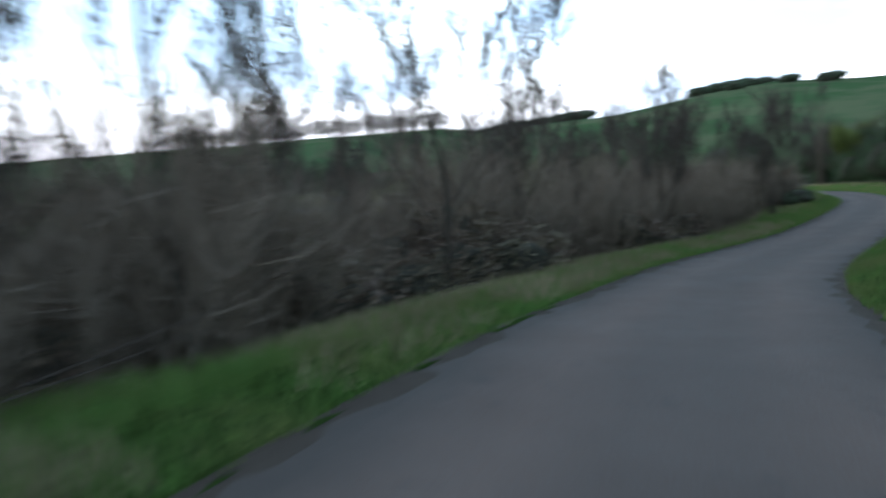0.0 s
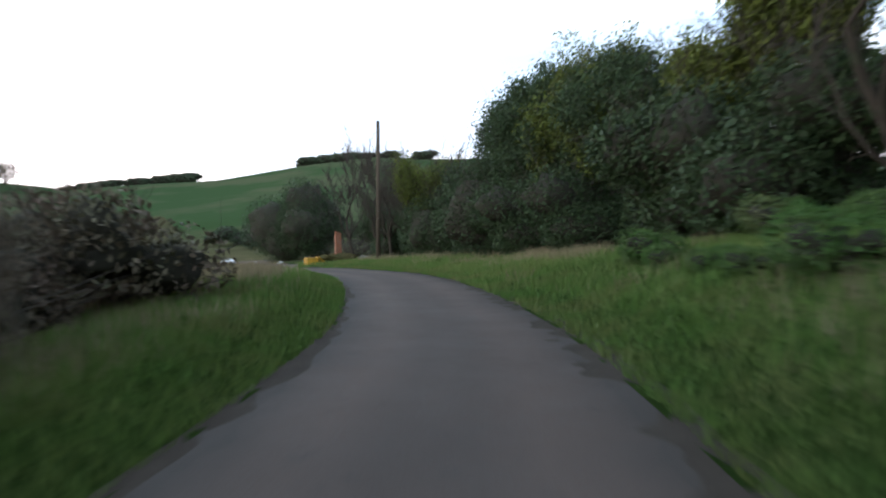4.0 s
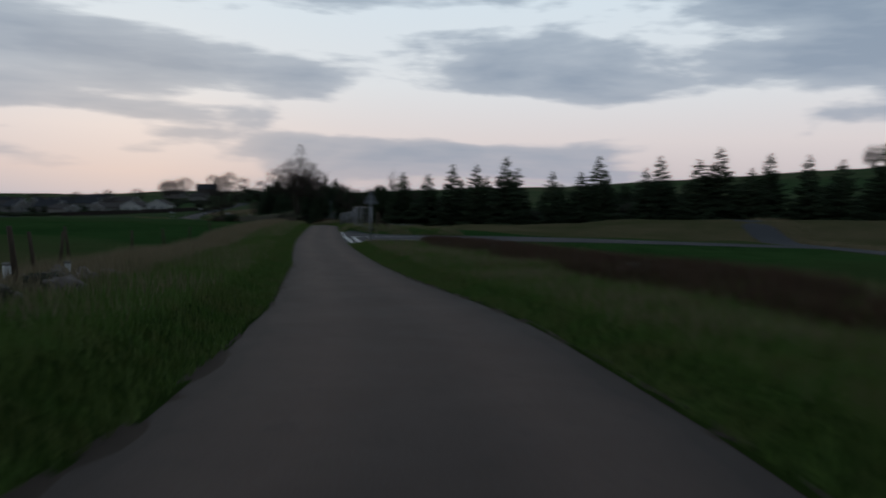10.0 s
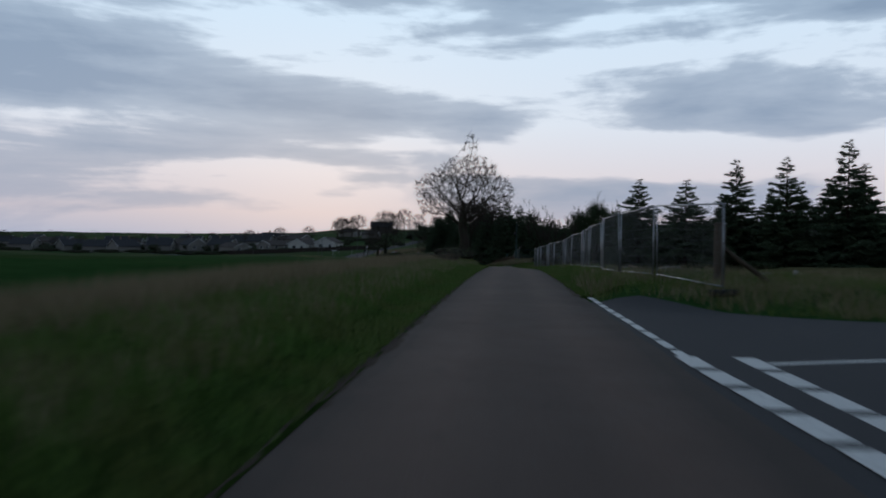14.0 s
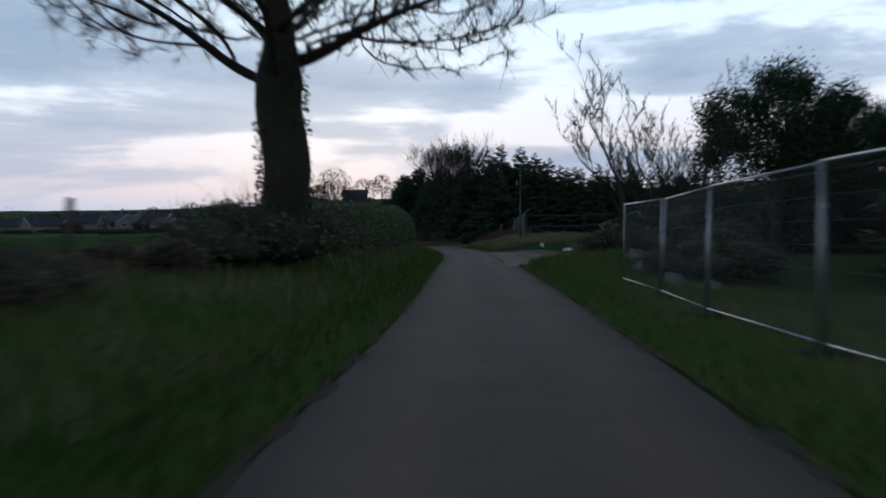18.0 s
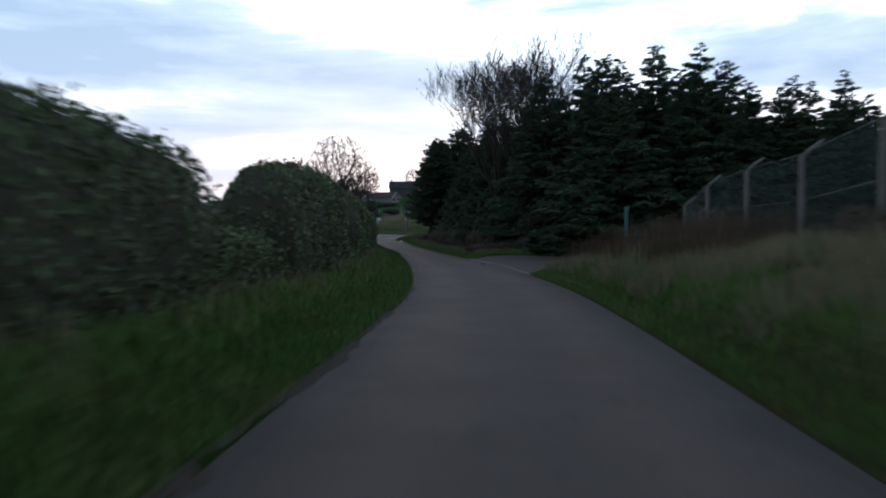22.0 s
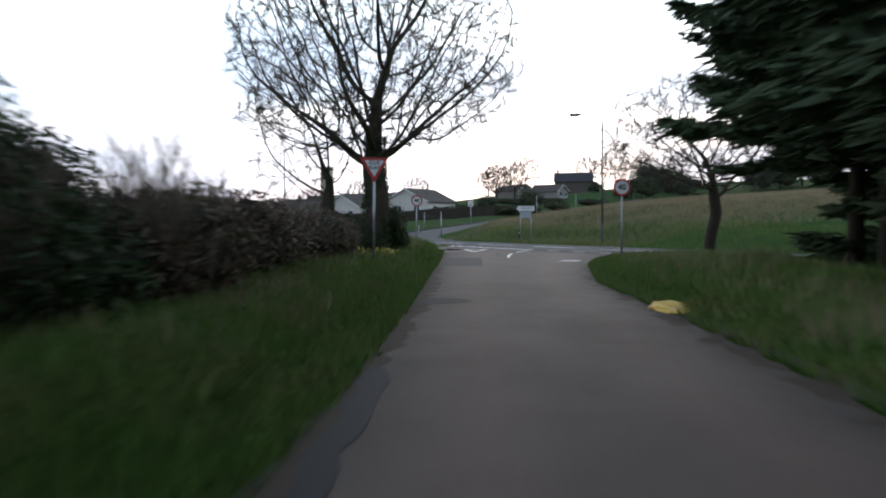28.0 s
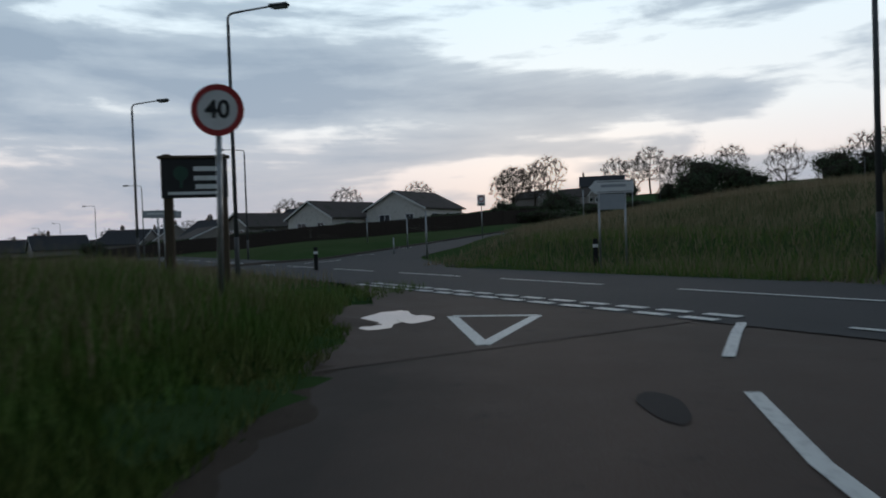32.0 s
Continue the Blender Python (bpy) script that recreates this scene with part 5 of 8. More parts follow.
scatter(wood, [tuple(lane_xy(s, l)) for s, l in ((354, 13), (358, 14.5), (362, 15.5), (366, 18), (352, 16), (358, 19))], 0.55, 0.75)
scatter(low_bush, along(16, 52, 4.5, 11.0, 13.0), 0.5, 0.9)
thin = bare_tree("leafless tree before the wood", 90, 12.0, 0.16, 0.68, stand(12.6, 176), "leafless trees by the wood", levels=6, split=(2, 3), up=0.42, first=0.22, twig_w=0.0085, fans=4)
scatter(thin, [(9.9, 180.5), (10.2, 185.5), (11.6, 183), (12.3, 178.6), (10.4, 190), (13.0, 186)], 1.3, 1.45)
row_of(far_bare, [(37.0, 159.5, 40, 1.65), (38.6, 161.5, 160, 1.3)])
scatter(thin, [(34, 104), (38, 100), (30, 107), (27, 104), (36, 97), (24, 108), (41, 103)], 0.5, 0.72)
scatter(bank_tree[0], [tuple(lane_xy(s, l)) for s, l in ((235.5, 5.0), (238.5, 6.0), (237, 7.2))], 0.75, 0.95)
scatter(ever, [(23.4, 101.5)], 0.6, 0.75)
row_of(oak, [(20.4, 99.5, 120, 0.9), (24.8, 102.5, 250, 0.8)])
scatter(bram, [tuple(lane_xy(s, l)) for s, l in ((233, 5.6), (236.5, 5.8), (239.5, 6.6), (241.5, 7.4))], 0.35, 0.46)
scatter(dim, [(15.5, 92.5), (17.5, 97), (14.8, 101)], 0.7, 0.95)

# the old ash by the lane and the round sycamore at the junction
p = lane_xy(226.0, -3.9)
crown_tree("old_tree", "old spreading leafless ash with a dead top", 204, 3.7, 0.46,
           crown_cloud(3, 3600, (0, 0, 7.1, 5.3, 2.6, 0.5), (-2.6, 0, 5.6, 2.4, 1.6, 0.15), (2.9, 0, 5.4, 2.5, 1.7, 0.17), (0.2, 0, 8.9, 3.2, 1.9, 0.22), (0.5, 0.2, 11.6, 0.9, 1.6, 0.05), (0, 0, 5.2, 3.0, 1.2, 0.05)),
           stand(p[0], p[1], -3, 0.15), ivy=1600, fans=9, step=0.30, tip=0.009, twig_w=0.0085, shoot=1.15, fine=1.15)
for k, (s, l) in enumerate(((205, -5.2), (208.5, -4.8), (211, -5.4), (213.5, -4.9), (216.5, -5.2), (219, -4.6), (197, -5.6), (222, -5.0))):
    b = copy_thing(bram, at_lane(s, l, 55 * k))
    b.scale = (0.42, 0.40, 0.22 + 0.05 * (k % 3))
for k, (s, l) in enumerate(((226.6, -4.6), (229.4, -4.7), (224.6, -4.4), (228, -5.6), (232, -5.0))):
    b = copy_thing(dim, at_lane(s, l, 70 * k))
    b.scale = (0.85, 0.75, 0.62)
crown_tree("round_tree", "broad leafless sycamore with a rounded crown", 317, 4.4, 0.46,
           crown_cloud(4, 5200, (0, 0, 8.6, 6.3, 4.6, 0.6), (0, 0, 11.4, 4.4, 4.2, 0.28), (-2.6, 0, 6.0, 3.4, 1.6, 0.07), (3.0, 0, 6.9, 3.2, 1.4, 0.06)),
           stand(-13.2, 230.6, 15, 0.15), ivy=6500, fans=9, step=0.33, tip=0.0105, twig_w=0.0095, shoot=1.15, fine=1.15)
second = crown_tree("leaning_tree", "slim leafless tree beside the sycamore", 322, 3.4, 0.24, crown_cloud(14, 900, (-0.8, 0, 6.2, 3.2, 3.4, 0.8), (-1, 0, 3.6, 2.6, 1.6, 0.2)), stand(-15.6, 231.0, 20, 0.15), ivy=3800, fans=9, step=0.34, twig_w=0.0075, shoot=1.4)
for k, (x, y) in enumerate(((-13.9, 230.2), (-14.8, 231.4), (-13.4, 232.0), (-15.6, 230.0), (-14.2, 233.2))):
    b = copy_thing(ivy, stand(x, y, 70 * k))
    b.scale = (0.55, 0.5, 0.5 + 0.1 * (k % 3))
corner = crown_tree("spreading_tree", "low spreading leafless tree at the wood corner", 330, 2.0, 0.23, crown_cloud(21, 2600, (0, 0, 5.2, 4.6, 2.6, 0.75), (-1.5, -1.5, 4.0, 3.2, 1.6, 0.25)), at_lane(374.0, 9.8), "leafless trees by the junction", fans=9, step=0.32, twig_w=0.007, fine=1.2, shoot=1.15)
scatter(corner, [tuple(lane_xy(s, l)) for s, l in ((364.5, 12.0),)], 0.9, 1.0)


def hedge_section(s0, s1, top0, top1, seed, front=-3.5, depth=1.5, label="tall clipped hawthorn hedge along the lane"):
    """A length of clipped hedge along the lane: a dark body and a dense shell of small leaves."""
    r = rng(seed)
    ob = thing("hedge", label, "hedge", group="clipped hedge")
    S = np.arange(s0, s1 + 0.3, 0.5)
    prof = np.array([(0.12, 0.0), (0.0, 0.25), (-0.05, 0.6), (0.1, 0.88), (0.34, 1.0), (0.7, 1.0), (0.95, 0.8), (1.0, 0.0)])
    top = np.interp(S, [s0, s1], [top0, top1]) + (lattice(S, 0 * S, 2.6, seed % 7) - 0.5) * 0.34
    zr = np.interp(S, LS, LINE[:, 2])
    grid = []
    for i, s in enumerate(S):
        k = min(1.0, 0.8 + 0.4 * min(i, len(S) - 1 - i) * 0.5)
        row = []
        for a, h in prof:
            bulge = (lattice(s, h * 3 + a, 0.8, 3) - 0.5) * 0.22
            p = lane_xy(s, front - 0.12 - a * depth + bulge)
            g = zr[i] + 0.3
            row.append((p[0], p[1], g + (top[i] * k - 0.33) * h + (lattice(s, a * 5, 0.7, 4) - 0.5) * 0.15))
        grid.append(row)
    grid = np.array(grid)
    ends = [np.repeat(g.mean(0)[None], len(g), 0) for g in (grid[0], grid[-1])]
    grid = np.concatenate([ends[0][None], grid, ends[1][None]])
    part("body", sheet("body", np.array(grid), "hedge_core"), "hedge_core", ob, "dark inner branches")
    n = int((s1 - s0) * 950) + 1400
    s = r.uniform(s0 - 0.15, s1 + 0.15, n)
    s[:1400] = np.where(r.uniform(size=1400) < 0.5, s0 - 0.1, s1 + 0.1) + r.normal(size=1400) * 0.06
    u = r.uniform(0, 1, n)
    t = np.interp(s, S, top) + r.normal(size=n) * 0.05
    e = np.clip(0.8 + 0.4 * np.minimum(s - s0 + 0.2, s1 - s + 0.2), 0, 1)
    q = np.interp(u, np.linspace(0, 1, len(prof)), prof[:, 0])
    h = np.interp(u, np.linspace(0, 1, len(prof)), prof[:, 1])
    p = lane_xy(s, front - q * depth + (lattice(s, h * 3 + q, 0.8, 3) - 0.5) * 0.22 + r.normal(size=n) * 0.05)
    inner = np.where(np.arange(n) < 1400, r.uniform(0, 1, n), 1.0)
    p = lane_xy(s, front - 0.5 * depth) * (1 - inner[:, None]) + p * inner[:, None]
    z = np.interp(s, LS, LINE[:, 2]) + 0.3 + (t * e - 0.3) * h * inner + r.normal(size=n) * 0.04
    stuff(part("foliage", leaf_mesh("foliage", np.c_[p, z], 0.055, "hedge_leaf", seed), "hedge_leaf", ob))
    k = int((s1 - s0) * 16)
    i = r.randint(0, n, k)
    base = np.c_[p, z][i]
    tw = [([Vector(o), Vector(o + d * 0.5), Vector(o + d)], [0.01, 0.008, 0.004]) for o, d in zip(base, np.stack([r.normal(size=k) * 0.12, r.normal(size=k) * 0.12, r.uniform(0.04, 0.16, k)], 1))]
    stuff(part("twigwork", twig_mesh("twigwork", tw, "twig", 0.007, 2, seed), "twig", ob, "stray clipped twigs"))


for a, b, t0, t1 in ((230, 238, 1.9, 2.3), (238, 247, 2.3, 2.5), (247, 256, 2.5, 2.7), (256, 264, 2.7, 2.8), (264, 273.4, 2.85, 2.4), (277.4, 284.2, 2.75, 2.95), (288.8, 296, 2.85, 3.05), (296, 305, 3.1, 3.0),
                     (305, 314, 2.95, 2.85), (314, 323, 2.8, 2.7), (323, 332, 2.7, 2.8), (332, 341, 2.75, 2.6), (341, 345.5, 2.6, 2.4)):
    hedge_section(a, b, t0, t1, int(a), -3.5 if a < 300 else -3.2)
for a, b, t0, t1 in ((273.3, 277.6, 1.5, 1.15), (284.1, 289.0, 1.45, 1.1)):
    hedge_section(a, b, t0, t1, int(a) + 400, -3.75, 1.1, "low ragged regrowth in a gap of the hedge")
scatter(bram, along(352, 369, 2.2, -6.2, -4.8), 0.65, 0.85)
scatter(ivy, [tuple(lane_xy(s, l)) for s, l in ((348.6, -6.4), (350.8, -5.9), (353.4, -6.6))], 0.82, 1.0)
scatter(dim, along(354, 357, 2.6, -6.4, -5.4), 0.6, 0.8)
scatter(tangle[0], along(358, 368, 2.5, -6.0, -4.8), 0.45, 0.6)
scatter(dim, [tuple(lane_xy(s, l)) for s, l in ((272.5, -5.4), (285.5, -5.2))], 0.5, 0.6)
scatter(bram, along(272, 290, 3.0, 5.2, 7.6), 0.22, 0.32)
scatter(bram, along(309, 350, 1.5, 5.0, 7.2), 0.34, 0.62)
scatter(tangle[0], along(311, 350, 1.9, 5.6, 7.6), 0.36, 0.6)
row_of(spruce[0], [(21.2, 166.0, 20, 1.12), (23.6, 168.6, 200, 1.0), (26.6, 166.8, 90, 0.98), (30.2, 168.2, 310, 0.95), (34.0, 167.0, 150, 0.92), (19.6, 170.6, 260, 1.12)])
row_of(spruce[1], [(15.9, 174.7, 30, 1.02), (17.4, 175.2, 170, 1.06), (16.6, 177.6, 280, 1.08), (18.6, 178.8, 80, 1.1)])
row_of(spruce[2], [(16.0, 167.8, 110, 1.1), (17.4, 169.6, 190, 1.15), (16.8, 165.6, 320, 0.98), (18.2, 171.4, 20, 1.15), (20.8, 168.8, 140, 1.18), (25.2, 164.9, 230, 0.98), (28.6, 165.4, 60, 0.92), (22.6, 172.0, 310, 1.22)])
herb = bush("lush green roadside herbs and nettles", 441, (1.5, 1.4, 1.25), "herb_leaf", 4200, 0.045, at_lane(8, 5.4), "lush herbs on the bank", "herb_clump", core=0.36)
scatter(herb, along(0, 56, 0.9, 3.4, 5.6), 0.4, 0.8)
scatter(herb, along(0, 58, 1.2, 5.4, 8.4), 0.4, 0.75)
scatter(ivy, along(20, 50, 4.0, 11.0, 12.5), 0.7, 1.0)
scatter(bram, along(18, 52, 6.0, 10.0, 12.0), 0.4, 0.6)

# distant trees
line_tree = crown_tree("skyline_tree", "distant leafless tree on the skyline", 96, 1.6, 0.22, crown_cloud(6, 480, (0, 0, 5.8, 4.8, 4.6, 1.0)), stand(405, 330), "skyline trees", step=0.7, tip=0.014, fans=6, twig_w=0.026, shoot=1.6)


def bearing(az, r0):
    return (-20 - r0 * math.sin(radians(az)), r0 * math.cos(radians(az)))


for n in range(120):
    az = -49 - 24.5 * n / 119 + R.uniform(-0.4, 0.4)
    scatter(line_tree, [bearing(az, R.uniform(545, 605))], 0.85 + 0.6 * n / 119, 1.3 + 0.3 * n / 119 + 0.6 * (0.5 + 0.5 * math.sin(n * 0.31)))
hill_tree = bush("distant dark copse on the hill", 98, (26, 20, 13), "conifer_needle", 2600, 0.8, stand(700, 100), "hill copses", "tree_clump", twigs=0)
for az, r0, k in ((-77, 600, 0.5), (-78.5, 600, 0.7), (-80, 600, 0.8), (-82, 600, 0.8), (-84, 600, 0.9), (-85.5, 600, 1.0), (-95.5, 600, 0.9), (-97, 600, 1.0), (-98.5, 600, 1.0), (-100, 600, 0.8), (-102, 600, 0.7), (-96, 520, 0.6), (-99, 500, 0.6), (-103, 510, 0.6), (-106, 500, 0.7)):
    c = copy_thing(hill_tree, stand(*bearing(az, r0), R.uniform(-30, 30), 0.5))
    c.scale = (k, k * 1.3, k * 0.85)
far_wood = bush("far dark belt of trees", 99, (16, 9, 8), "conifer_needle", 2400, 0.42, stand(135, -40), "far tree belt", "tree_clump", twigs=0)
scatter(far_wood, [(140, -52), (150, -40), (160, -30), (120, -62), (128, -56)], 0.7, 1.0)
scatter(far_wood, [(132 + 5.5 * k, 46 + 6.5 * k + R.uniform(-3, 3)) for k in range(13)] + [(122, 44)], 0.7, 1.1)
for k in range(22):
    az = -56 - 1.15 * k
    c = copy_thing(far_wood, stand(*bearing(az, 262 + R.uniform(-4, 4)), 90 - az, 0.3))
    c.scale = (0.75, 0.7, R.uniform(0.42, 0.62))
for k in range(9):
    c = copy_thing(far_wood, stand(*bearing(-79.5 - 1.1 * k, 205 + R.uniform(-5, 5)), 90 * k, 0.3))
    c.scale = (0.7, 0.9, R.uniform(0.7, 0.95))
scatter(tangle[0], along(284, 291, 2.2, 5.2, 7.0), 0.26, 0.36)
scatter(tangle[0], along(346, 357, 2.2, -5.4, -4.4), 0.5, 0.7)
scatter(dim, along(346.5, 356, 2.8, -5.6, -4.8), 0.55, 0.75)


# ---------------------------------------------------------------- signs, lamps, fences, houses and litter
def letters(text, size, mat, parent, m, name="lettering", bold=0.0):
    cu = bpy.data.curves.new(name, "FONT")
    cu.body, cu.size, cu.align_x, cu.align_y = text, size, "CENTER", "CENTER"
    cu.extrude, cu.offset = 0.002, bold
    tmp = bpy.data.objects.new("tmp", cu)
    me = bpy.data.meshes.new_from_object(tmp)
    bpy.data.objects.remove(tmp)
    bpy.data.curves.remove(cu)
    me.materials.clear()
    me.materials.append(M[mat])
    return part(name, me, mat, parent, "", m)


UPRIGHT = pose(0, 0, 0, 90, 0, 0)


def disc(r, thick, sides=40, inner=0.0):
    out = [(r * math.cos(a), r * math.sin(a)) for a in np.linspace(0, 2 * math.pi, sides, endpoint=False)]
    if not inner:
        return slab_of(out, thick)
    bm = bmesh.new()
    rings = [[bm.verts.new((q * math.cos(a), y, q * math.sin(a))) for a in np.linspace(0, 2 * math.pi, sides, endpoint=False)] for q, y in ((r, -thick / 2), (inner, -thick / 2), (inner, thick / 2), (r, thick / 2))]
    for i in range(4):
        for k in range(sides):
            bm.faces.new((rings[i][k], rings[i][(k + 1) % sides], rings[(i + 1) % 4][(k + 1) % sides], rings[(i + 1) % 4][k]))
    bmesh.ops.recalc_face_normals(bm, faces=bm.faces[:])
    return bm


def post(h, r=0.038, sides=12):
    return tube([(0, 0, -0.25), (0, 0, h)], r, sides)


def speed_sign(m, h, d=0.68, label="round 40 speed limit sign on a grey steel post"):
    ob = thing("speed_sign", label, "road sign", m, "speed limit signs")
    part("post", post(h + d * 0.3), "galvanised", ob)
    plate = part("plate", disc(d / 2, 0.012), "sign_white", ob, m=pose(0, -0.05, h))
    part("rim", disc(d / 2, 0.006, inner=d * 0.385), "sign_red", plate, "red ring", pose(0, -0.011, 0))
    letters("40", d * 0.47, "sign_black", plate, pose(0, -0.011, 0, 90, 0, 0), bold=0.008)
    part("backing", disc(d / 2 - 0.01, 0.01), "sign_back", plate, "grey sign back", pose(0, 0.012, 0))
    for z in (-0.14, 0.14):
        part("clamp", box(0.16, 0.05, 0.04, (0, 0.035, z), 0.006), "galvanised", plate)
    return ob


speed_sign(pose(-15.9, 243.6, gz(-15.9, 243.6), 0, 1.5, 22), -2.6 - gz(-15.9, 243.6))
speed_sign(pose(-3.3, 231.8, gz(-3.3, 231.8), 0, 0, 14), -2.55 - gz(-3.3, 231.8), label="round 40 speed limit sign by the lane corner")

# give way sign
g = gz(-9.8, 222.0)
gw = thing("give_way_sign", "red and white give way triangle on a grey post", "road sign", pose(-9.8, 222.0, g, 0, 1, 24))
part("post", post(-2.1 - g), "galvanised", gw)
w, hh = 0.84, 0.73
plate = part("plate", slab_of([(-w / 2, 0), (w / 2, 0), (0, -hh)], 0.012), "sign_red", gw, "red bordered plate", pose(0, -0.05, -1.95 - g))
part("panel", slab_of([(-w * 0.33, -0.085), (w * 0.33, -0.085), (0, -hh * 0.76)], 0.004), "sign_white", plate, "white panel", pose(0, -0.0095, 0))
letters("GIVE", 0.15, "sign_black", plate, pose(0, -0.0125, -0.165, 90, 0, 0), bold=0.003)
letters("WAY", 0.13, "sign_black", plate, pose(0, -0.0125, -0.30, 90, 0, 0), bold=0.003)
for z in (-0.12, -0.36):
    part("clamp", box(0.14, 0.05, 0.035, (0, 0.03, z), 0.006), "galvanised", plate)

# warning triangle seen from behind
g = gz(3.75, 8.2)
warn = thing("warning_sign", "triangular warning sign seen from its grey back", "road sign", pose(3.75, 8.2, g, 0, 0, -4))
part("post", post(2.9 - g), "galvanised", warn)
plate = part("plate", slab_of([(-0.47, 0), (-0.43, -0.045), (0.43, -0.045), (0.47, 0), (0.035, 0.80), (-0.035, 0.80)], 0.012), "sign_back", warn, m=pose(0, 0.05, 2.55 - g))
part("face", slab_of([(-0.45, 0), (-0.42, -0.035), (0.42, -0.035), (0.45, 0), (0.03, 0.78), (-0.03, 0.78)], 0.004), "sign_white", plate, "white front", pose(0, 0.009, 0))
for z in (0.1, 0.42):
    part("channel", box(0.5 if z < 0.2 else 0.26, 0.025, 0.045, (0, -0.018, z), 0.004), "galvanised", plate)


def street_lamp(x, y, top, aim, label="tall grey steel street lamp with a bent arm", reach=1.6):
    """A lamp column whose arm points along aim (degrees)."""
    g = gz(x, y)
    h = top - g
    ob = thing("street_lamp", label, "street lamp", pose(x, y, g, 0, 0, aim), "street lamps")
    part("base_tube", tube([(0, 0, -0.3), (0, 0, 1.5), (0, 0, 1.52)], [0.085, 0.085, 0.07], 12), "lamp_steel", ob)
    part("column", tube([(0, 0, 1.5), (0, 0, h - 0.35)], [0.075, 0.055], 10), "lamp_steel", ob)
    part("arm", tube([(0, 0, h - 0.36), (0, 0, h - 0.16), (0.06, 0, h - 0.05), (0.2, 0, h), (reach * 0.6, 0, h + 0.05), (reach, 0, h + 0.08)], [0.044, 0.042, 0.04, 0.038, 0.032, 0.03], 8), "lamp_steel", ob)
    head = part("head", box(0.72, 0.26, 0.13, (reach + 0.3, 0, h + 0.09), 0.05), "lamp_steel", ob)
    part("bowl", box(0.5, 0.2, 0.07, (reach + 0.34, 0, h + 0.01), 0.03), "lamp_glass", head, "dull glass bowl")
    part("access_door", box(0.1, 0.012, 0.5, (0, -0.085, 0.9), 0.004), "lamp_steel", ob)
    return ob


for x, y, top, aim in ((-24.5, 256.8, 3.5, 5), (-38.1, 267.7, 3.4, 5), (-42, 284.3, 2.9, 200), (-72.3, 308.2, 3.1, 200), (-108, 338, 3.1, 200), (-178, 398, 3.1, 200), (-215, 425, 3.1, 200), (-5.7, 254.2, 3.4, 195), (-12, 345, 5.0, 190), (16, 352, 5.2, 190)):
    street_lamp(x, y, top, aim)

# notice board on thick posts
g = gz(-21, 250)
nb = thing("notice_board", "dark wooden notice board with a tree emblem and white bars", "sign board", pose(-21, 250, g, 0, 0, 30))
for x in (-0.62, 0.62):
    part("post", box(0.2, 0.2, -2.2 - g + 0.25, (x, 0, (-2.2 - g - 0.25) / 2), 0.02), "post_wood", nb)
board = part("board", box(1.5, 0.07, 0.92, (0, -0.13, -2.78 - g), 0.012), "sign_black", nb, "dark painted board")
part("cap", box(1.62, 0.18, 0.07, (0, -0.11, -2.28 - g), 0.01), "post_wood", board)
part("emblem", merge(disc(0.17, 0.01, 20), box(0.06, 0.01, 0.2, (0, 0, -0.24))), "sign_green", board, "green tree emblem", pose(-0.3, -0.172, -2.66 - g))
for z, x, wd in ((-2.56, 0.27, 0.56), (-2.78, 0.27, 0.56), (-2.98, 0.27, 0.5), (-3.13, -0.05, 1.1)):
    part("bar", box(wd, 0.008, 0.11 if z > -3.05 else 0.07, (x, -0.17, z - g), 0.002), "sign_white", board, "white lettering bar")

# direction sign across the main road, with its panel and posts
g = gz(-12.1, 259.6)
ds = thing("direction_sign", "white direction sign with a pointed end on two posts", "road sign", pose(-12.1, 259.6, g, 0, 0, 12))
for x in (-0.42, 0.42):
    part("post", tube([(x, 0, -0.25), (x, 0, -2.7 - g)], 0.038, 10), "galvanised", ds)
flag = part("plate", slab_of([(-0.62, -0.1), (-0.74, 0.0), (-0.62, 0.1), (-0.55, 0.21), (0.66, 0.21), (0.7, 0.17), (0.7, -0.17), (0.66, -0.21), (-0.55, -0.21)], 0.02), "sign_white", ds, "", pose(0, -0.06, -2.93 - g))
part("border", merge(box(1.1, 0.006, 0.02, (0.08, -0.013, 0.165)), box(1.1, 0.006, 0.02, (0.08, -0.013, -0.165))), "sign_black", flag, "dark border line")
part("bar", box(0.8, 0.006, 0.09, (0.05, -0.013, 0.03), 0.002), "sign_grey", flag, "grey lettering bar")
part("lower_panel", box(0.78, 0.02, 0.5, (0, -0.05, -3.42 - g), 0.004), "sign_grey", ds, "grey lower panel")
for x, y in ((-12.8, 260.8), (-25.0, 263.4)):
    b = thing("bollard", "short black roadside marker post with a white band", "bollard", stand(x, y, 20, 0.0), "marker posts")
    part("body", box(0.16, 0.09, 1.15, (0, 0, 0.45), 0.02), "black_rubber", b)
    part("band", box(0.164, 0.094, 0.12, (0, 0, 0.78), 0.006), "sign_white", b, "white reflective band")


def small_sign(x, y, top, yaw, label):
    g = gz(x, y)
    ob = thing("repeater_sign", label, "road sign", pose(x, y, g, 0, 0, yaw), "small road signs")
    part("post", post(top - g), "galvanised", ob)
    pl = part("plate", box(0.62, 0.015, 0.85, (0, -0.05, top - g - 0.43), 0.01), "sign_white", ob)
    part("ring", disc(0.24, 0.006, 28, 0.18), "sign_red", pl, "red ring", pose(0, -0.062, top - g - 0.33))
    part("bar", box(0.4, 0.006, 0.1, (0, -0.06, top - g - 0.72), 0.002), "sign_black", pl)


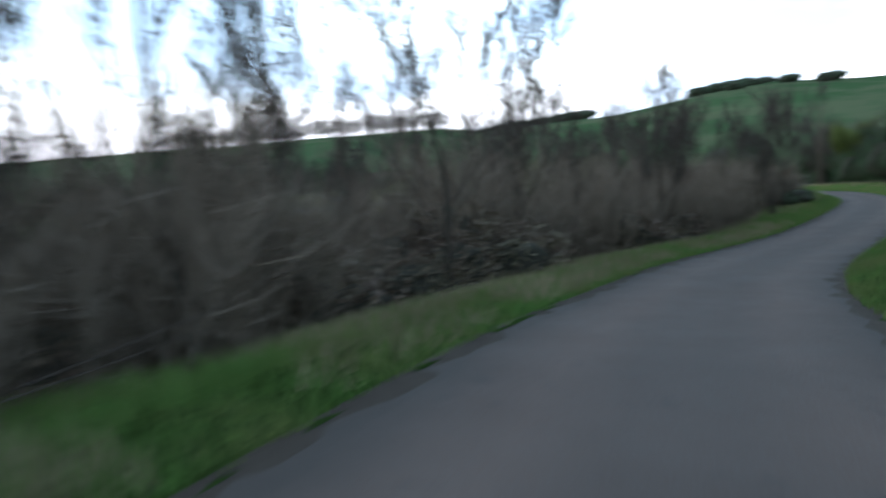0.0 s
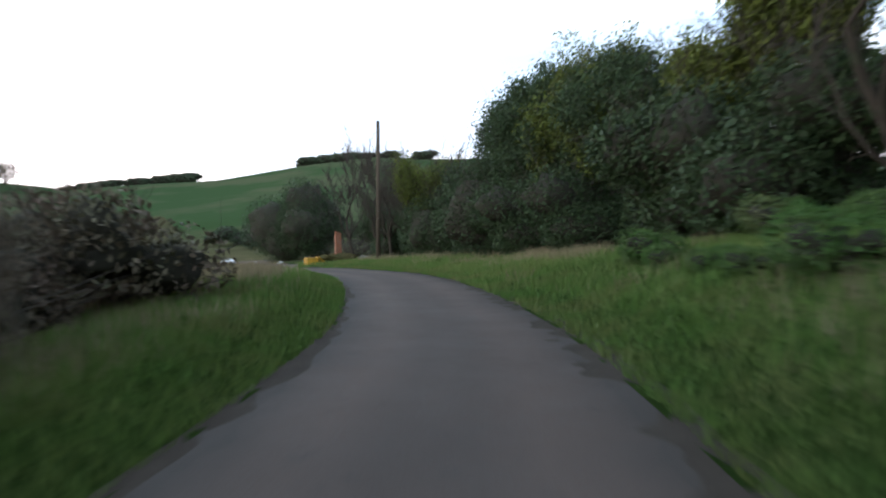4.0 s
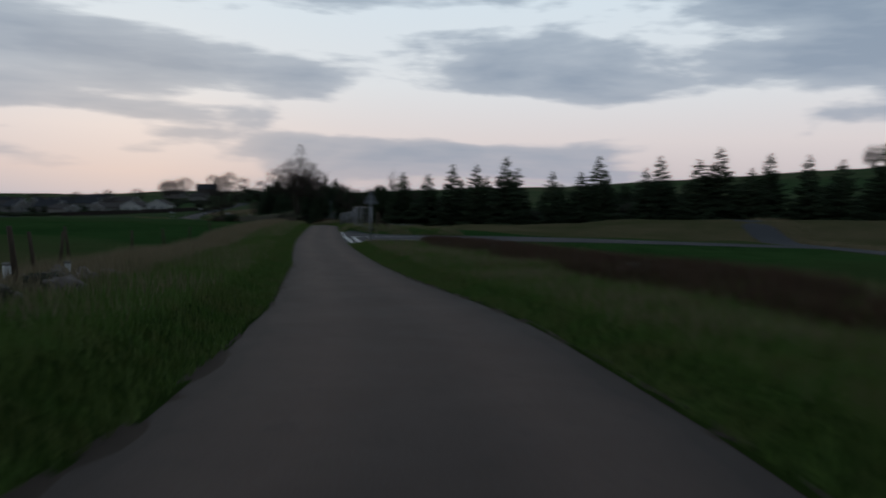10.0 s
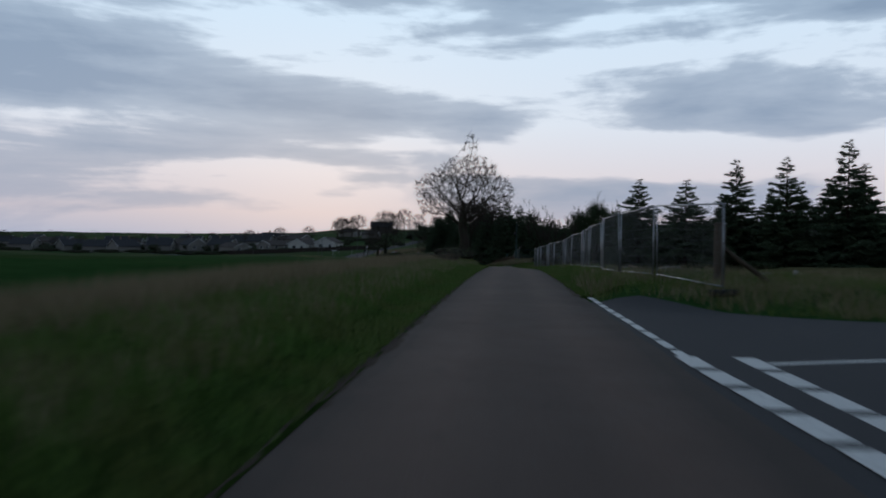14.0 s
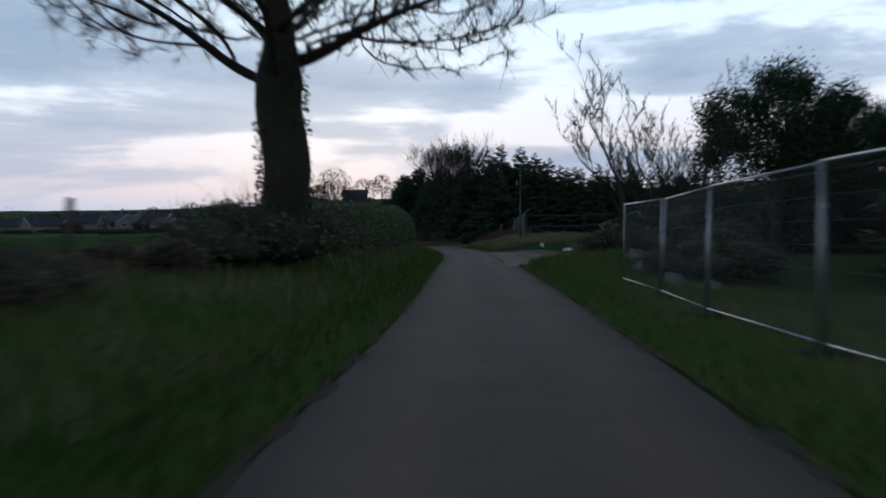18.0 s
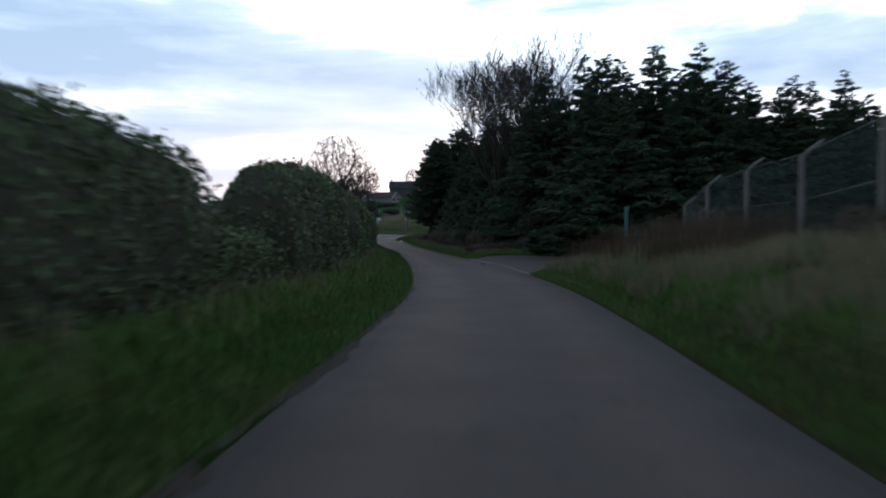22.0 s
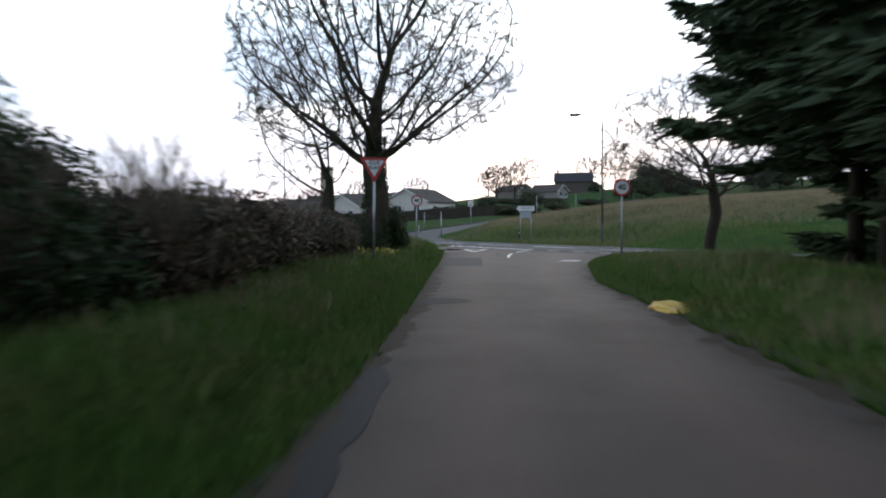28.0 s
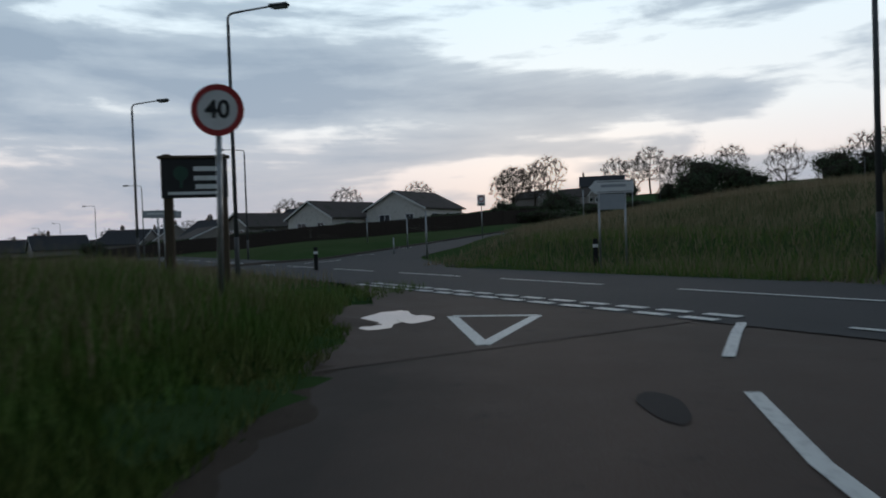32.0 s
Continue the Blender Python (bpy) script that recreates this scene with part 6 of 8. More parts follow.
small_sign(-24.1, 288.5, -1.3, 5, "small white road sign with a red ring")
for x, y, hgt in ((-23.2, 272.9, 2.6), (-29.5, 286.6, 2.4), (-35.2, 292, 2.2), (-17.8, 300, 2.6), (-14.5, 318, 2.4), (-28, 280, 1.1)):
    w = thing("marker_post", "plain grey post in the grass", "post", stand(x, y, 0, 0.0), "posts in the verge")
    part("shaft", tube([(0, 0, -0.2), (0, 0, hgt)], 0.05, 8), "galvanised", w)
    part("cap", tube([(0, 0, hgt), (0, 0, hgt + 0.03)], 0.056, 8), "dark_metal", w)
for x, y, yaw in ((-33.0, 263.2, 30), (-33.8, 264.6, 60)):
    g = gz(x, y)
    f = thing("finger_sign", "grey finger sign seen at an angle", "road sign", pose(x, y, g, 0, 0, yaw), "finger signs")
    part("post", post(3.0, 0.04), "galvanised", f)
    part("arm", box(1.5, 0.03, 0.34, (0.1, -0.05, 2.8), 0.01), "sign_grey", f)
    part("bar", box(1.1, 0.006, 0.08, (0.1, -0.068, 2.82), 0.002), "sign_white", f)

# telegraph pole
g = gz(-13.4, -55.8)
tp = thing("telegraph_pole", "weathered brown wooden telegraph pole", "pole", pose(-13.4, -55.8, g, 0.6, -0.6, 0))
part("shaft", tube([(0, 0, -0.5), (0, 0, 4), (0, 0, 8.4)], [0.15, 0.125, 0.10], 12), "post_wood", tp)
part("plate", box(0.10, 0.02, 0.14, (-0.05, -0.142, 1.9), 0.004), "galvanised", tp, "small metal plate")
for z in (2.6, 3.0):
    part("step_iron", tube([(-0.1, 0, z), (-0.3, 0, z), (-0.3, 0, z + 0.05)], 0.012, 6), "galvanised", tp)
part("cap", tube([(0, 0, 8.4), (0, 0, 8.46)], [0.12, 0.06], 10), "dark_metal", tp)

# broken brick gate pillar
g = gz(-2.0, -53.9)
pil = thing("brick_pillar", "crumbling red brick gate pillar with a jagged top", "pillar", pose(-2.0, -53.9, g + 0.5, 0, 2, 12))
part("core", box(0.40, 0.40, 1.6, (0, 0, 0.72), 0.01), "mortar", pil, "pale mortar core")
brick = bpy.data.meshes.new("brick")
bm = box(0.212, 0.10, 0.064, bevel=0.006)
bm.to_mesh(brick)
bm.free()
brick.materials.append(M["brick"])
for c in range(25):
    z = 0.02 + c * 0.075
    for side in range(4):
        for k in (-1, 1):
            if (c > 19 and (c * 7 + side * 3 + k) % 5 < c - 20) or (9 < c < 14 and side == 0 and k > 0):
                continue
            m = pose(0, 0, 0, 0, 0, 90 * side + (0 if c % 2 else 90)) @ pose(k * 0.112, -0.176, z, 0, 0, R.uniform(-2, 2))
            part("brick", brick, "brick", pil, m=m)

# toppled yellow grit bin
p = lane_xy(89.9, 6.4)
gb = thing("grit_bin", "broken yellow plastic grit bin lying on the verge", "grit bin", pose(p[0], p[1], gz(p[0], p[1]) + 0.02, 0, 0, -70))
part("body", box(0.85, 0.62, 0.52, (0, 0, 0.26), 0.06), "yellow_plastic", gb)
part("lid", box(0.82, 0.66, 0.07, (0, 0, 0), 0.025, pose(0, 0, 0, 0, 38, 0)), "yellow_plastic", gb, "open yellow lid", pose(0.74, 0, 0.30))
# the body is closed: a flat black plate paints the shade of its inside
part("hollow", box(0.7, 0.5, 0.02, (0, 0, 0.525), 0.004), "black_rubber", gb, "black plate in place of the shaded inside")
for y in (-0.2, 0.2):
    part("rib", box(0.04, 0.06, 0.46, (-0.435, y, 0.25), 0.012), "yellow_plastic", gb)


def lump(name, label, cat, x, y, size, mat, seed, group="", lift=0.0):
    """A crumpled, irregular piece of litter or stone."""
    bm = bmesh.new()
    bmesh.ops.create_icosphere(bm, subdivisions=3, radius=0.5)
    for v in bm.verts:
        k = 1 + 0.5 * noise.noise(v.co * 3.1 + Vector((seed, 0, 0))) + 0.25 * noise.noise(v.co * 8 + Vector((0, seed, 0)))
        v.co = Vector((v.co.x * k * size[0], v.co.y * k * size[1], max(-0.18, v.co.z * k) * size[2]))
    me = bpy.data.meshes.new(name)
    bm.to_mesh(me)
    bm.free()
    me.materials.append(M[mat])
    ob = new(name, me)
    ob.matrix_basis = pose(x, y, gz(x, y) + 0.15 * size[2] + lift, 0, 0, 47 * seed)
    return tagged(ob, label, cat, group)


lump("white_sheet", "crumpled white plastic sheet dumped on the tarmac", "litter", 25.2, -43.2, (2.0, 1.3, 0.75), "white_plastic", 1)
for k, (x, y) in enumerate(((20.2, -42.0), (24.5, -46.0), (16.0, -49.0), (8.2, -51.4), (6.6, -52.2), (1.2, -54.4), (-0.4, -54.9))):
    lump("plastic_scrap", "small white plastic scrap on the ground", "litter", x, y, (0.5, 0.3, 0.2), "white_plastic", 3 + k, "plastic scraps")
for k, (s, l) in enumerate(((90.5, 12.6), (91.5, 13.6), (89.3, 11.9), (92.6, 12.4))):
    p = lane_xy(s, l)
    lump("rubble_stone", "broken stone beside the pillar", "stone", p[0], p[1], (0.7, 0.6, 0.5), "rubble", 20 + k, "rubble stones")
lump("earth_mound", "low grassy earth mound round the foot of the brick pillar", "mound", -2.0, -53.9, (3.4, 2.6, 1.15), "rough_grass", 51)
for k, (dx, dy) in enumerate(((0.75, 0.5), (-0.8, 0.35), (0.3, -0.8), (1.1, -0.2))):
    lump("rubble_stone", "broken stone on the earth mound", "stone", -2.0 + dx, -53.9 + dy, (0.42, 0.34, 0.3), "rubble", 60 + k, "rubble stones", lift=0.34)
lump("white_bag", "white plastic bag on the grass bank", "litter", 15.2, 123.3, (0.3, 0.26, 0.42), "white_plastic", 31)
lump("white_board", "flat white sheet dumped on the grass", "litter", 16.9, 122.3, (1.5, 0.6, 0.35), "white_plastic", 32)
lump("yellow_sack", "torn yellow plastic sack at the road edge", "litter", -1.72, 214.55, (1.1, 0.6, 0.26), "yellow_sack", 33, lift=-0.07)
lump("white_can", "small white litter in the verge", "litter", *lane_xy(320, -2.4), (0.3, 0.2, 0.2), "white_plastic", 34)

for k, (s, l) in enumerate(((231.0, 5.0), (232.2, 5.5), (233.4, 4.9), (234.0, 5.8), (235.2, 5.2), (236.4, 5.7), (232.8, 6.2), (230.2, 5.8))):
    p = lane_xy(s, l)
    lump("rubble_stone", "pale rubble stone on the mound by the lane", "stone", p[0], p[1], (0.75 - 0.05 * (k % 4), 0.6, 0.42 + 0.05 * (k % 3)), "rubble", 110 + k, "rubble stones")
for x, y, yaw in ((-7.2, -19.8, 12), (-7.8, -21.6, 40), (-9.4, -17.2, 75)):
    b = thing("marker_stub", "short pale concrete marker stub in the field edge", "marker post", stand(x, y, yaw, 0.0), "marker stubs")
    part("shaft", box(0.13, 0.13, 0.6, (0, 0, 0.15), 0.02), "white_trim", b)
    part("cap", box(0.15, 0.15, 0.05, (0, 0, 0.47), 0.02), "rubble", b)

# temporary mesh fence panels along the lane
fence = thing("temporary_fence", "galvanised temporary mesh fence panel in a heavy foot", "fence", None, "temporary fence panels")
part("frame", merge(tube([(0, 0, 0.12), (0, 0, 2.06)], 0.021, 8), tube([(3.42, 0, 0.12), (3.42, 0, 2.06)], 0.021, 8), tube([(0, 0, 2.04), (3.42, 0, 2.04)], 0.019, 8), tube([(0, 0, 0.2), (3.42, 0, 0.2)], 0.019, 8)), "galvanised", fence, "tubular steel frame")
wires = [tube([(x, 0, 0.2), (x, 0, 2.04)], 0.0028, 3, False) for x in np.arange(0.09, 3.4, 0.09)] + [tube([(0, 0.004, z), (3.42, 0.004, z)], 0.0028, 3, False) for z in np.arange(0.45, 2.0, 0.25)]
stuff(part("infill", merge(*wires), "sign_back", fence, "fine wire infill"))
part("foot", box(0.24, 0.66, 0.13, (-0.04, 0, 0.065), 0.03), "black_rubber", fence, "heavy dark foot")
part("clip", box(0.09, 0.05, 0.05, (-0.03, 0, 1.6), 0.01), "galvanised", fence)
LINE_FENCE = [(169.8, 4.9), (173.4, 3.8), (180.0, 3.6), (190.0, 3.95), (200.0, 3.95), (207.0, 3.8), (217.0, 3.45), (226.0, 3.3), (233.0, 3.8)]
ss, ll = np.array(LINE_FENCE).T
s, k = 169.8, 0
placed = []
while s < 230:
    a = lane_xy(s, np.interp(s, ss, ll) + (0.25 if k % 3 == 1 else 0.0))
    b = lane_xy(s + 3.45, np.interp(s + 3.45, ss, ll) + (0.25 if k % 3 == 0 else 0.0))
    za, zb = gz(*a), gz(*b)
    yaw = math.degrees(math.atan2(b[1] - a[1], b[0] - a[0]))
    tilt = math.degrees(math.atan2(zb - za, 3.45))
    m = pose(a[0], a[1], za, 0, -tilt, yaw) @ pose(0, 0, 0, R.uniform(-2.5, 2.5), 0, 0)
    if k == 0:
        fence.matrix_basis = m
    else:
        copy_thing(fence, m)
    s, k = s + 3.55, k + 1
for x, y, rx, ry, rz in ((18.6, 119.6, -20, 7, -6), (19.9, 121.1, -34, -16, 22)):
    panel = copy_thing(fence, pose(x, y, gz(x, y) + 0.05, rx, ry, rz))
    panel["label"] = "mesh fence panel leaning askew on the grass bank"
# blue-green metal gate post by the driveway, with a pale rail
tp = thing("gate_post", "tall blue-green painted metal gate post", "post", at_lane(300.5, 9.7, 0))
part("shaft", box(0.16, 0.16, 2.75, (0, 0, 1.3), 0.015), "teal_paint", tp)
part("cap", box(0.19, 0.19, 0.04, (0, 0, 2.69), 0.01), "teal_paint", tp)
part("rail", tube([(0.06, 0, 1.25), (1.9, -0.3, 1.2)], 0.022, 8), "galvanised", tp, "pale metal rail")
# heavy gate post with a brace, rails and rubble behind the fence
gp = thing("gate_post", "thick weathered wooden gate post with a slanting brace", "post", at_lane(172.6, 5.6, 0))
part("shaft", box(0.24, 0.24, 1.75, (0, 0, 0.75), 0.02), "post_wood", gp)
part("brace", tube([(0.1, 0, 0.95), (1.4, 0.1, 0.0)], 0.06, 8), "post_wood", gp)
for k in range(26):
    p = lane_xy(R.uniform(178, 224), R.uniform(6.5, 11))
    lump("rubble_stone", "pale rubble stone behind the fence", "stone", p[0], p[1], (R.uniform(0.3, 0.9), R.uniform(0.3, 0.7), R.uniform(0.2, 0.5)), "rubble", 40 + k, "rubble stones")
for s, l, yaw in ((182, 7.0, 75), (197, 7.5, 88), (205, 6.4, 80), (212, 6.0, 95)):
    p = thing("loose_rail", "pale wooden rail lying on the grass", "rail", at_lane(s, l, yaw, 0.16), "loose rails")
    part("rail", box(3.4, 0.10, 0.05, (0, 0, 0.0), 0.008), "pale_wood", p)
    part("sleeper", box(0.2, 0.24, 0.16, (1.1, 0, -0.10), 0.01), "post_wood", p)
    part("sleeper", box(0.2, 0.24, 0.16, (-1.1, 0, -0.10), 0.01), "post_wood", p)

# mast with a camera box, and the cranked-post fence behind the apron
g = gz(14.6, 129.0)
mast = thing("mast", "slim dark steel mast with a square box", "mast", pose(14.4, 129.0, g))
part("shaft", tube([(0, 0, -0.3), (0, 0, 2.6), (0, 0, 2.62), (0, 0, 4.3 - g)], [0.075, 0.07, 0.045, 0.035], 10), "green_steel", mast)
part("box", box(0.3, 0.26, 0.34, (-0.18, 0, 2.55 - g), 0.02, pose(0, 0, 0, 0, 12, 20)), "dark_metal", mast, "dark square box")
part("bracket", tube([(0, 0, 2.45 - g), (-0.2, 0, 2.5 - g)], 0.02, 6), "dark_metal", mast)


def cranked(x, y, yaw):
    p = thing("fence_post", "concrete fence post with a cranked top", "fence post", stand(x, y, yaw, 0.0), "cranked fence posts")
    part("shaft", box(0.10, 0.10, 2.3, (0, 0, 0.9), 0.012), "old_stone", p)
    part("crank", tube([(0, 0, 2.02), (0.16, -0.02, 2.2), (0.42, -0.02, 2.4)], [0.05, 0.045, 0.035], 6), "old_stone", p)
    return p


posts = [lane_xy(s, np.interp(s, [269, 276, 290, 300], [5.4, 6.3, 8.2, 14.0])) for s in (269, 272.6, 276.2, 279.8, 283.4, 287, 290.6, 294, 297.5)]
for k, (a, b) in enumerate(zip(posts, posts[1:] + [posts[-1] + np.array([2.0, 3.0])])):
    yaw = math.degrees(math.atan2(b[1] - a[1], b[0] - a[0]))
    if k:
        cranked(a[0], a[1], yaw - 90)
    ln = float(np.hypot(*(b - a)))
    za, zb = gz(*a), gz(*b)
    f = thing("mesh_bay", "dark green chain-link fence bay", "fence", pose(a[0], a[1], za, 0, -math.degrees(math.atan2(zb - za, ln)), yaw), "chain-link bays")
    wires = [tube([(x, 0, 0.05), (x, 0, 2.1)], 0.004, 3, False) for x in np.arange(0.1, ln, 0.12)]
    stuff(part("infill", merge(*wires), "green_steel", f, "green wire mesh"))
    for z in (0.1, 1.1, 2.1):
        part("line_wire", tube([(0, 0, z), (ln, 0, z)], 0.007, 4, False), "green_steel", f)
# long green rail fence in front of the wood
for k in range(6):
    a, b = np.array([15.0 + 4.4 * k, 129.5 - 1.0 * k]), np.array([19.4 + 4.4 * k, 128.5 - 1.0 * k])
    f = thing("rail_bay", "green steel rail fence bay before the wood", "fence", pose(a[0], a[1], gz(*a), 0, 0, math.degrees(math.atan2(b[1] - a[1], b[0] - a[0]))), "rail fence bays")
    part("upright", box(0.08, 0.08, 2.1, (0, 0, 0.95), 0.01), "green_steel", f)
    for z in (1.0, 1.85):
        part("rail", tube([(0, 0, z), (4.5, 0, z)], 0.03, 6), "green_steel", f)

# kerb, drain and the low wall at the driveway
kerb = bpy.data.meshes.new("kerb_stone")
bm = box(0.125, 0.9, 0.20, (0, 0, -0.07), 0.012)
bm.to_mesh(kerb)
bm.free()
kerb.materials.append(M["old_stone"])
kl = thing("kerb", "line of pale concrete kerb stones along the driveway", "kerb", kind="structure")
for s in np.arange(289.5, 306, 0.91):
    p = lane_xy(s, edge_r(s) + 0.02)
    part("kerb_stone", kerb, "old_stone", kl, m=pose(p[0], p[1], float(np.interp(s, LS, LINE[:, 2])) + (0.0 if s > 289 else 0.04), 0, 0, lane_yaw(s)))
for s in np.arange(281.4, 289.5, 0.91):
    p = lane_xy(s, edge_r(s) + 0.34)
    part("kerb_stone", kerb, "old_stone", kl, m=pose(p[0], p[1], gz(*p) - 0.03, 0, 0, lane_yaw(s)))
dr = thing("drain_cover", "square dark iron drain cover in the road", "drain cover", pose(*lane_xy(299.3, 2.05), float(np.interp(299.3, LS, LINE[:, 2])) + 0.006, 0, 0, lane_yaw(299.3)))
part("frame", merge(box(0.56, 0.05, 0.02, (0, 0.255, 0)), box(0.56, 0.05, 0.02, (0, -0.255, 0)), box(0.05, 0.46, 0.02, (0.255, 0, 0)), box(0.05, 0.46, 0.02, (-0.255, 0, 0))), "dark_metal", dr)
for x in np.linspace(-0.19, 0.19, 7):
    part("slat", box(0.032, 0.46, 0.016, (x, 0, -0.002), 0.003), "dark_metal", dr)
wall = thing("low_wall", "low rubble wall with turf on top beside the driveway", "wall")
stone = []
for k in range(3):
    bm = box(0.42, 0.26, 0.17, bevel=0.03)
    for v in bm.verts:
        v.co += Vector((R.uniform(-1, 1), R.uniform(-1, 1), R.uniform(-1, 1))) * 0.022
    me = bpy.data.meshes.new("stone")
    bm.to_mesh(me)
    bm.free()
    me.materials.append(M["dark_stone"])
    stone.append(me)
wa, wb = np.array([8.0, 170.4]), np.array([17.5, 167.6])
wd = (wb - wa) / np.hypot(*(wb - wa))
wyaw = math.degrees(math.atan2(wd[1], wd[0]))
for c in range(3):
    for k in range(23):
        q = wa + wd * (0.43 * k + (0.2 if c % 2 else 0.0))
        part("stone", stone[(k + c) % 3], "dark_stone", wall, m=pose(q[0], q[1], gz(*q) - 0.02 + 0.17 * c, R.uniform(-3, 3), R.uniform(-3, 3), wyaw + R.uniform(-3, 3)))
g = rng(61)
u, v = g.uniform(-0.1, 10.0, 5200), g.uniform(0, 1, 5200)
q = wa + wd * u[:, None] + np.array([wd[1], -wd[0]]) * (0.24 * g.uniform(-1, 1, 5200) * (v > 0.75) + 0.2 * (v <= 0.75))[:, None]
z = heights(q[:, 0], q[:, 1]) + np.where(v > 0.75, 0.50 + g.normal(size=5200) * 0.05, 0.52 * (v / 0.75) ** 0.4)
keep = (v > 0.6) | (lattice(u, v, 0.9, 4) > 0.45)
stuff(part("creeper", leaf_mesh("creeper", np.c_[q, z][keep], 0.05, "bramble_leaf", 62), "bramble_leaf", wall, "dry creeper and moss over the stones"))

# field posts and stones along the left verge
for k, (s, l) in enumerate(((117, -6.4), (123.3, -8.0), (128, -8.8), (132, -9.6), (137.9, -8.6), (144, -8.2), (150, -7.8), (158, -7.6), (217, -5.6), (220.5, -5.2))):
    f = thing("field_post", "leaning weathered wooden field post", "post", at_lane(s, l, 20 * k) @ pose(0, 0, 0, R.uniform(-7, 7), R.uniform(-7, 7), 0), "field posts")
    part("shaft", tube([(0, 0, -0.2), (0.01, 0, 0.6), (0, 0.01, 1.15)], [0.055, 0.052, 0.045], 7), "post_wood", f)
    part("staple", box(0.02, 0.012, 0.012, (0.052, 0, 0.9)), "dark_metal", f)
for k in range(22):
    p = lane_xy(R.uniform(110, 122), R.uniform(-6.6, -5.4))
    lump("wall_stone", "mossy stone of a fallen field wall", "stone", p[0], p[1], (R.uniform(0.4, 0.8), R.uniform(0.3, 0.6), R.uniform(0.3, 0.5)), "old_stone", 70 + k, "fallen wall stones")


# ---------------------------------------------------------------- houses
def house(label, m, w, d, eave, ridge, wall="harling", roof="roof_tile", group="", chimneys=(), gable_window=True):
    """A gabled house, w across the gable (x) and d deep (y); the gable faces -y."""
    ob = thing("house", label, "house", m, group)
    body = slab_of([(-w / 2, -0.4), (w / 2, -0.4), (w / 2, eave), (0, ridge), (-w / 2, eave)], d)
    part("wall", body, wall, ob)
    k = (ridge - eave) / (w / 2)
    o = 0.45
    bm = slab_of([(-w / 2 - o, eave - k * o + 0.02), (-w / 2 - o, eave - k * o + 0.20), (0, ridge + 0.20), (w / 2 + o, eave - k * o + 0.20), (w / 2 + o, eave - k * o + 0.02), (0, ridge + 0.02)], d + 0.8)
    rf = part("roof", bm, roof, ob)
    for y in (-d / 2 - 0.42, d / 2 + 0.42):
        part("barge_board", slab_of([(-w / 2 - o, eave - k * o - 0.04), (-w / 2 - o, eave - k * o + 0.16), (0, ridge + 0.16), (w / 2 + o, eave - k * o + 0.16), (w / 2 + o, eave - k * o - 0.04), (0, ridge - 0.06)], 0.05), "white_trim", rf, "white barge board", pose(0, y, 0))
    for y, h in chimneys:
        st = part("chimney", box(0.9, 0.6, 1.7, (0, y, ridge + 0.5 * h), 0.02), "old_stone", rf)
        for x in (-0.22, 0.22):
            part("pot", tube([(x, y, ridge + 0.5 * h + 0.85), (x, y, ridge + 0.5 * h + 1.2)], [0.13, 0.10], 8), "brick", st)

    def window(x, y, z, ww, wh, yaw):
        mm = pose(x, y, z, 0, 0, yaw)
        win = part("window", box(ww + 0.16, 0.09, wh + 0.16, (0, 0, 0), 0.01), "white_trim", ob, "white window frame", mm)
        for u in (-0.25, 0.25):
            part("pane", box(ww * 0.46, 0.02, wh, (u * ww, -0.045, 0)), "window_glass", win)
        part("sill", box(ww + 0.3, 0.16, 0.06, (0, -0.06, -wh / 2 - 0.1), 0.01), "white_trim", win)

    if gable_window:
        window(-w * 0.18, -d / 2 - 0.02, 1.35, 1.7, 1.15, 0)
        window(w * 0.25, -d / 2 - 0.02, 1.35, 1.2, 1.15, 0)
    for y in (-d * 0.25, d * 0.2):
        window(w / 2 + 0.02, y, 1.35, 1.5, 1.15, 90)
    door = part("door", box(0.98, 0.08, 2.05, (0, 0, 1.02), 0.01), "dark_metal", ob, "dark front door", pose(w / 2 + 0.03, d * 0.38, 0, 0, 0, 90))
    part("handle", tube([(0.36, -0.04, 1.0), (0.36, -0.09, 1.0), (0.28, -0.09, 1.0)], 0.012, 6), "galvanised", door)
    return ob


def site(x, y, yaw=0.0, lift=0.0):
    return pose(x, y, gz(x, y) + lift, 0, 0, yaw)


bung = house("pale harled bungalow with a brown tiled gable roof", site(-44.6, 330, -13, 0.3), 9.4, 10.0, 2.7, 5.0, group="bungalows")
bung2 = house("pale harled bungalow behind a dark hedge", site(-55.0, 328, -20, 0.2), 8.8, 12.0, 2.6, 4.8, group="bungalows")
house("grey bungalow with a low brown roof", site(-69.5, 334, -30, 0.1), 8.5, 13.0, 2.4, 4.4, "render_grey", group="bungalows")
house("low bungalow beside the main road", site(-90, 345, 50, 0.1), 8.5, 12.0, 2.4, 4.3, "render_grey", group="bungalows")
house("large old stone house with two chimney stacks", site(-31, 462, 95, 0.2), 8.0, 13.0, 3.9, 6.9, "dark_stone", "slate", chimneys=((-5.6, 0.7), (5.6, 0.7)))
house("brown-roofed bungalow further up the hill road", site(-48, 440, 60, 0.2), 9.0, 10.0, 2.4, 4.4, "render_grey", group="bungalows", chimneys=((2.0, 0.4),))
house("small grey house up the hill road", site(-33, 415, 70, 0.2), 7.0, 9.0, 2.2, 4.2, "render_grey", group="bungalows")
far = house("distant rendered house with a dark slate roof", site(-100, 362, 70, 0.5), 9.0, 12.0, 2.6, 5.8, "render_grey", roof="slate", group="distant houses", chimneys=((2.0, 0.4),))
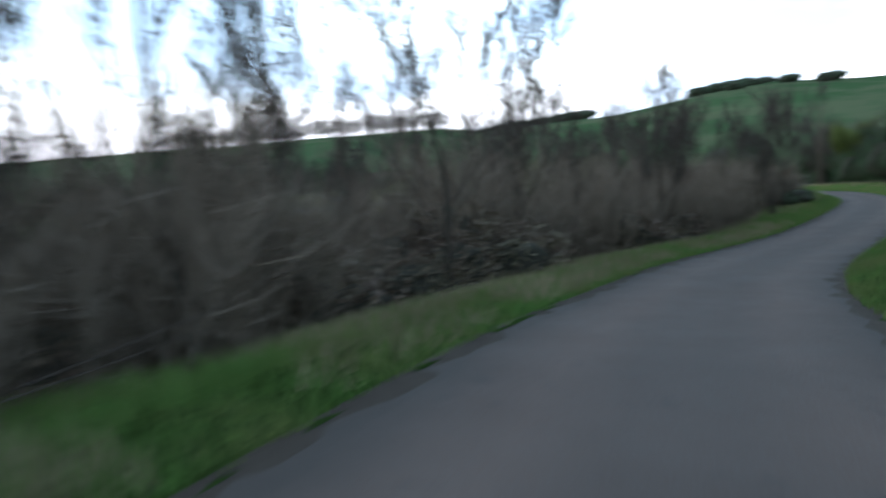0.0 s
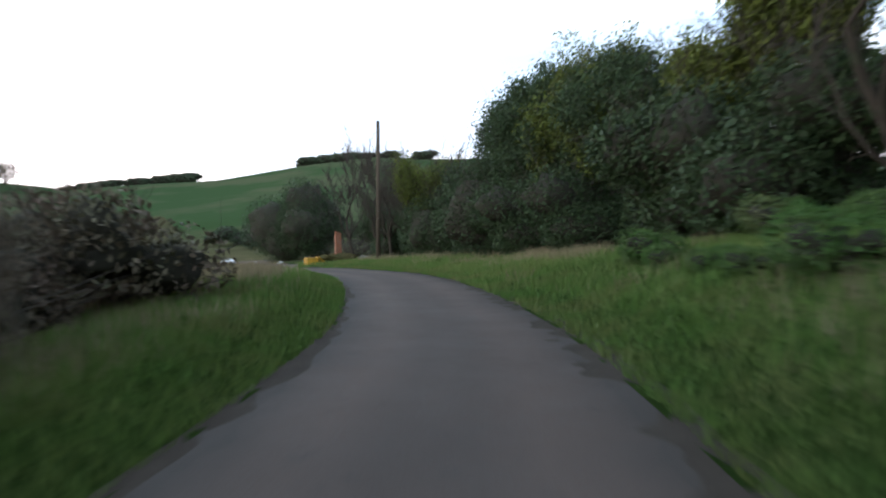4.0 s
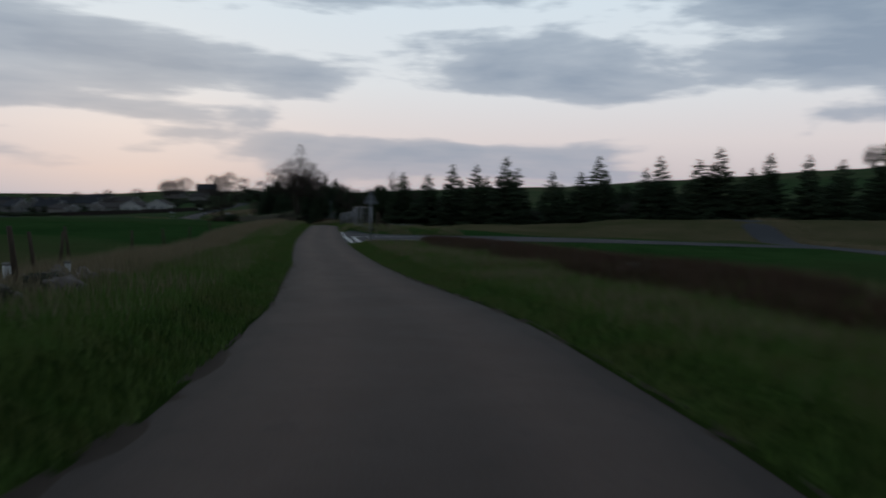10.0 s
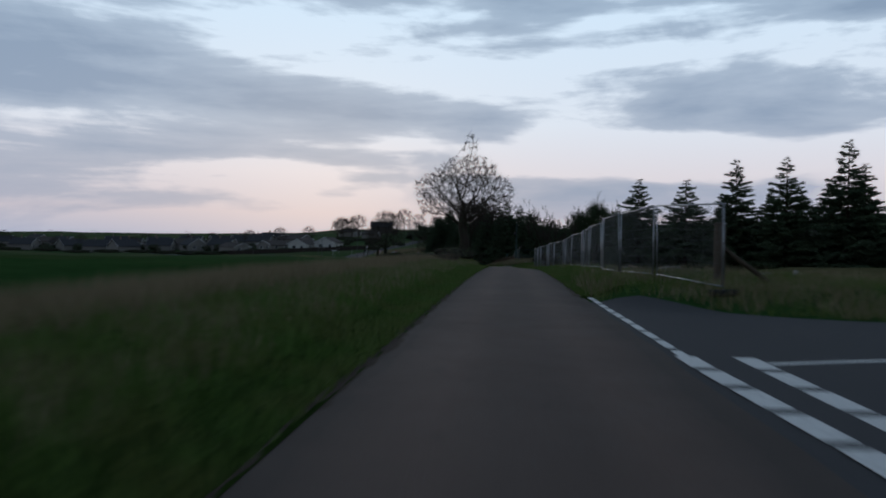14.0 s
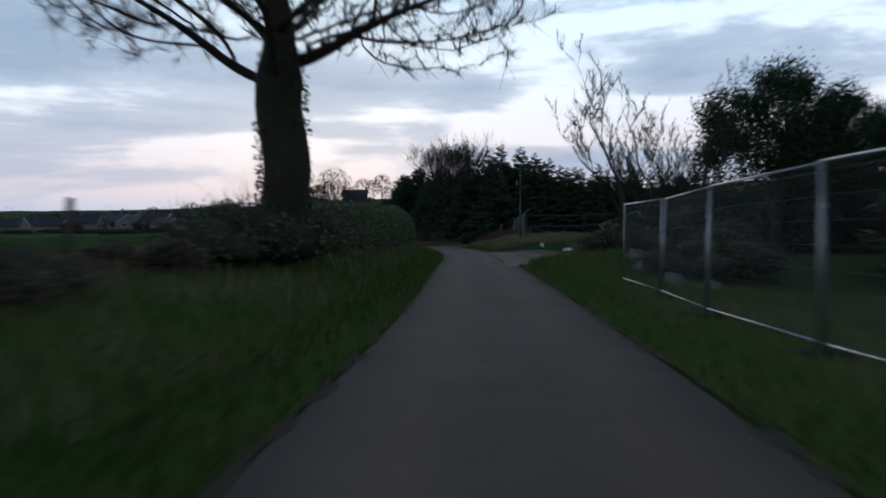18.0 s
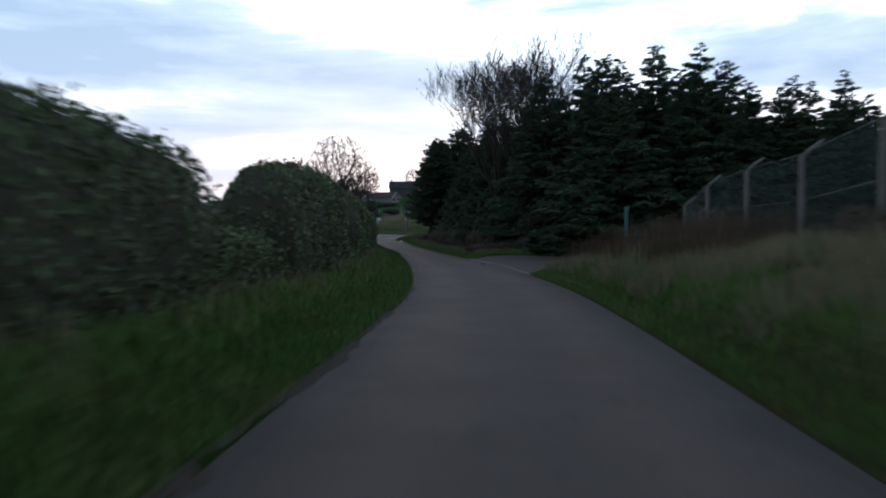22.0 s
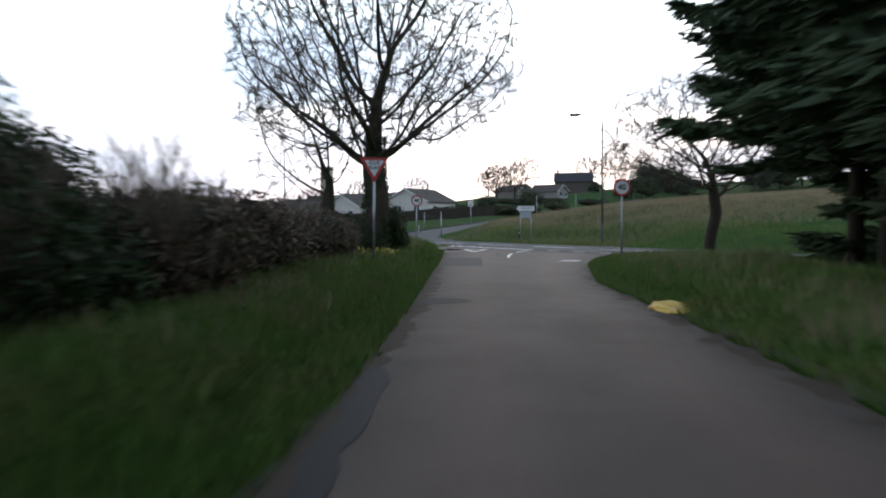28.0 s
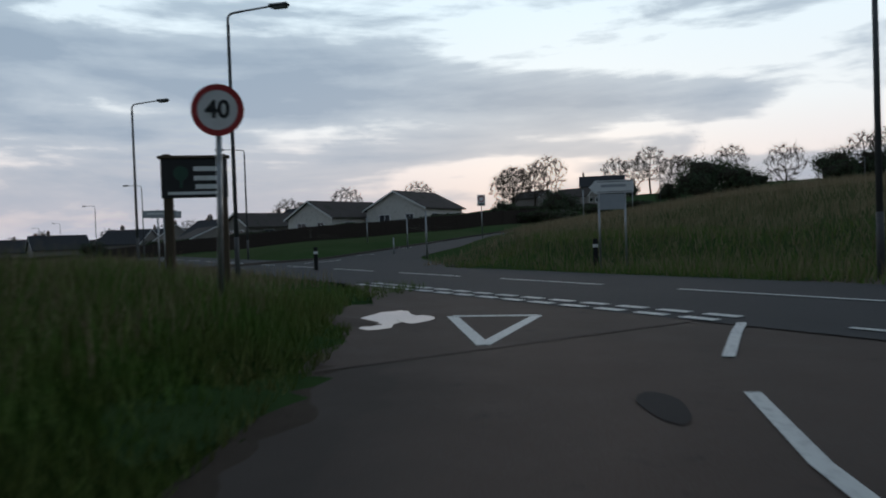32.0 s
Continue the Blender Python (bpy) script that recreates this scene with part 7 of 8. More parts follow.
for k, (x, y) in enumerate(((-118, 372), (-136, 378), (-152, 372), (-170, 384), (-190, 396), (-212, 392), (-110, 392), (-128, 400), (-146, 402), (-163, 408), (-96, 384), (-84, 372), (-236, 410), (-260, 420), (-84, 398), (-205, 418), (-180, 428), (-232, 440), (-288, 430))):
    copy_thing(far, site(x, y, 40 + (53 * k) % 110, 0.4))
grey = house("distant grey bungalow with a brown roof", site(-76, 386, 20, 0.5), 8.5, 13.0, 2.6, 5.0, "render_grey", group="distant houses")
for k, (x, y) in enumerate(((-105, 404), (-125, 386), (-142, 390), (-158, 396), (-176, 404), (-198, 408), (-222, 424), (-92, 410), (-248, 428), (-66, 372))):
    copy_thing(grey, site(x, y, 10 + (71 * k) % 150, 0.4))
garden = bush("dark garden hedge before the houses", 140, (14, 2.4, 2.0), "ivy_leaf", 2600, 0.16, site(-44, 316.5, 20), "garden hedges", "garden_hedge")
for x, y, yaw in ((-57, 314, 14), (-33, 320.5, 24), (-70, 316, 10), (-83, 322, 20), (-24, 330, 60), (-20, 344, 75), (-14, 358, 65), (-39, 402, 20), (-46, 412, 35), (-30, 398, 15), (-96, 332, 35), (-110, 345, 35), (-124, 355, 30), (-138, 360, 20), (-154, 362, 10), (-172, 370, 25), (-192, 380, 20), (-214, 384, 15), (-236, 396, 20), (-92, 356, 12), (-76, 360, 5), (-60, 364, 8), (-46, 368, 10)):
    copy_thing(garden, site(x, y, yaw))
back = crown_tree("garden_tree", "leafless garden tree behind the houses", 150, 3.2, 0.26, crown_cloud(9, 900, (0, 0, 7.6, 4.8, 4.6, 0.9), (0, 0, 4.4, 3.2, 2.0, 0.1)), site(-49.5, 418, 0), "leafless garden trees", step=0.55, tip=0.018, fans=10, twig_w=0.024, shoot=1.6)
for k, (x, y, sc) in enumerate(((-41, 421, 1.1), (-45, 424, 1.0), (-53, 422, 0.9), (-17, 470, 1.2), (-22, 476, 1.1), (-28, 478, 1.1), (-8, 474, 1.0), (-52, 430, 1.05), (3, 420, 0.9), (-9, 400, 0.9), (28, 405, 0.9), (34, 410, 1.0), (-62, 380, 0.8), (-120, 410, 0.7), (-160, 420, 0.7), (12, 398, 0.9), (46, 404, 0.9), (-222, 400, 0.6))):
    row_of(back, [(x, y, 77 * k, sc)])
pine = bush("dark rounded pine clump on the rise", 152, (13, 11, 10.0), "conifer_needle", 6400, 0.24, site(-3, 394), "pine clumps", "pine", twigs=260, core=0.56)
row_of(pine, [(4, 398, 40, 0.8), (22, 402, 80, 0.85), (30, 404, 10, 0.8), (36, 402, 120, 0.75), (-11, 402, 60, 0.5), (-21.5, 440, 60, 0.45), (-130, 396, 20, 0.45), (-62, 376, 20, 0.45), (-40, 366, 10, 0.4), (-28, 352, 50, 0.5), (-150, 385, 10, 0.5), (-200, 402, 20, 0.45), (-95, 376, 40, 0.4), (-300, 440, 0, 0.8), (-270, 430, 0, 0.7), (-330, 450, 0, 0.8)])
row_of(pine, [(-70 - 13.5 * k + R.uniform(-5, 5), 352 + 3.6 * k + R.uniform(-6, 14), 40 * k, R.uniform(0.28, 0.5)) for k in range(18)])
row_of(back, [(-75 - 16 * k, 372 + 4 * k, 55 * k, R.uniform(0.5, 0.8)) for k in range(14)])


# dark close-boarded fence before the bungalows
bay = thing("board_fence", "dark stained close-boarded timber fence bay", "fence", None, "board fence bays")
part("post", box(0.11, 0.11, 1.95, (0, 0, 0.8), 0.01), "fence_board", bay)
for z in (0.3, 1.0, 1.5):
    part("rail", box(3.0, 0.05, 0.09, (1.5, 0.05, z), 0.006), "fence_board", bay)
stuff(part("boarding", merge(*[box(0.142, 0.02, 1.62 + 0.05 * ((7 * k) % 3), (0.075 + 0.15 * k, 0.0, 0.88), 0.004) for k in range(20)]), "fence_board", bay, "upright boards"))
fence_line = smooth_line([(-84, 314.5, 0), (-72, 311.5, 0), (-60, 310.5, 0), (-48, 312, 0), (-38, 315.5, 0), (-30, 321, 0), (-25.5, 329, 0)], 40)
run = np.r_[0, np.cumsum(np.hypot(*np.diff(fence_line[:, :2], axis=0).T))]
for k, d in enumerate(np.arange(0, run[-1] - 3.0, 3.0)):
    a, b = (np.array([np.interp(d + e, run, fence_line[:, c]) for c in (0, 1)]) for e in (0.0, 3.0))
    m = pose(a[0], a[1], gz(*a), 0, -math.degrees(math.atan2(gz(*b) - gz(*a), 3.0)), math.degrees(math.atan2(b[1] - a[1], b[0] - a[0])))
    if k:
        copy_thing(bay, m)
    else:
        bay.matrix_basis = m


# ---------------------------------------------------------------- road markings
def stripe(parent, a, b, width, name="dash", lift=0.016):
    """A painted strip from a to b on the road, with thickness."""
    a, b = np.array(a, float), np.array(b, float)
    ln = float(np.hypot(*(b - a)))
    z = gz(*((a + b) / 2)) + lift
    bm = box(ln, width, 0.006, (0, 0, 0))
    return part(name, bm, "road_paint", parent, m=pose(*((a + b) / 2), z, 0, 0, math.degrees(math.atan2(b[1] - a[1], b[0] - a[0]))))


def lane_pt(s, l):
    p = lane_xy(s, l)
    return (p[0], p[1])


g1 = thing("side_road_lines", "white dashed give way lines across the side road", "road marking", kind="structure")
row_1 = lambda s: np.interp(s, [150, 158.3, 161.6, 171.5], [2.5, 2.42, 2.27, 2.18])
row_2 = lambda s: np.interp(s, [150, 159.4, 162], [3.05, 2.98, 2.96])
for s in np.arange(161.9, 171.2, 0.98):
    stripe(g1, lane_pt(s, row_1(s)), lane_pt(s + 0.76, row_1(s + 0.76)), 0.13, lift=0.010)
for s in np.arange(151.6, 161.6, 0.98):
    stripe(g1, lane_pt(s, row_1(s)), lane_pt(s + 0.78, row_1(s + 0.78)), 0.25, lift=0.011)
    stripe(g1, lane_pt(s, row_2(s)), lane_pt(s + 0.78, row_2(s + 0.78)), 0.25)
stripe(g1, (4.75, 21.75), (11.5, 23.4), 0.10, "centre_line", 0.019)
g2 = thing("give_way_lines", "white double dashed give way lines at the main road", "road marking", kind="structure")
for k in range(14):
    stripe(g2, main_xy(0.3 + 0.9 * k, -0.05), main_xy(0.9 + 0.9 * k, -0.05), 0.2, lift=0.022)
    stripe(g2, main_xy(0.3 + 0.9 * k, 0.45), main_xy(0.9 + 0.9 * k, 0.45), 0.2, lift=0.022)
for k in range(12):
    stripe(g2, main_xy(-1.3 - 2.2 * k, 0.4), main_xy(-2.2 - 2.2 * k, 0.4), 0.12, "edge_dash", 0.022)
tri = [(-13.7, 246.65), (-12.25, 246.8), (-12.35, 243.6)]
mid = np.mean(tri, axis=0)
for a, b in ((0, 1), (1, 2), (2, 0)):
    stripe(g2, np.array(tri[a]) * 0.94 + mid * 0.06, np.array(tri[b]) * 0.94 + mid * 0.06, 0.17, "triangle_side", 0.007)
for a, b in (((-9.35, 245.9), (-9.5, 244.9)), ((-9.5, 244.9), (-9.7, 243.2)), ((-9.63, 241.6), (-9.45, 239.8)), ((-9.45, 239.8), (-9.05, 237.8))):
    stripe(g2, a, b, 0.13, "curve_dash", 0.007)
bar = stripe(g2, (-5.75, 234.1), (-5.55, 235.1), 0.8, "bar_mark", 0.007)
bar.data.materials.clear()
bar.data.materials.append(M["worn_paint"])
g3 = thing("main_road_lines", "white dashed centre line of the main road", "road marking", kind="structure")
for k in range(-9, 14):
    stripe(g3, main_xy(6.5 * k, 3.6), main_xy(6.5 * k + 4.2, 3.6), 0.12, "centre_dash", 0.024)
for k in range(5):
    stripe(g3, (-30.3 + 0.1 * k, 272 + 7 * k), (-30.0 + 0.3 * k, 276 + 7 * k), 0.12, "edge_line", 0.032)

# pale edging and a dark seam at the hardstanding
ed = thing("edging", "low pale concrete edging across the hardstanding", "kerb", kind="structure")
ea, eb = np.array([-0.3, -44.0]), np.array([-2.6, -51.0])
for k in range(8):
    a, b = ea + (eb - ea) * k / 8, ea + (eb - ea) * (k + 0.97) / 8
    q = (a + b) / 2
    part("edging_stone", box(float(np.hypot(*(b - a))), 0.11, 0.16, (0, 0, -0.04), 0.012), "rubble", ed, m=pose(q[0], q[1], gz(*q), 0, 0, math.degrees(math.atan2(b[1] - a[1], b[0] - a[0]))))
seam = np.array([(-2.8, -40.6), (-4.7, -42.9), (-8.1, -47.4), (-10.2, -49.6), (-12.5, -51.2)])
sp = smooth_line([(x, y, 0.09) for x, y in seam], 8)
st = np.gradient(sp[:, :2], axis=0)
st /= np.hypot(st[:, 0], st[:, 1])[:, None]
sg = np.stack([sp[:, :2] + np.c_[st[:, 1], -st[:, 0]] * w * (0.006 + 0.012 * lattice(sp[:, 0], sp[:, 1], 0.8, 2))[:, None] for w in (-1, 0, 1)], 1)
structure("seam", sheet("seam", np.dstack([sg, (heights(sg[..., 0].ravel(), sg[..., 1].ravel()) + 0.016).reshape(sg.shape[:2])]), "tarmac_patch"), "dark tarmac joint across the road", "road patch")

# dark repairs and puddles on the lane
def blotch(name, s0, s1, l0, l1, mat, label, cat, lift, rag=0.25):
    s = np.linspace(s0, s1, 14)
    u = np.linspace(0, 1, 6)
    e = np.sqrt(np.clip(1 - ((s - (s0 + s1) / 2) / ((s1 - s0) / 2)) ** 2, 0.02, 1)) if rag > 0.05 else np.ones(14)
    c = (l0 + l1) / 2
    hw = (l1 - l0) / 2 * e * (1 + (lattice(s, 0 * s, 0.5, 8) - 0.5) * 2 * rag)
    l = c + hw[:, None] * (2 * u - 1)
    p = lane_xy(np.repeat(s, 6), l.ravel())
    z = np.interp(np.repeat(s, 6), LS, LINE[:, 2]) + lift
    return structure(name, sheet(name, np.c_[p, z].reshape(14, 6, 3), mat), label, cat)


for k, (a, b, c, d) in enumerate(((371.5, 379.5, -1.35, 0.25), (356.5, 357.6, -1.3, -0.4), (382.5, 383.5, 1.0, 1.42), (346.2, 350.4, -1.4, -0.95))):
    blotch(f"patch_{k + 1}", a, b, c, d, "tarmac_patch", "dark tarmac repair on the lane", "road patch", 0.008, 0.03 if k == 0 else 0.45)
for k, (a, b, c, d) in enumerate(((387.7, 390.3, -2.15, -1.35), (388.3, 389.4, -1.5, -1.0))):
    blotch(f"puddle_{k + 1}", a, b, c, d, "water", "shallow rain puddle at the road edge", "puddle", 0.016 + 0.003 * k, 0.6)


for k, (a, b, c, d) in enumerate(((254.5, 256.2, 2.5, 4.1), (259.2, 260.8, 4.2, 6.6), (247.5, 249.2, 3.4, 5.4))):
    blotch(f"slab_stain_{k + 1}", a, b, c, d, "tarmac_patch", "dark stain on the concrete apron", "road patch", 0.013, 0.5)
lane_strip("apron_joint", 243.5, 262.8, lambda s: edge_r(s) - 0.46, lambda s: edge_r(s) - 0.36, "mud", 0.011, step=0.25, across=4, shake=(0.07, 0.16), label="broken muddy joint between lane and apron", category="soil")


# ---------------------------------------------------------------- grass on the verges and banks
G_GREEN, G_DRY = "grass_blade", "dry_blade"
n = 0
for a, b in ((-8, 30), (30, 60), (60, 100), (100, 150), (150, 200), (200, 250), (250, 300), (300, 345), (345, 388)):
    x, y = verge_points(a, b, 0.04, -1.6, 420, 300 + n)
    grass_patch("grass", x, y, 0.13, 0.020, G_GREEN, 400 + n, label="green verge grass beside the lane", lift=0.02)
    x, y = verge_points(a, b, -0.8, -4.6, 170, 310 + n)
    grass_patch("grass", x, y, 0.20, 0.024, G_GREEN, 410 + n, label="longer green grass on the verge", lift=0.02)
    x, y = verge_points(a, b, -0.9, -4.8, 65, 320 + n, 0.6 if a < 100 or a > 300 else 0.5)
    grass_patch("dry_grass", x, y, 0.30, 0.018, G_DRY, 420 + n, label="pale dry grass stems in the verge", lift=0.02)
    n += 1
for a, b, deep in ((-8, 30, 6.0), (30, 62, 6.0), (62, 85, 4.6), (101, 126, 4.6), (126, 150, 4.2), (172, 206, 4.2), (206, 240, 3.6), (264, 290, 1.9), (306.5, 340, 4.0), (340, 376, 5.0)):
    x, y = verge_points(a, b, -0.04, 1.6, 420, 340 + n)
    grass_patch("grass", x, y, 0.13, 0.020, G_GREEN, 440 + n, label="green verge grass beside the lane", lift=0.02)
    x, y = verge_points(a, b, 0.8, deep, 180, 350 + n)
    grass_patch("grass", x, y, 0.19, 0.024, G_GREEN, 450 + n, label="longer green grass on the bank", lift=0.02)
    x, y = verge_points(a, b, 0.8, deep, 60, 360 + n, {62: 0.7}.get(a, 0.58 if a < 100 else 0.5))
    grass_patch("dry_grass", x, y, 0.30, 0.018, G_DRY, 460 + n, label="pale dry grass stems on the bank", lift=0.02)
    n += 1
# rough straw-coloured ground: the bank by the apron, the mound, the left field edge and the island
for a, b, l0, l1, k in ((264, 290, 0.5, 12, 260), (241, 264, 5.6, 14, 90), (100, 150, 4.0, 13, 40), (286, 312, 5.5, 12, 50)):
    x, y = verge_points(a, b, l0, l1, k, 370 + n, 0.38 if a == 264 else 0.0)
    grass_patch("dry_grass", x, y, 0.38, 0.02, G_DRY, 470 + n, label="rough dry grass on the bank", lift=0.0)
    x, y = verge_points(a, b, l0, l1, k * (0.15 if a == 264 else 1.0), 371 + n)
    grass_patch("grass", x, y, 0.32, 0.026, G_GREEN, 471 + n, label="rough green grass on the bank", lift=0.0)
    n += 1
for a, b, l0, l1, k in ((-5, 60, -4.5, -9, 40), (60, 108, -4.5, -12, 70), (104, 226, -3.2, -6.4, 190)):
    x, y = verge_points(a, b, l0, l1, k, 380 + n)
    grass_patch("dry_grass", x, y, 0.42, 0.02, G_DRY, 480 + n, label="tall pale grass along the field edge", lift=0.0)
    n += 1
r = rng(9)
x, y = r.uniform(-22, 30, 80000), r.uniform(252, 306, 80000)
k = ((x - MAIN_A[0]) * MAIN_N[0] + (y - MAIN_A[1]) * MAIN_N[1] > 7.2) & (np.hypot(x + 26, y - 275) > 8) & (x > -21)
grass_patch("dry_grass", x[k], y[k], 0.42, 0.03, G_DRY, 490, label="straw-coloured grass on the mound", lift=0.0)
x, y = main_xy(0, 0)[0] + MAIN_D[0] * r.uniform(-30, 22, 30000), main_xy(0, 0)[1] + 0 * r.uniform(size=30000)
al, ou = r.uniform(-40, 20, 30000), r.uniform(6.9, 15, 30000)
q = MAIN_A + al[:, None] * MAIN_D + ou[:, None] * MAIN_N
k = np.hypot(q[:, 0] + 27, q[:, 1] - 272) > 9
grass_patch("grass", q[k, 0], q[k, 1], 0.3, 0.03, G_GREEN, 491, label="green grass beside the main road", lift=0.0)
al, ou = r.uniform(12.5, 45, 16000), r.uniform(-9, -0.6, 16000)
q = MAIN_A + al[:, None] * MAIN_D + ou[:, None] * MAIN_N
grass_patch("dry_grass", q[:8000, 0], q[:8000, 1], 0.45, 0.025, G_DRY, 492, label="tall dry grass on the corner", lift=0.0)
x, y = verge_points(374, 390, -0.4, -6.0, 90, 731)
grass_patch("grass", x, y, 0.42, 0.024, G_GREEN, 732, label="tall green grass at the junction corner", lift=0.0)
x, y = verge_points(376, 390, -1.0, -6.5, 40, 733)
grass_patch("dry_grass", x, y, 0.5, 0.02, G_DRY, 734, label="tall pale grass at the junction corner", lift=0.0)
grass_patch("grass", q[8000:, 0], q[8000:, 1], 0.3, 0.028, G_GREEN, 493, label="long green grass on the corner", lift=0.0)
# daffodils by the sycamore and the wood edge
for k, (s, l) in enumerate(((365.5, -2.9), (366.0, -3.2), (366.6, -2.8), (365.0, -3.4), (352.0, 6.2), (352.6, 6.6), (351.5, 6.8))):
    d = thing("daffodil_clump", "small clump of yellow daffodils in the grass", "flower", at_lane(s, l, 50 * k), "daffodils")
    g = rng(700 + k)
    o = np.c_[g.normal(size=(14, 2)) * 0.16, 0 * g.uniform(size=14)]
    v, f = blades(o, None, 0.34, 0.02, 0.3, 710 + k)
    stuff(part("leaf_tuft", mesh_of("leaf_tuft", v, f, G_GREEN), G_GREEN, d))
    stuff(part("bloom", leaf_mesh("bloom", o + np.array([0, 0, 0.36]) + g.normal(size=(14, 3)) * 0.04, 0.05, "flower_yellow", 720 + k), "flower_yellow", d, "yellow blooms"))
for a, b in ((-8, 12), (12, 32)):
    x, y = verge_points(a, b, -0.1, -2.6, 260, 760 + a, 0.4)
    grass_patch("dry_grass", x, y, 0.22, 0.02, G_DRY, 770 + a, label="yellowed grass on the verge of the bend", lift=0.02)
# dead brown stems on the rough island, and the pale dry edge of the farm track
x, y = verge_points(102, 149, 4.4, 8.6, 420, 781, 0.36)
grass_patch("brown_stems", x, y, 0.55, 0.028, "brown_stem", 782, lean=0.5, label="dead reddish-brown weed stems on the rough island", lift=0.0)
x, y = verge_points(101, 149, 1.4, 9.0, 60, 783)
grass_patch("grass", x, y, 0.26, 0.026, G_GREEN, 784, label="rough green grass on the island", lift=0.0)
r = rng(785)
tp = smooth_line([(a, b, w) for (a, b), w in zip(*PAVED["track"])], 20)
tt = np.gradient(tp[:, :2], axis=0)
tt /= np.hypot(tt[:, 0], tt[:, 1])[:, None]
i = r.randint(20, len(tp), 14000)
q = tp[i, :2] + np.c_[tt[i, 1], -tt[i, 0]] * (tp[i, 2] + 0.3 + 3.0 * r.uniform(0, 1, 14000) ** 2)[:, None] + r.normal(size=(14000, 2)) * 0.5
grass_patch("dry_grass", q[:, 0], q[:, 1], 0.4, 0.03, G_DRY, 786, label="pale dry grass along the farm track", lift=0.0)
x, y = verge_points(92, 106, 0.3, 7.0, 150, 787)
q = to_lane(x, y)
k = paved_gap(x, y, q[0], q[1]) > 0.25
grass_patch("grass", x[k], y[k], 0.2, 0.024, G_GREEN, 788, label="short green grass at the tip of the island", lift=0.0)
for a, b, l0, l1 in ((56, 80, -1.6, -5.0), (80, 104, -1.8, -6.0)):
    x, y = verge_points(a, b, l0, l1, 150, 790 + a, 0.42)
    grass_patch("dry_grass", x, y, 0.45, 0.02, G_DRY, 791 + a, label="tall straw-coloured grass above the bend", lift=0.0)
x, y = verge_points(167, 178, 0.2, 11.0, 110, 795)
q = to_lane(x, y)
k = paved_gap(x, y, q[0], q[1]) > 0.25
grass_patch("grass", x[k], y[k], 0.24, 0.024, G_GREEN, 796, label="rough grass beside the side road", lift=0.0)
k &= lattice(x, y, 1.6, 3) > 0.5
grass_patch("dry_grass", x[k], y[k], 0.34, 0.02, G_DRY, 797, label="dry stems beside the side road", lift=0.0)
x, y = verge_points(279, 291.5, 1.4, 5.4, 120, 801, 0.35)
grass_patch("brown_stems", x, y, 0.95, 0.022, "brown_stem", 802, lean=0.4, label="tall dead reddish-brown stems by the driveway", lift=0.0)
x, y = verge_points(268, 346, -1.6, -2.6, 90, 803, 0.45)
grass_patch("dry_grass", x, y, 0.42, 0.02, G_DRY, 804, label="dry stems along the foot of the hedge", lift=0.0)
x, y = verge_points(60, 86, 2.6, 5.6, 110, 805, 0.5)
grass_patch("dry_grass", x, y, 0.36, 0.02, G_DRY, 806, label="pale dead stems at the foot of the shrubs", lift=0.0)
x, y = verge_points(226, 242, 0.5, 4.6, 160, 807)
grass_patch("grass", x, y, 0.3, 0.024, G_GREEN, 808, label="long green grass on the mound before the apron", lift=0.0)
for n, (a, b) in enumerate(((308, 330), (330, 352))):
    x, y = verge_points(a, b, 0.5, 3.4, 150, 811 + n, 0.42)
    grass_patch("dry_grass", x, y, 0.30, 0.02, G_DRY, 813 + n, label="dry grass on the verge below the wood", lift=0.0)
    x, y = verge_points(a, b, 1.4, 4.2, 110, 815 + n, 0.5)
    grass_patch("brown_stems", x, y, 0.5, 0.022, "brown_stem", 817 + n, lean=0.5, label="dead brown stems below the wood", lift=0.0)
x, y = verge_points(104, 148, 0.9, 3.6, 110, 819, 0.5)
grass_patch("dry_grass", x, y, 0.30, 0.02, G_DRY, 820, label="dry grass between lane and island", lift=0.0)
x, y = verge_points(66, 100, -2.2, -6.0, 120, 821, 0.5)
grass_patch("brown_stems", x, y, 0.42, 0.024, "brown_stem", 822, lean=0.5, label="dead brown weeds inside the bend", lift=0.0)
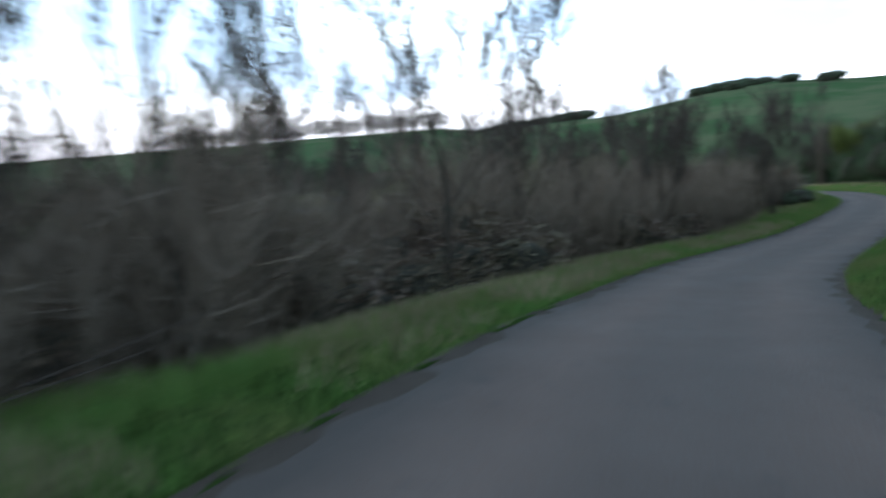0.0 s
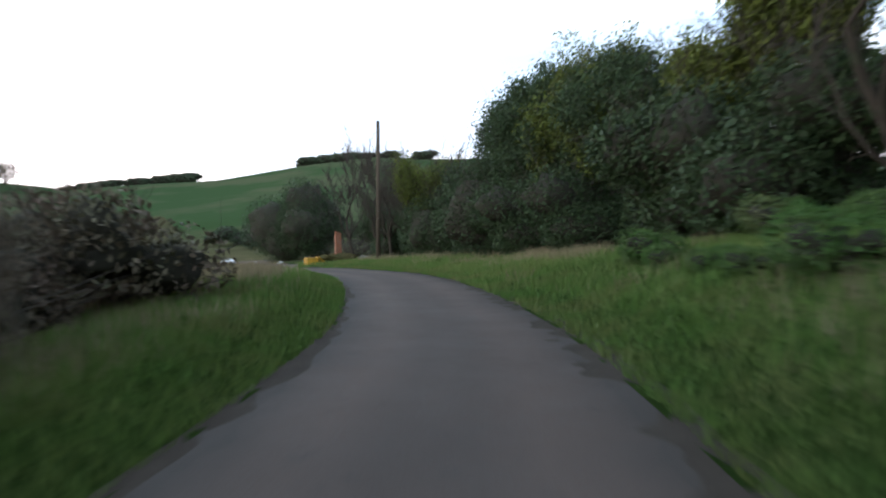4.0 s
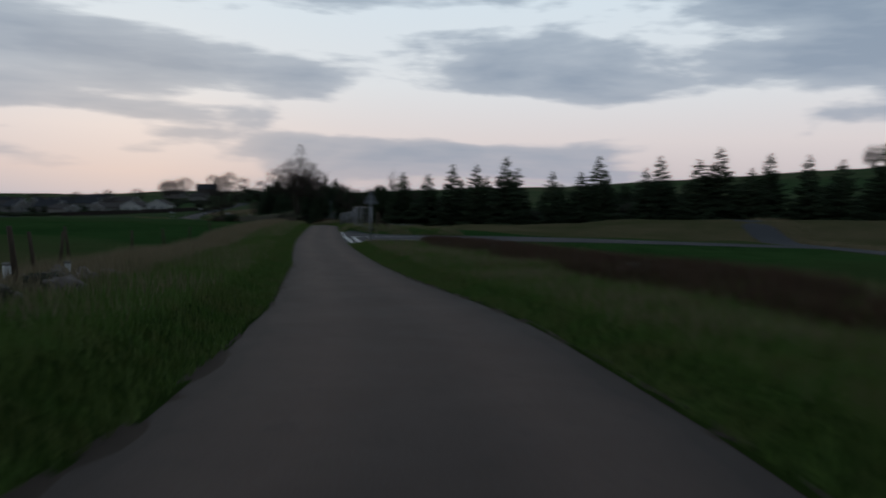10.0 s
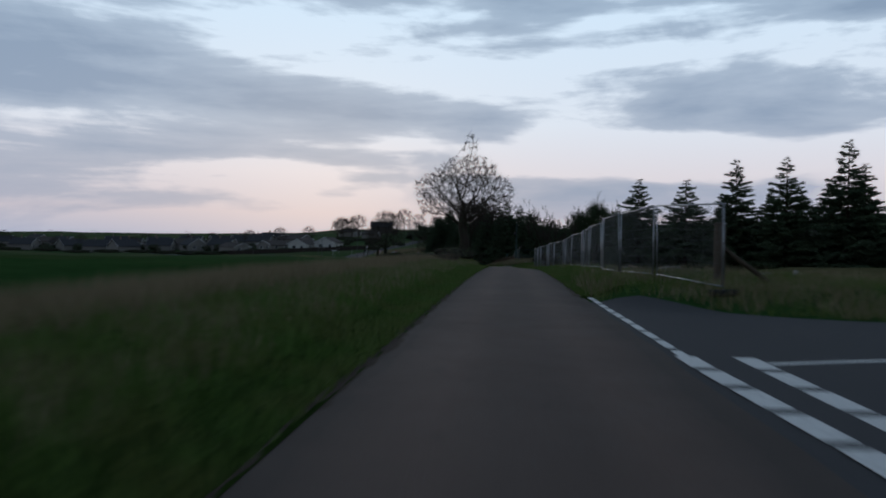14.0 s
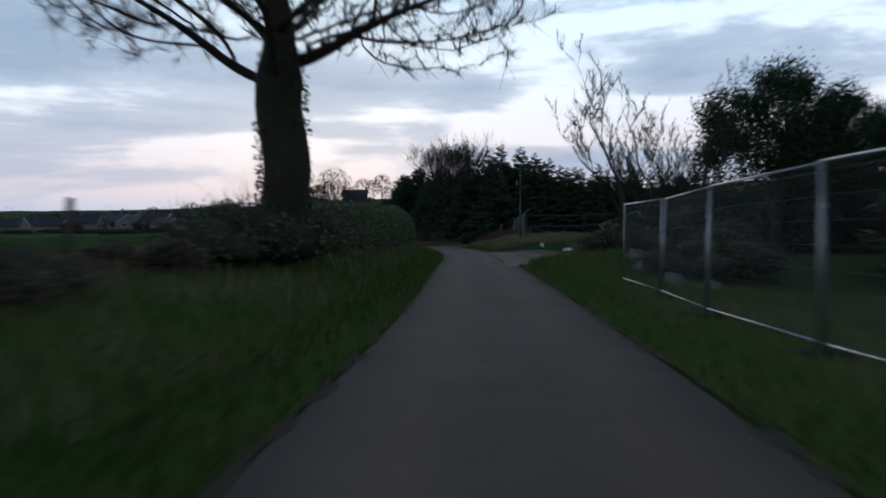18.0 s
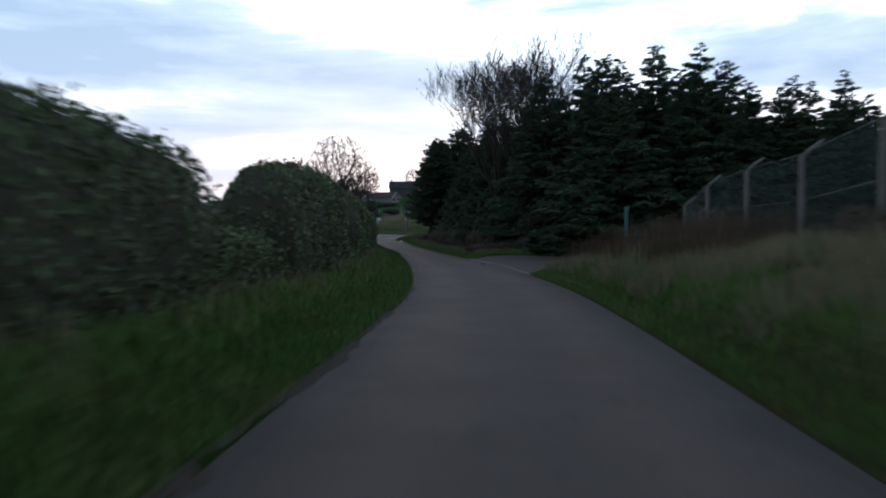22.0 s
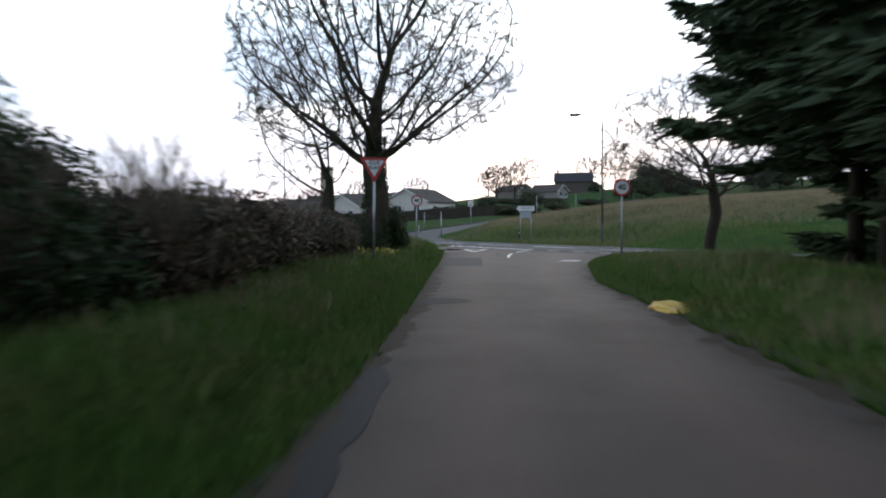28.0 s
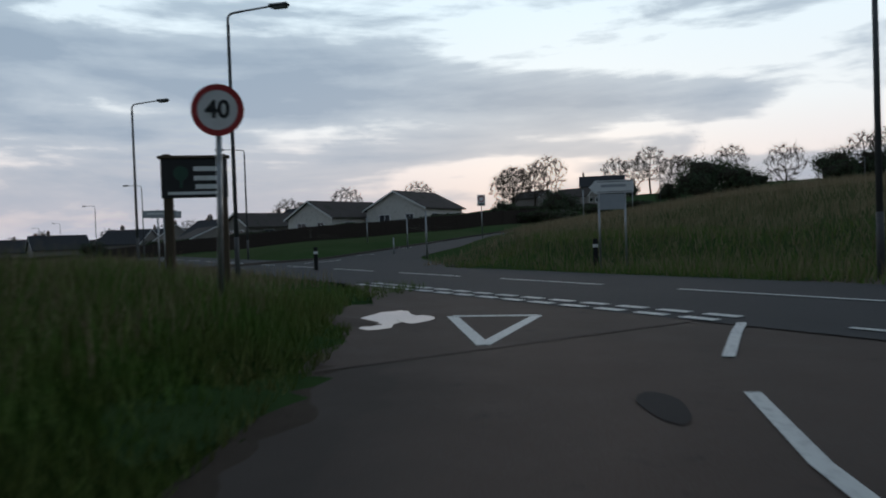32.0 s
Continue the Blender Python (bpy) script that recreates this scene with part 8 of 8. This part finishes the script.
# leafless wood behind the earth bund
g = random.Random(31)
for k in range(70):
    a, q = radians(22 + 24 * k / 69 + g.uniform(-0.5, 0.5)), g.uniform(206, 240)
    row_of((tangle[1], bank_tree[1], tangle[0])[k % 3], [(-23 + q * math.cos(a), -53 + q * math.sin(a), g.uniform(0, 360), (1.7, 0.75, 2.0)[k % 3] * g.uniform(0.85, 1.1))])
row_of(far_bare, [(3.5, -55.4, 30, 1.1)])
row_of(ever, [(*lane_xy(31.5, 8.6), 200, 0.95)])
x, y = r.uniform(-14, 6, 9000), r.uniform(-56.5, -50, 9000)
q = to_lane(x, y)
k = (paved_gap(x, y, q[0], q[1]) > 0.15) & (q[1] > edge_r(q[0]) + 0.1)
grass_patch("grass", x[k], y[k], 0.22, 0.026, G_GREEN, 830, label="green grass on the bank by the hardstanding", lift=0.0)
row_of(bank_tree[1], [(*lane_xy(51.5, 7.2), 40, 1.05), (*lane_xy(49.0, 8.6), 210, 0.95)])
row_of(bank_tree[0], [(*lane_xy(53.6, 7.6), 130, 1.0)])
x, y = verge_points(384.5, 392.5, -0.3, -3.4, 240, 841)
grass_patch("grass", x, y, 0.30, 0.026, G_GREEN, 842, label="long green grass at the junction corner", lift=0.0)
# dark kerb along the near side of the hill road
hk = bpy.data.meshes.new("kerb_stone")
bm = box(0.14, 0.9, 0.24, (0, 0, 0.04), 0.012)
bm.to_mesh(hk)
bm.free()
hk.materials.append(M["dark_stone"])
hl = thing("kerb", "line of dark kerb stones along the hill road", "kerb", kind="structure")
hp = smooth_line([(a, b, w) for (a, b), w in zip(*PAVED["hill_road"])], 40)
ht = np.gradient(hp[:, :2], axis=0)
ht /= np.hypot(ht[:, 0], ht[:, 1])[:, None]
q = hp[:, :2] + np.c_[-ht[:, 1], ht[:, 0]] * (hp[:, 2:3] + 0.05)
run = np.r_[0, np.cumsum(np.hypot(*np.diff(q, axis=0).T))]
for d in np.arange(0.5, 62, 0.92):
    x0, y0, x1, y1 = (float(np.interp(d + e, run, q[:, i])) for e in (-0.3, 0.3) for i in (0, 1))
    part("kerb_stone", hk, "dark_stone", hl, m=pose((x0 + x1) / 2, (y0 + y1) / 2, gz((x0 + x1) / 2, (y0 + y1) / 2), 0, 0, math.degrees(math.atan2(y1 - y0, x1 - x0)) - 90))
g = rng(851)
grass_patch("grass", g.uniform(-19.0, -16.2, 900), g.uniform(249.3, 252.8, 900), 0.22, 0.026, G_GREEN, 852, label="short grass on the corner of the junction", lift=0.0)
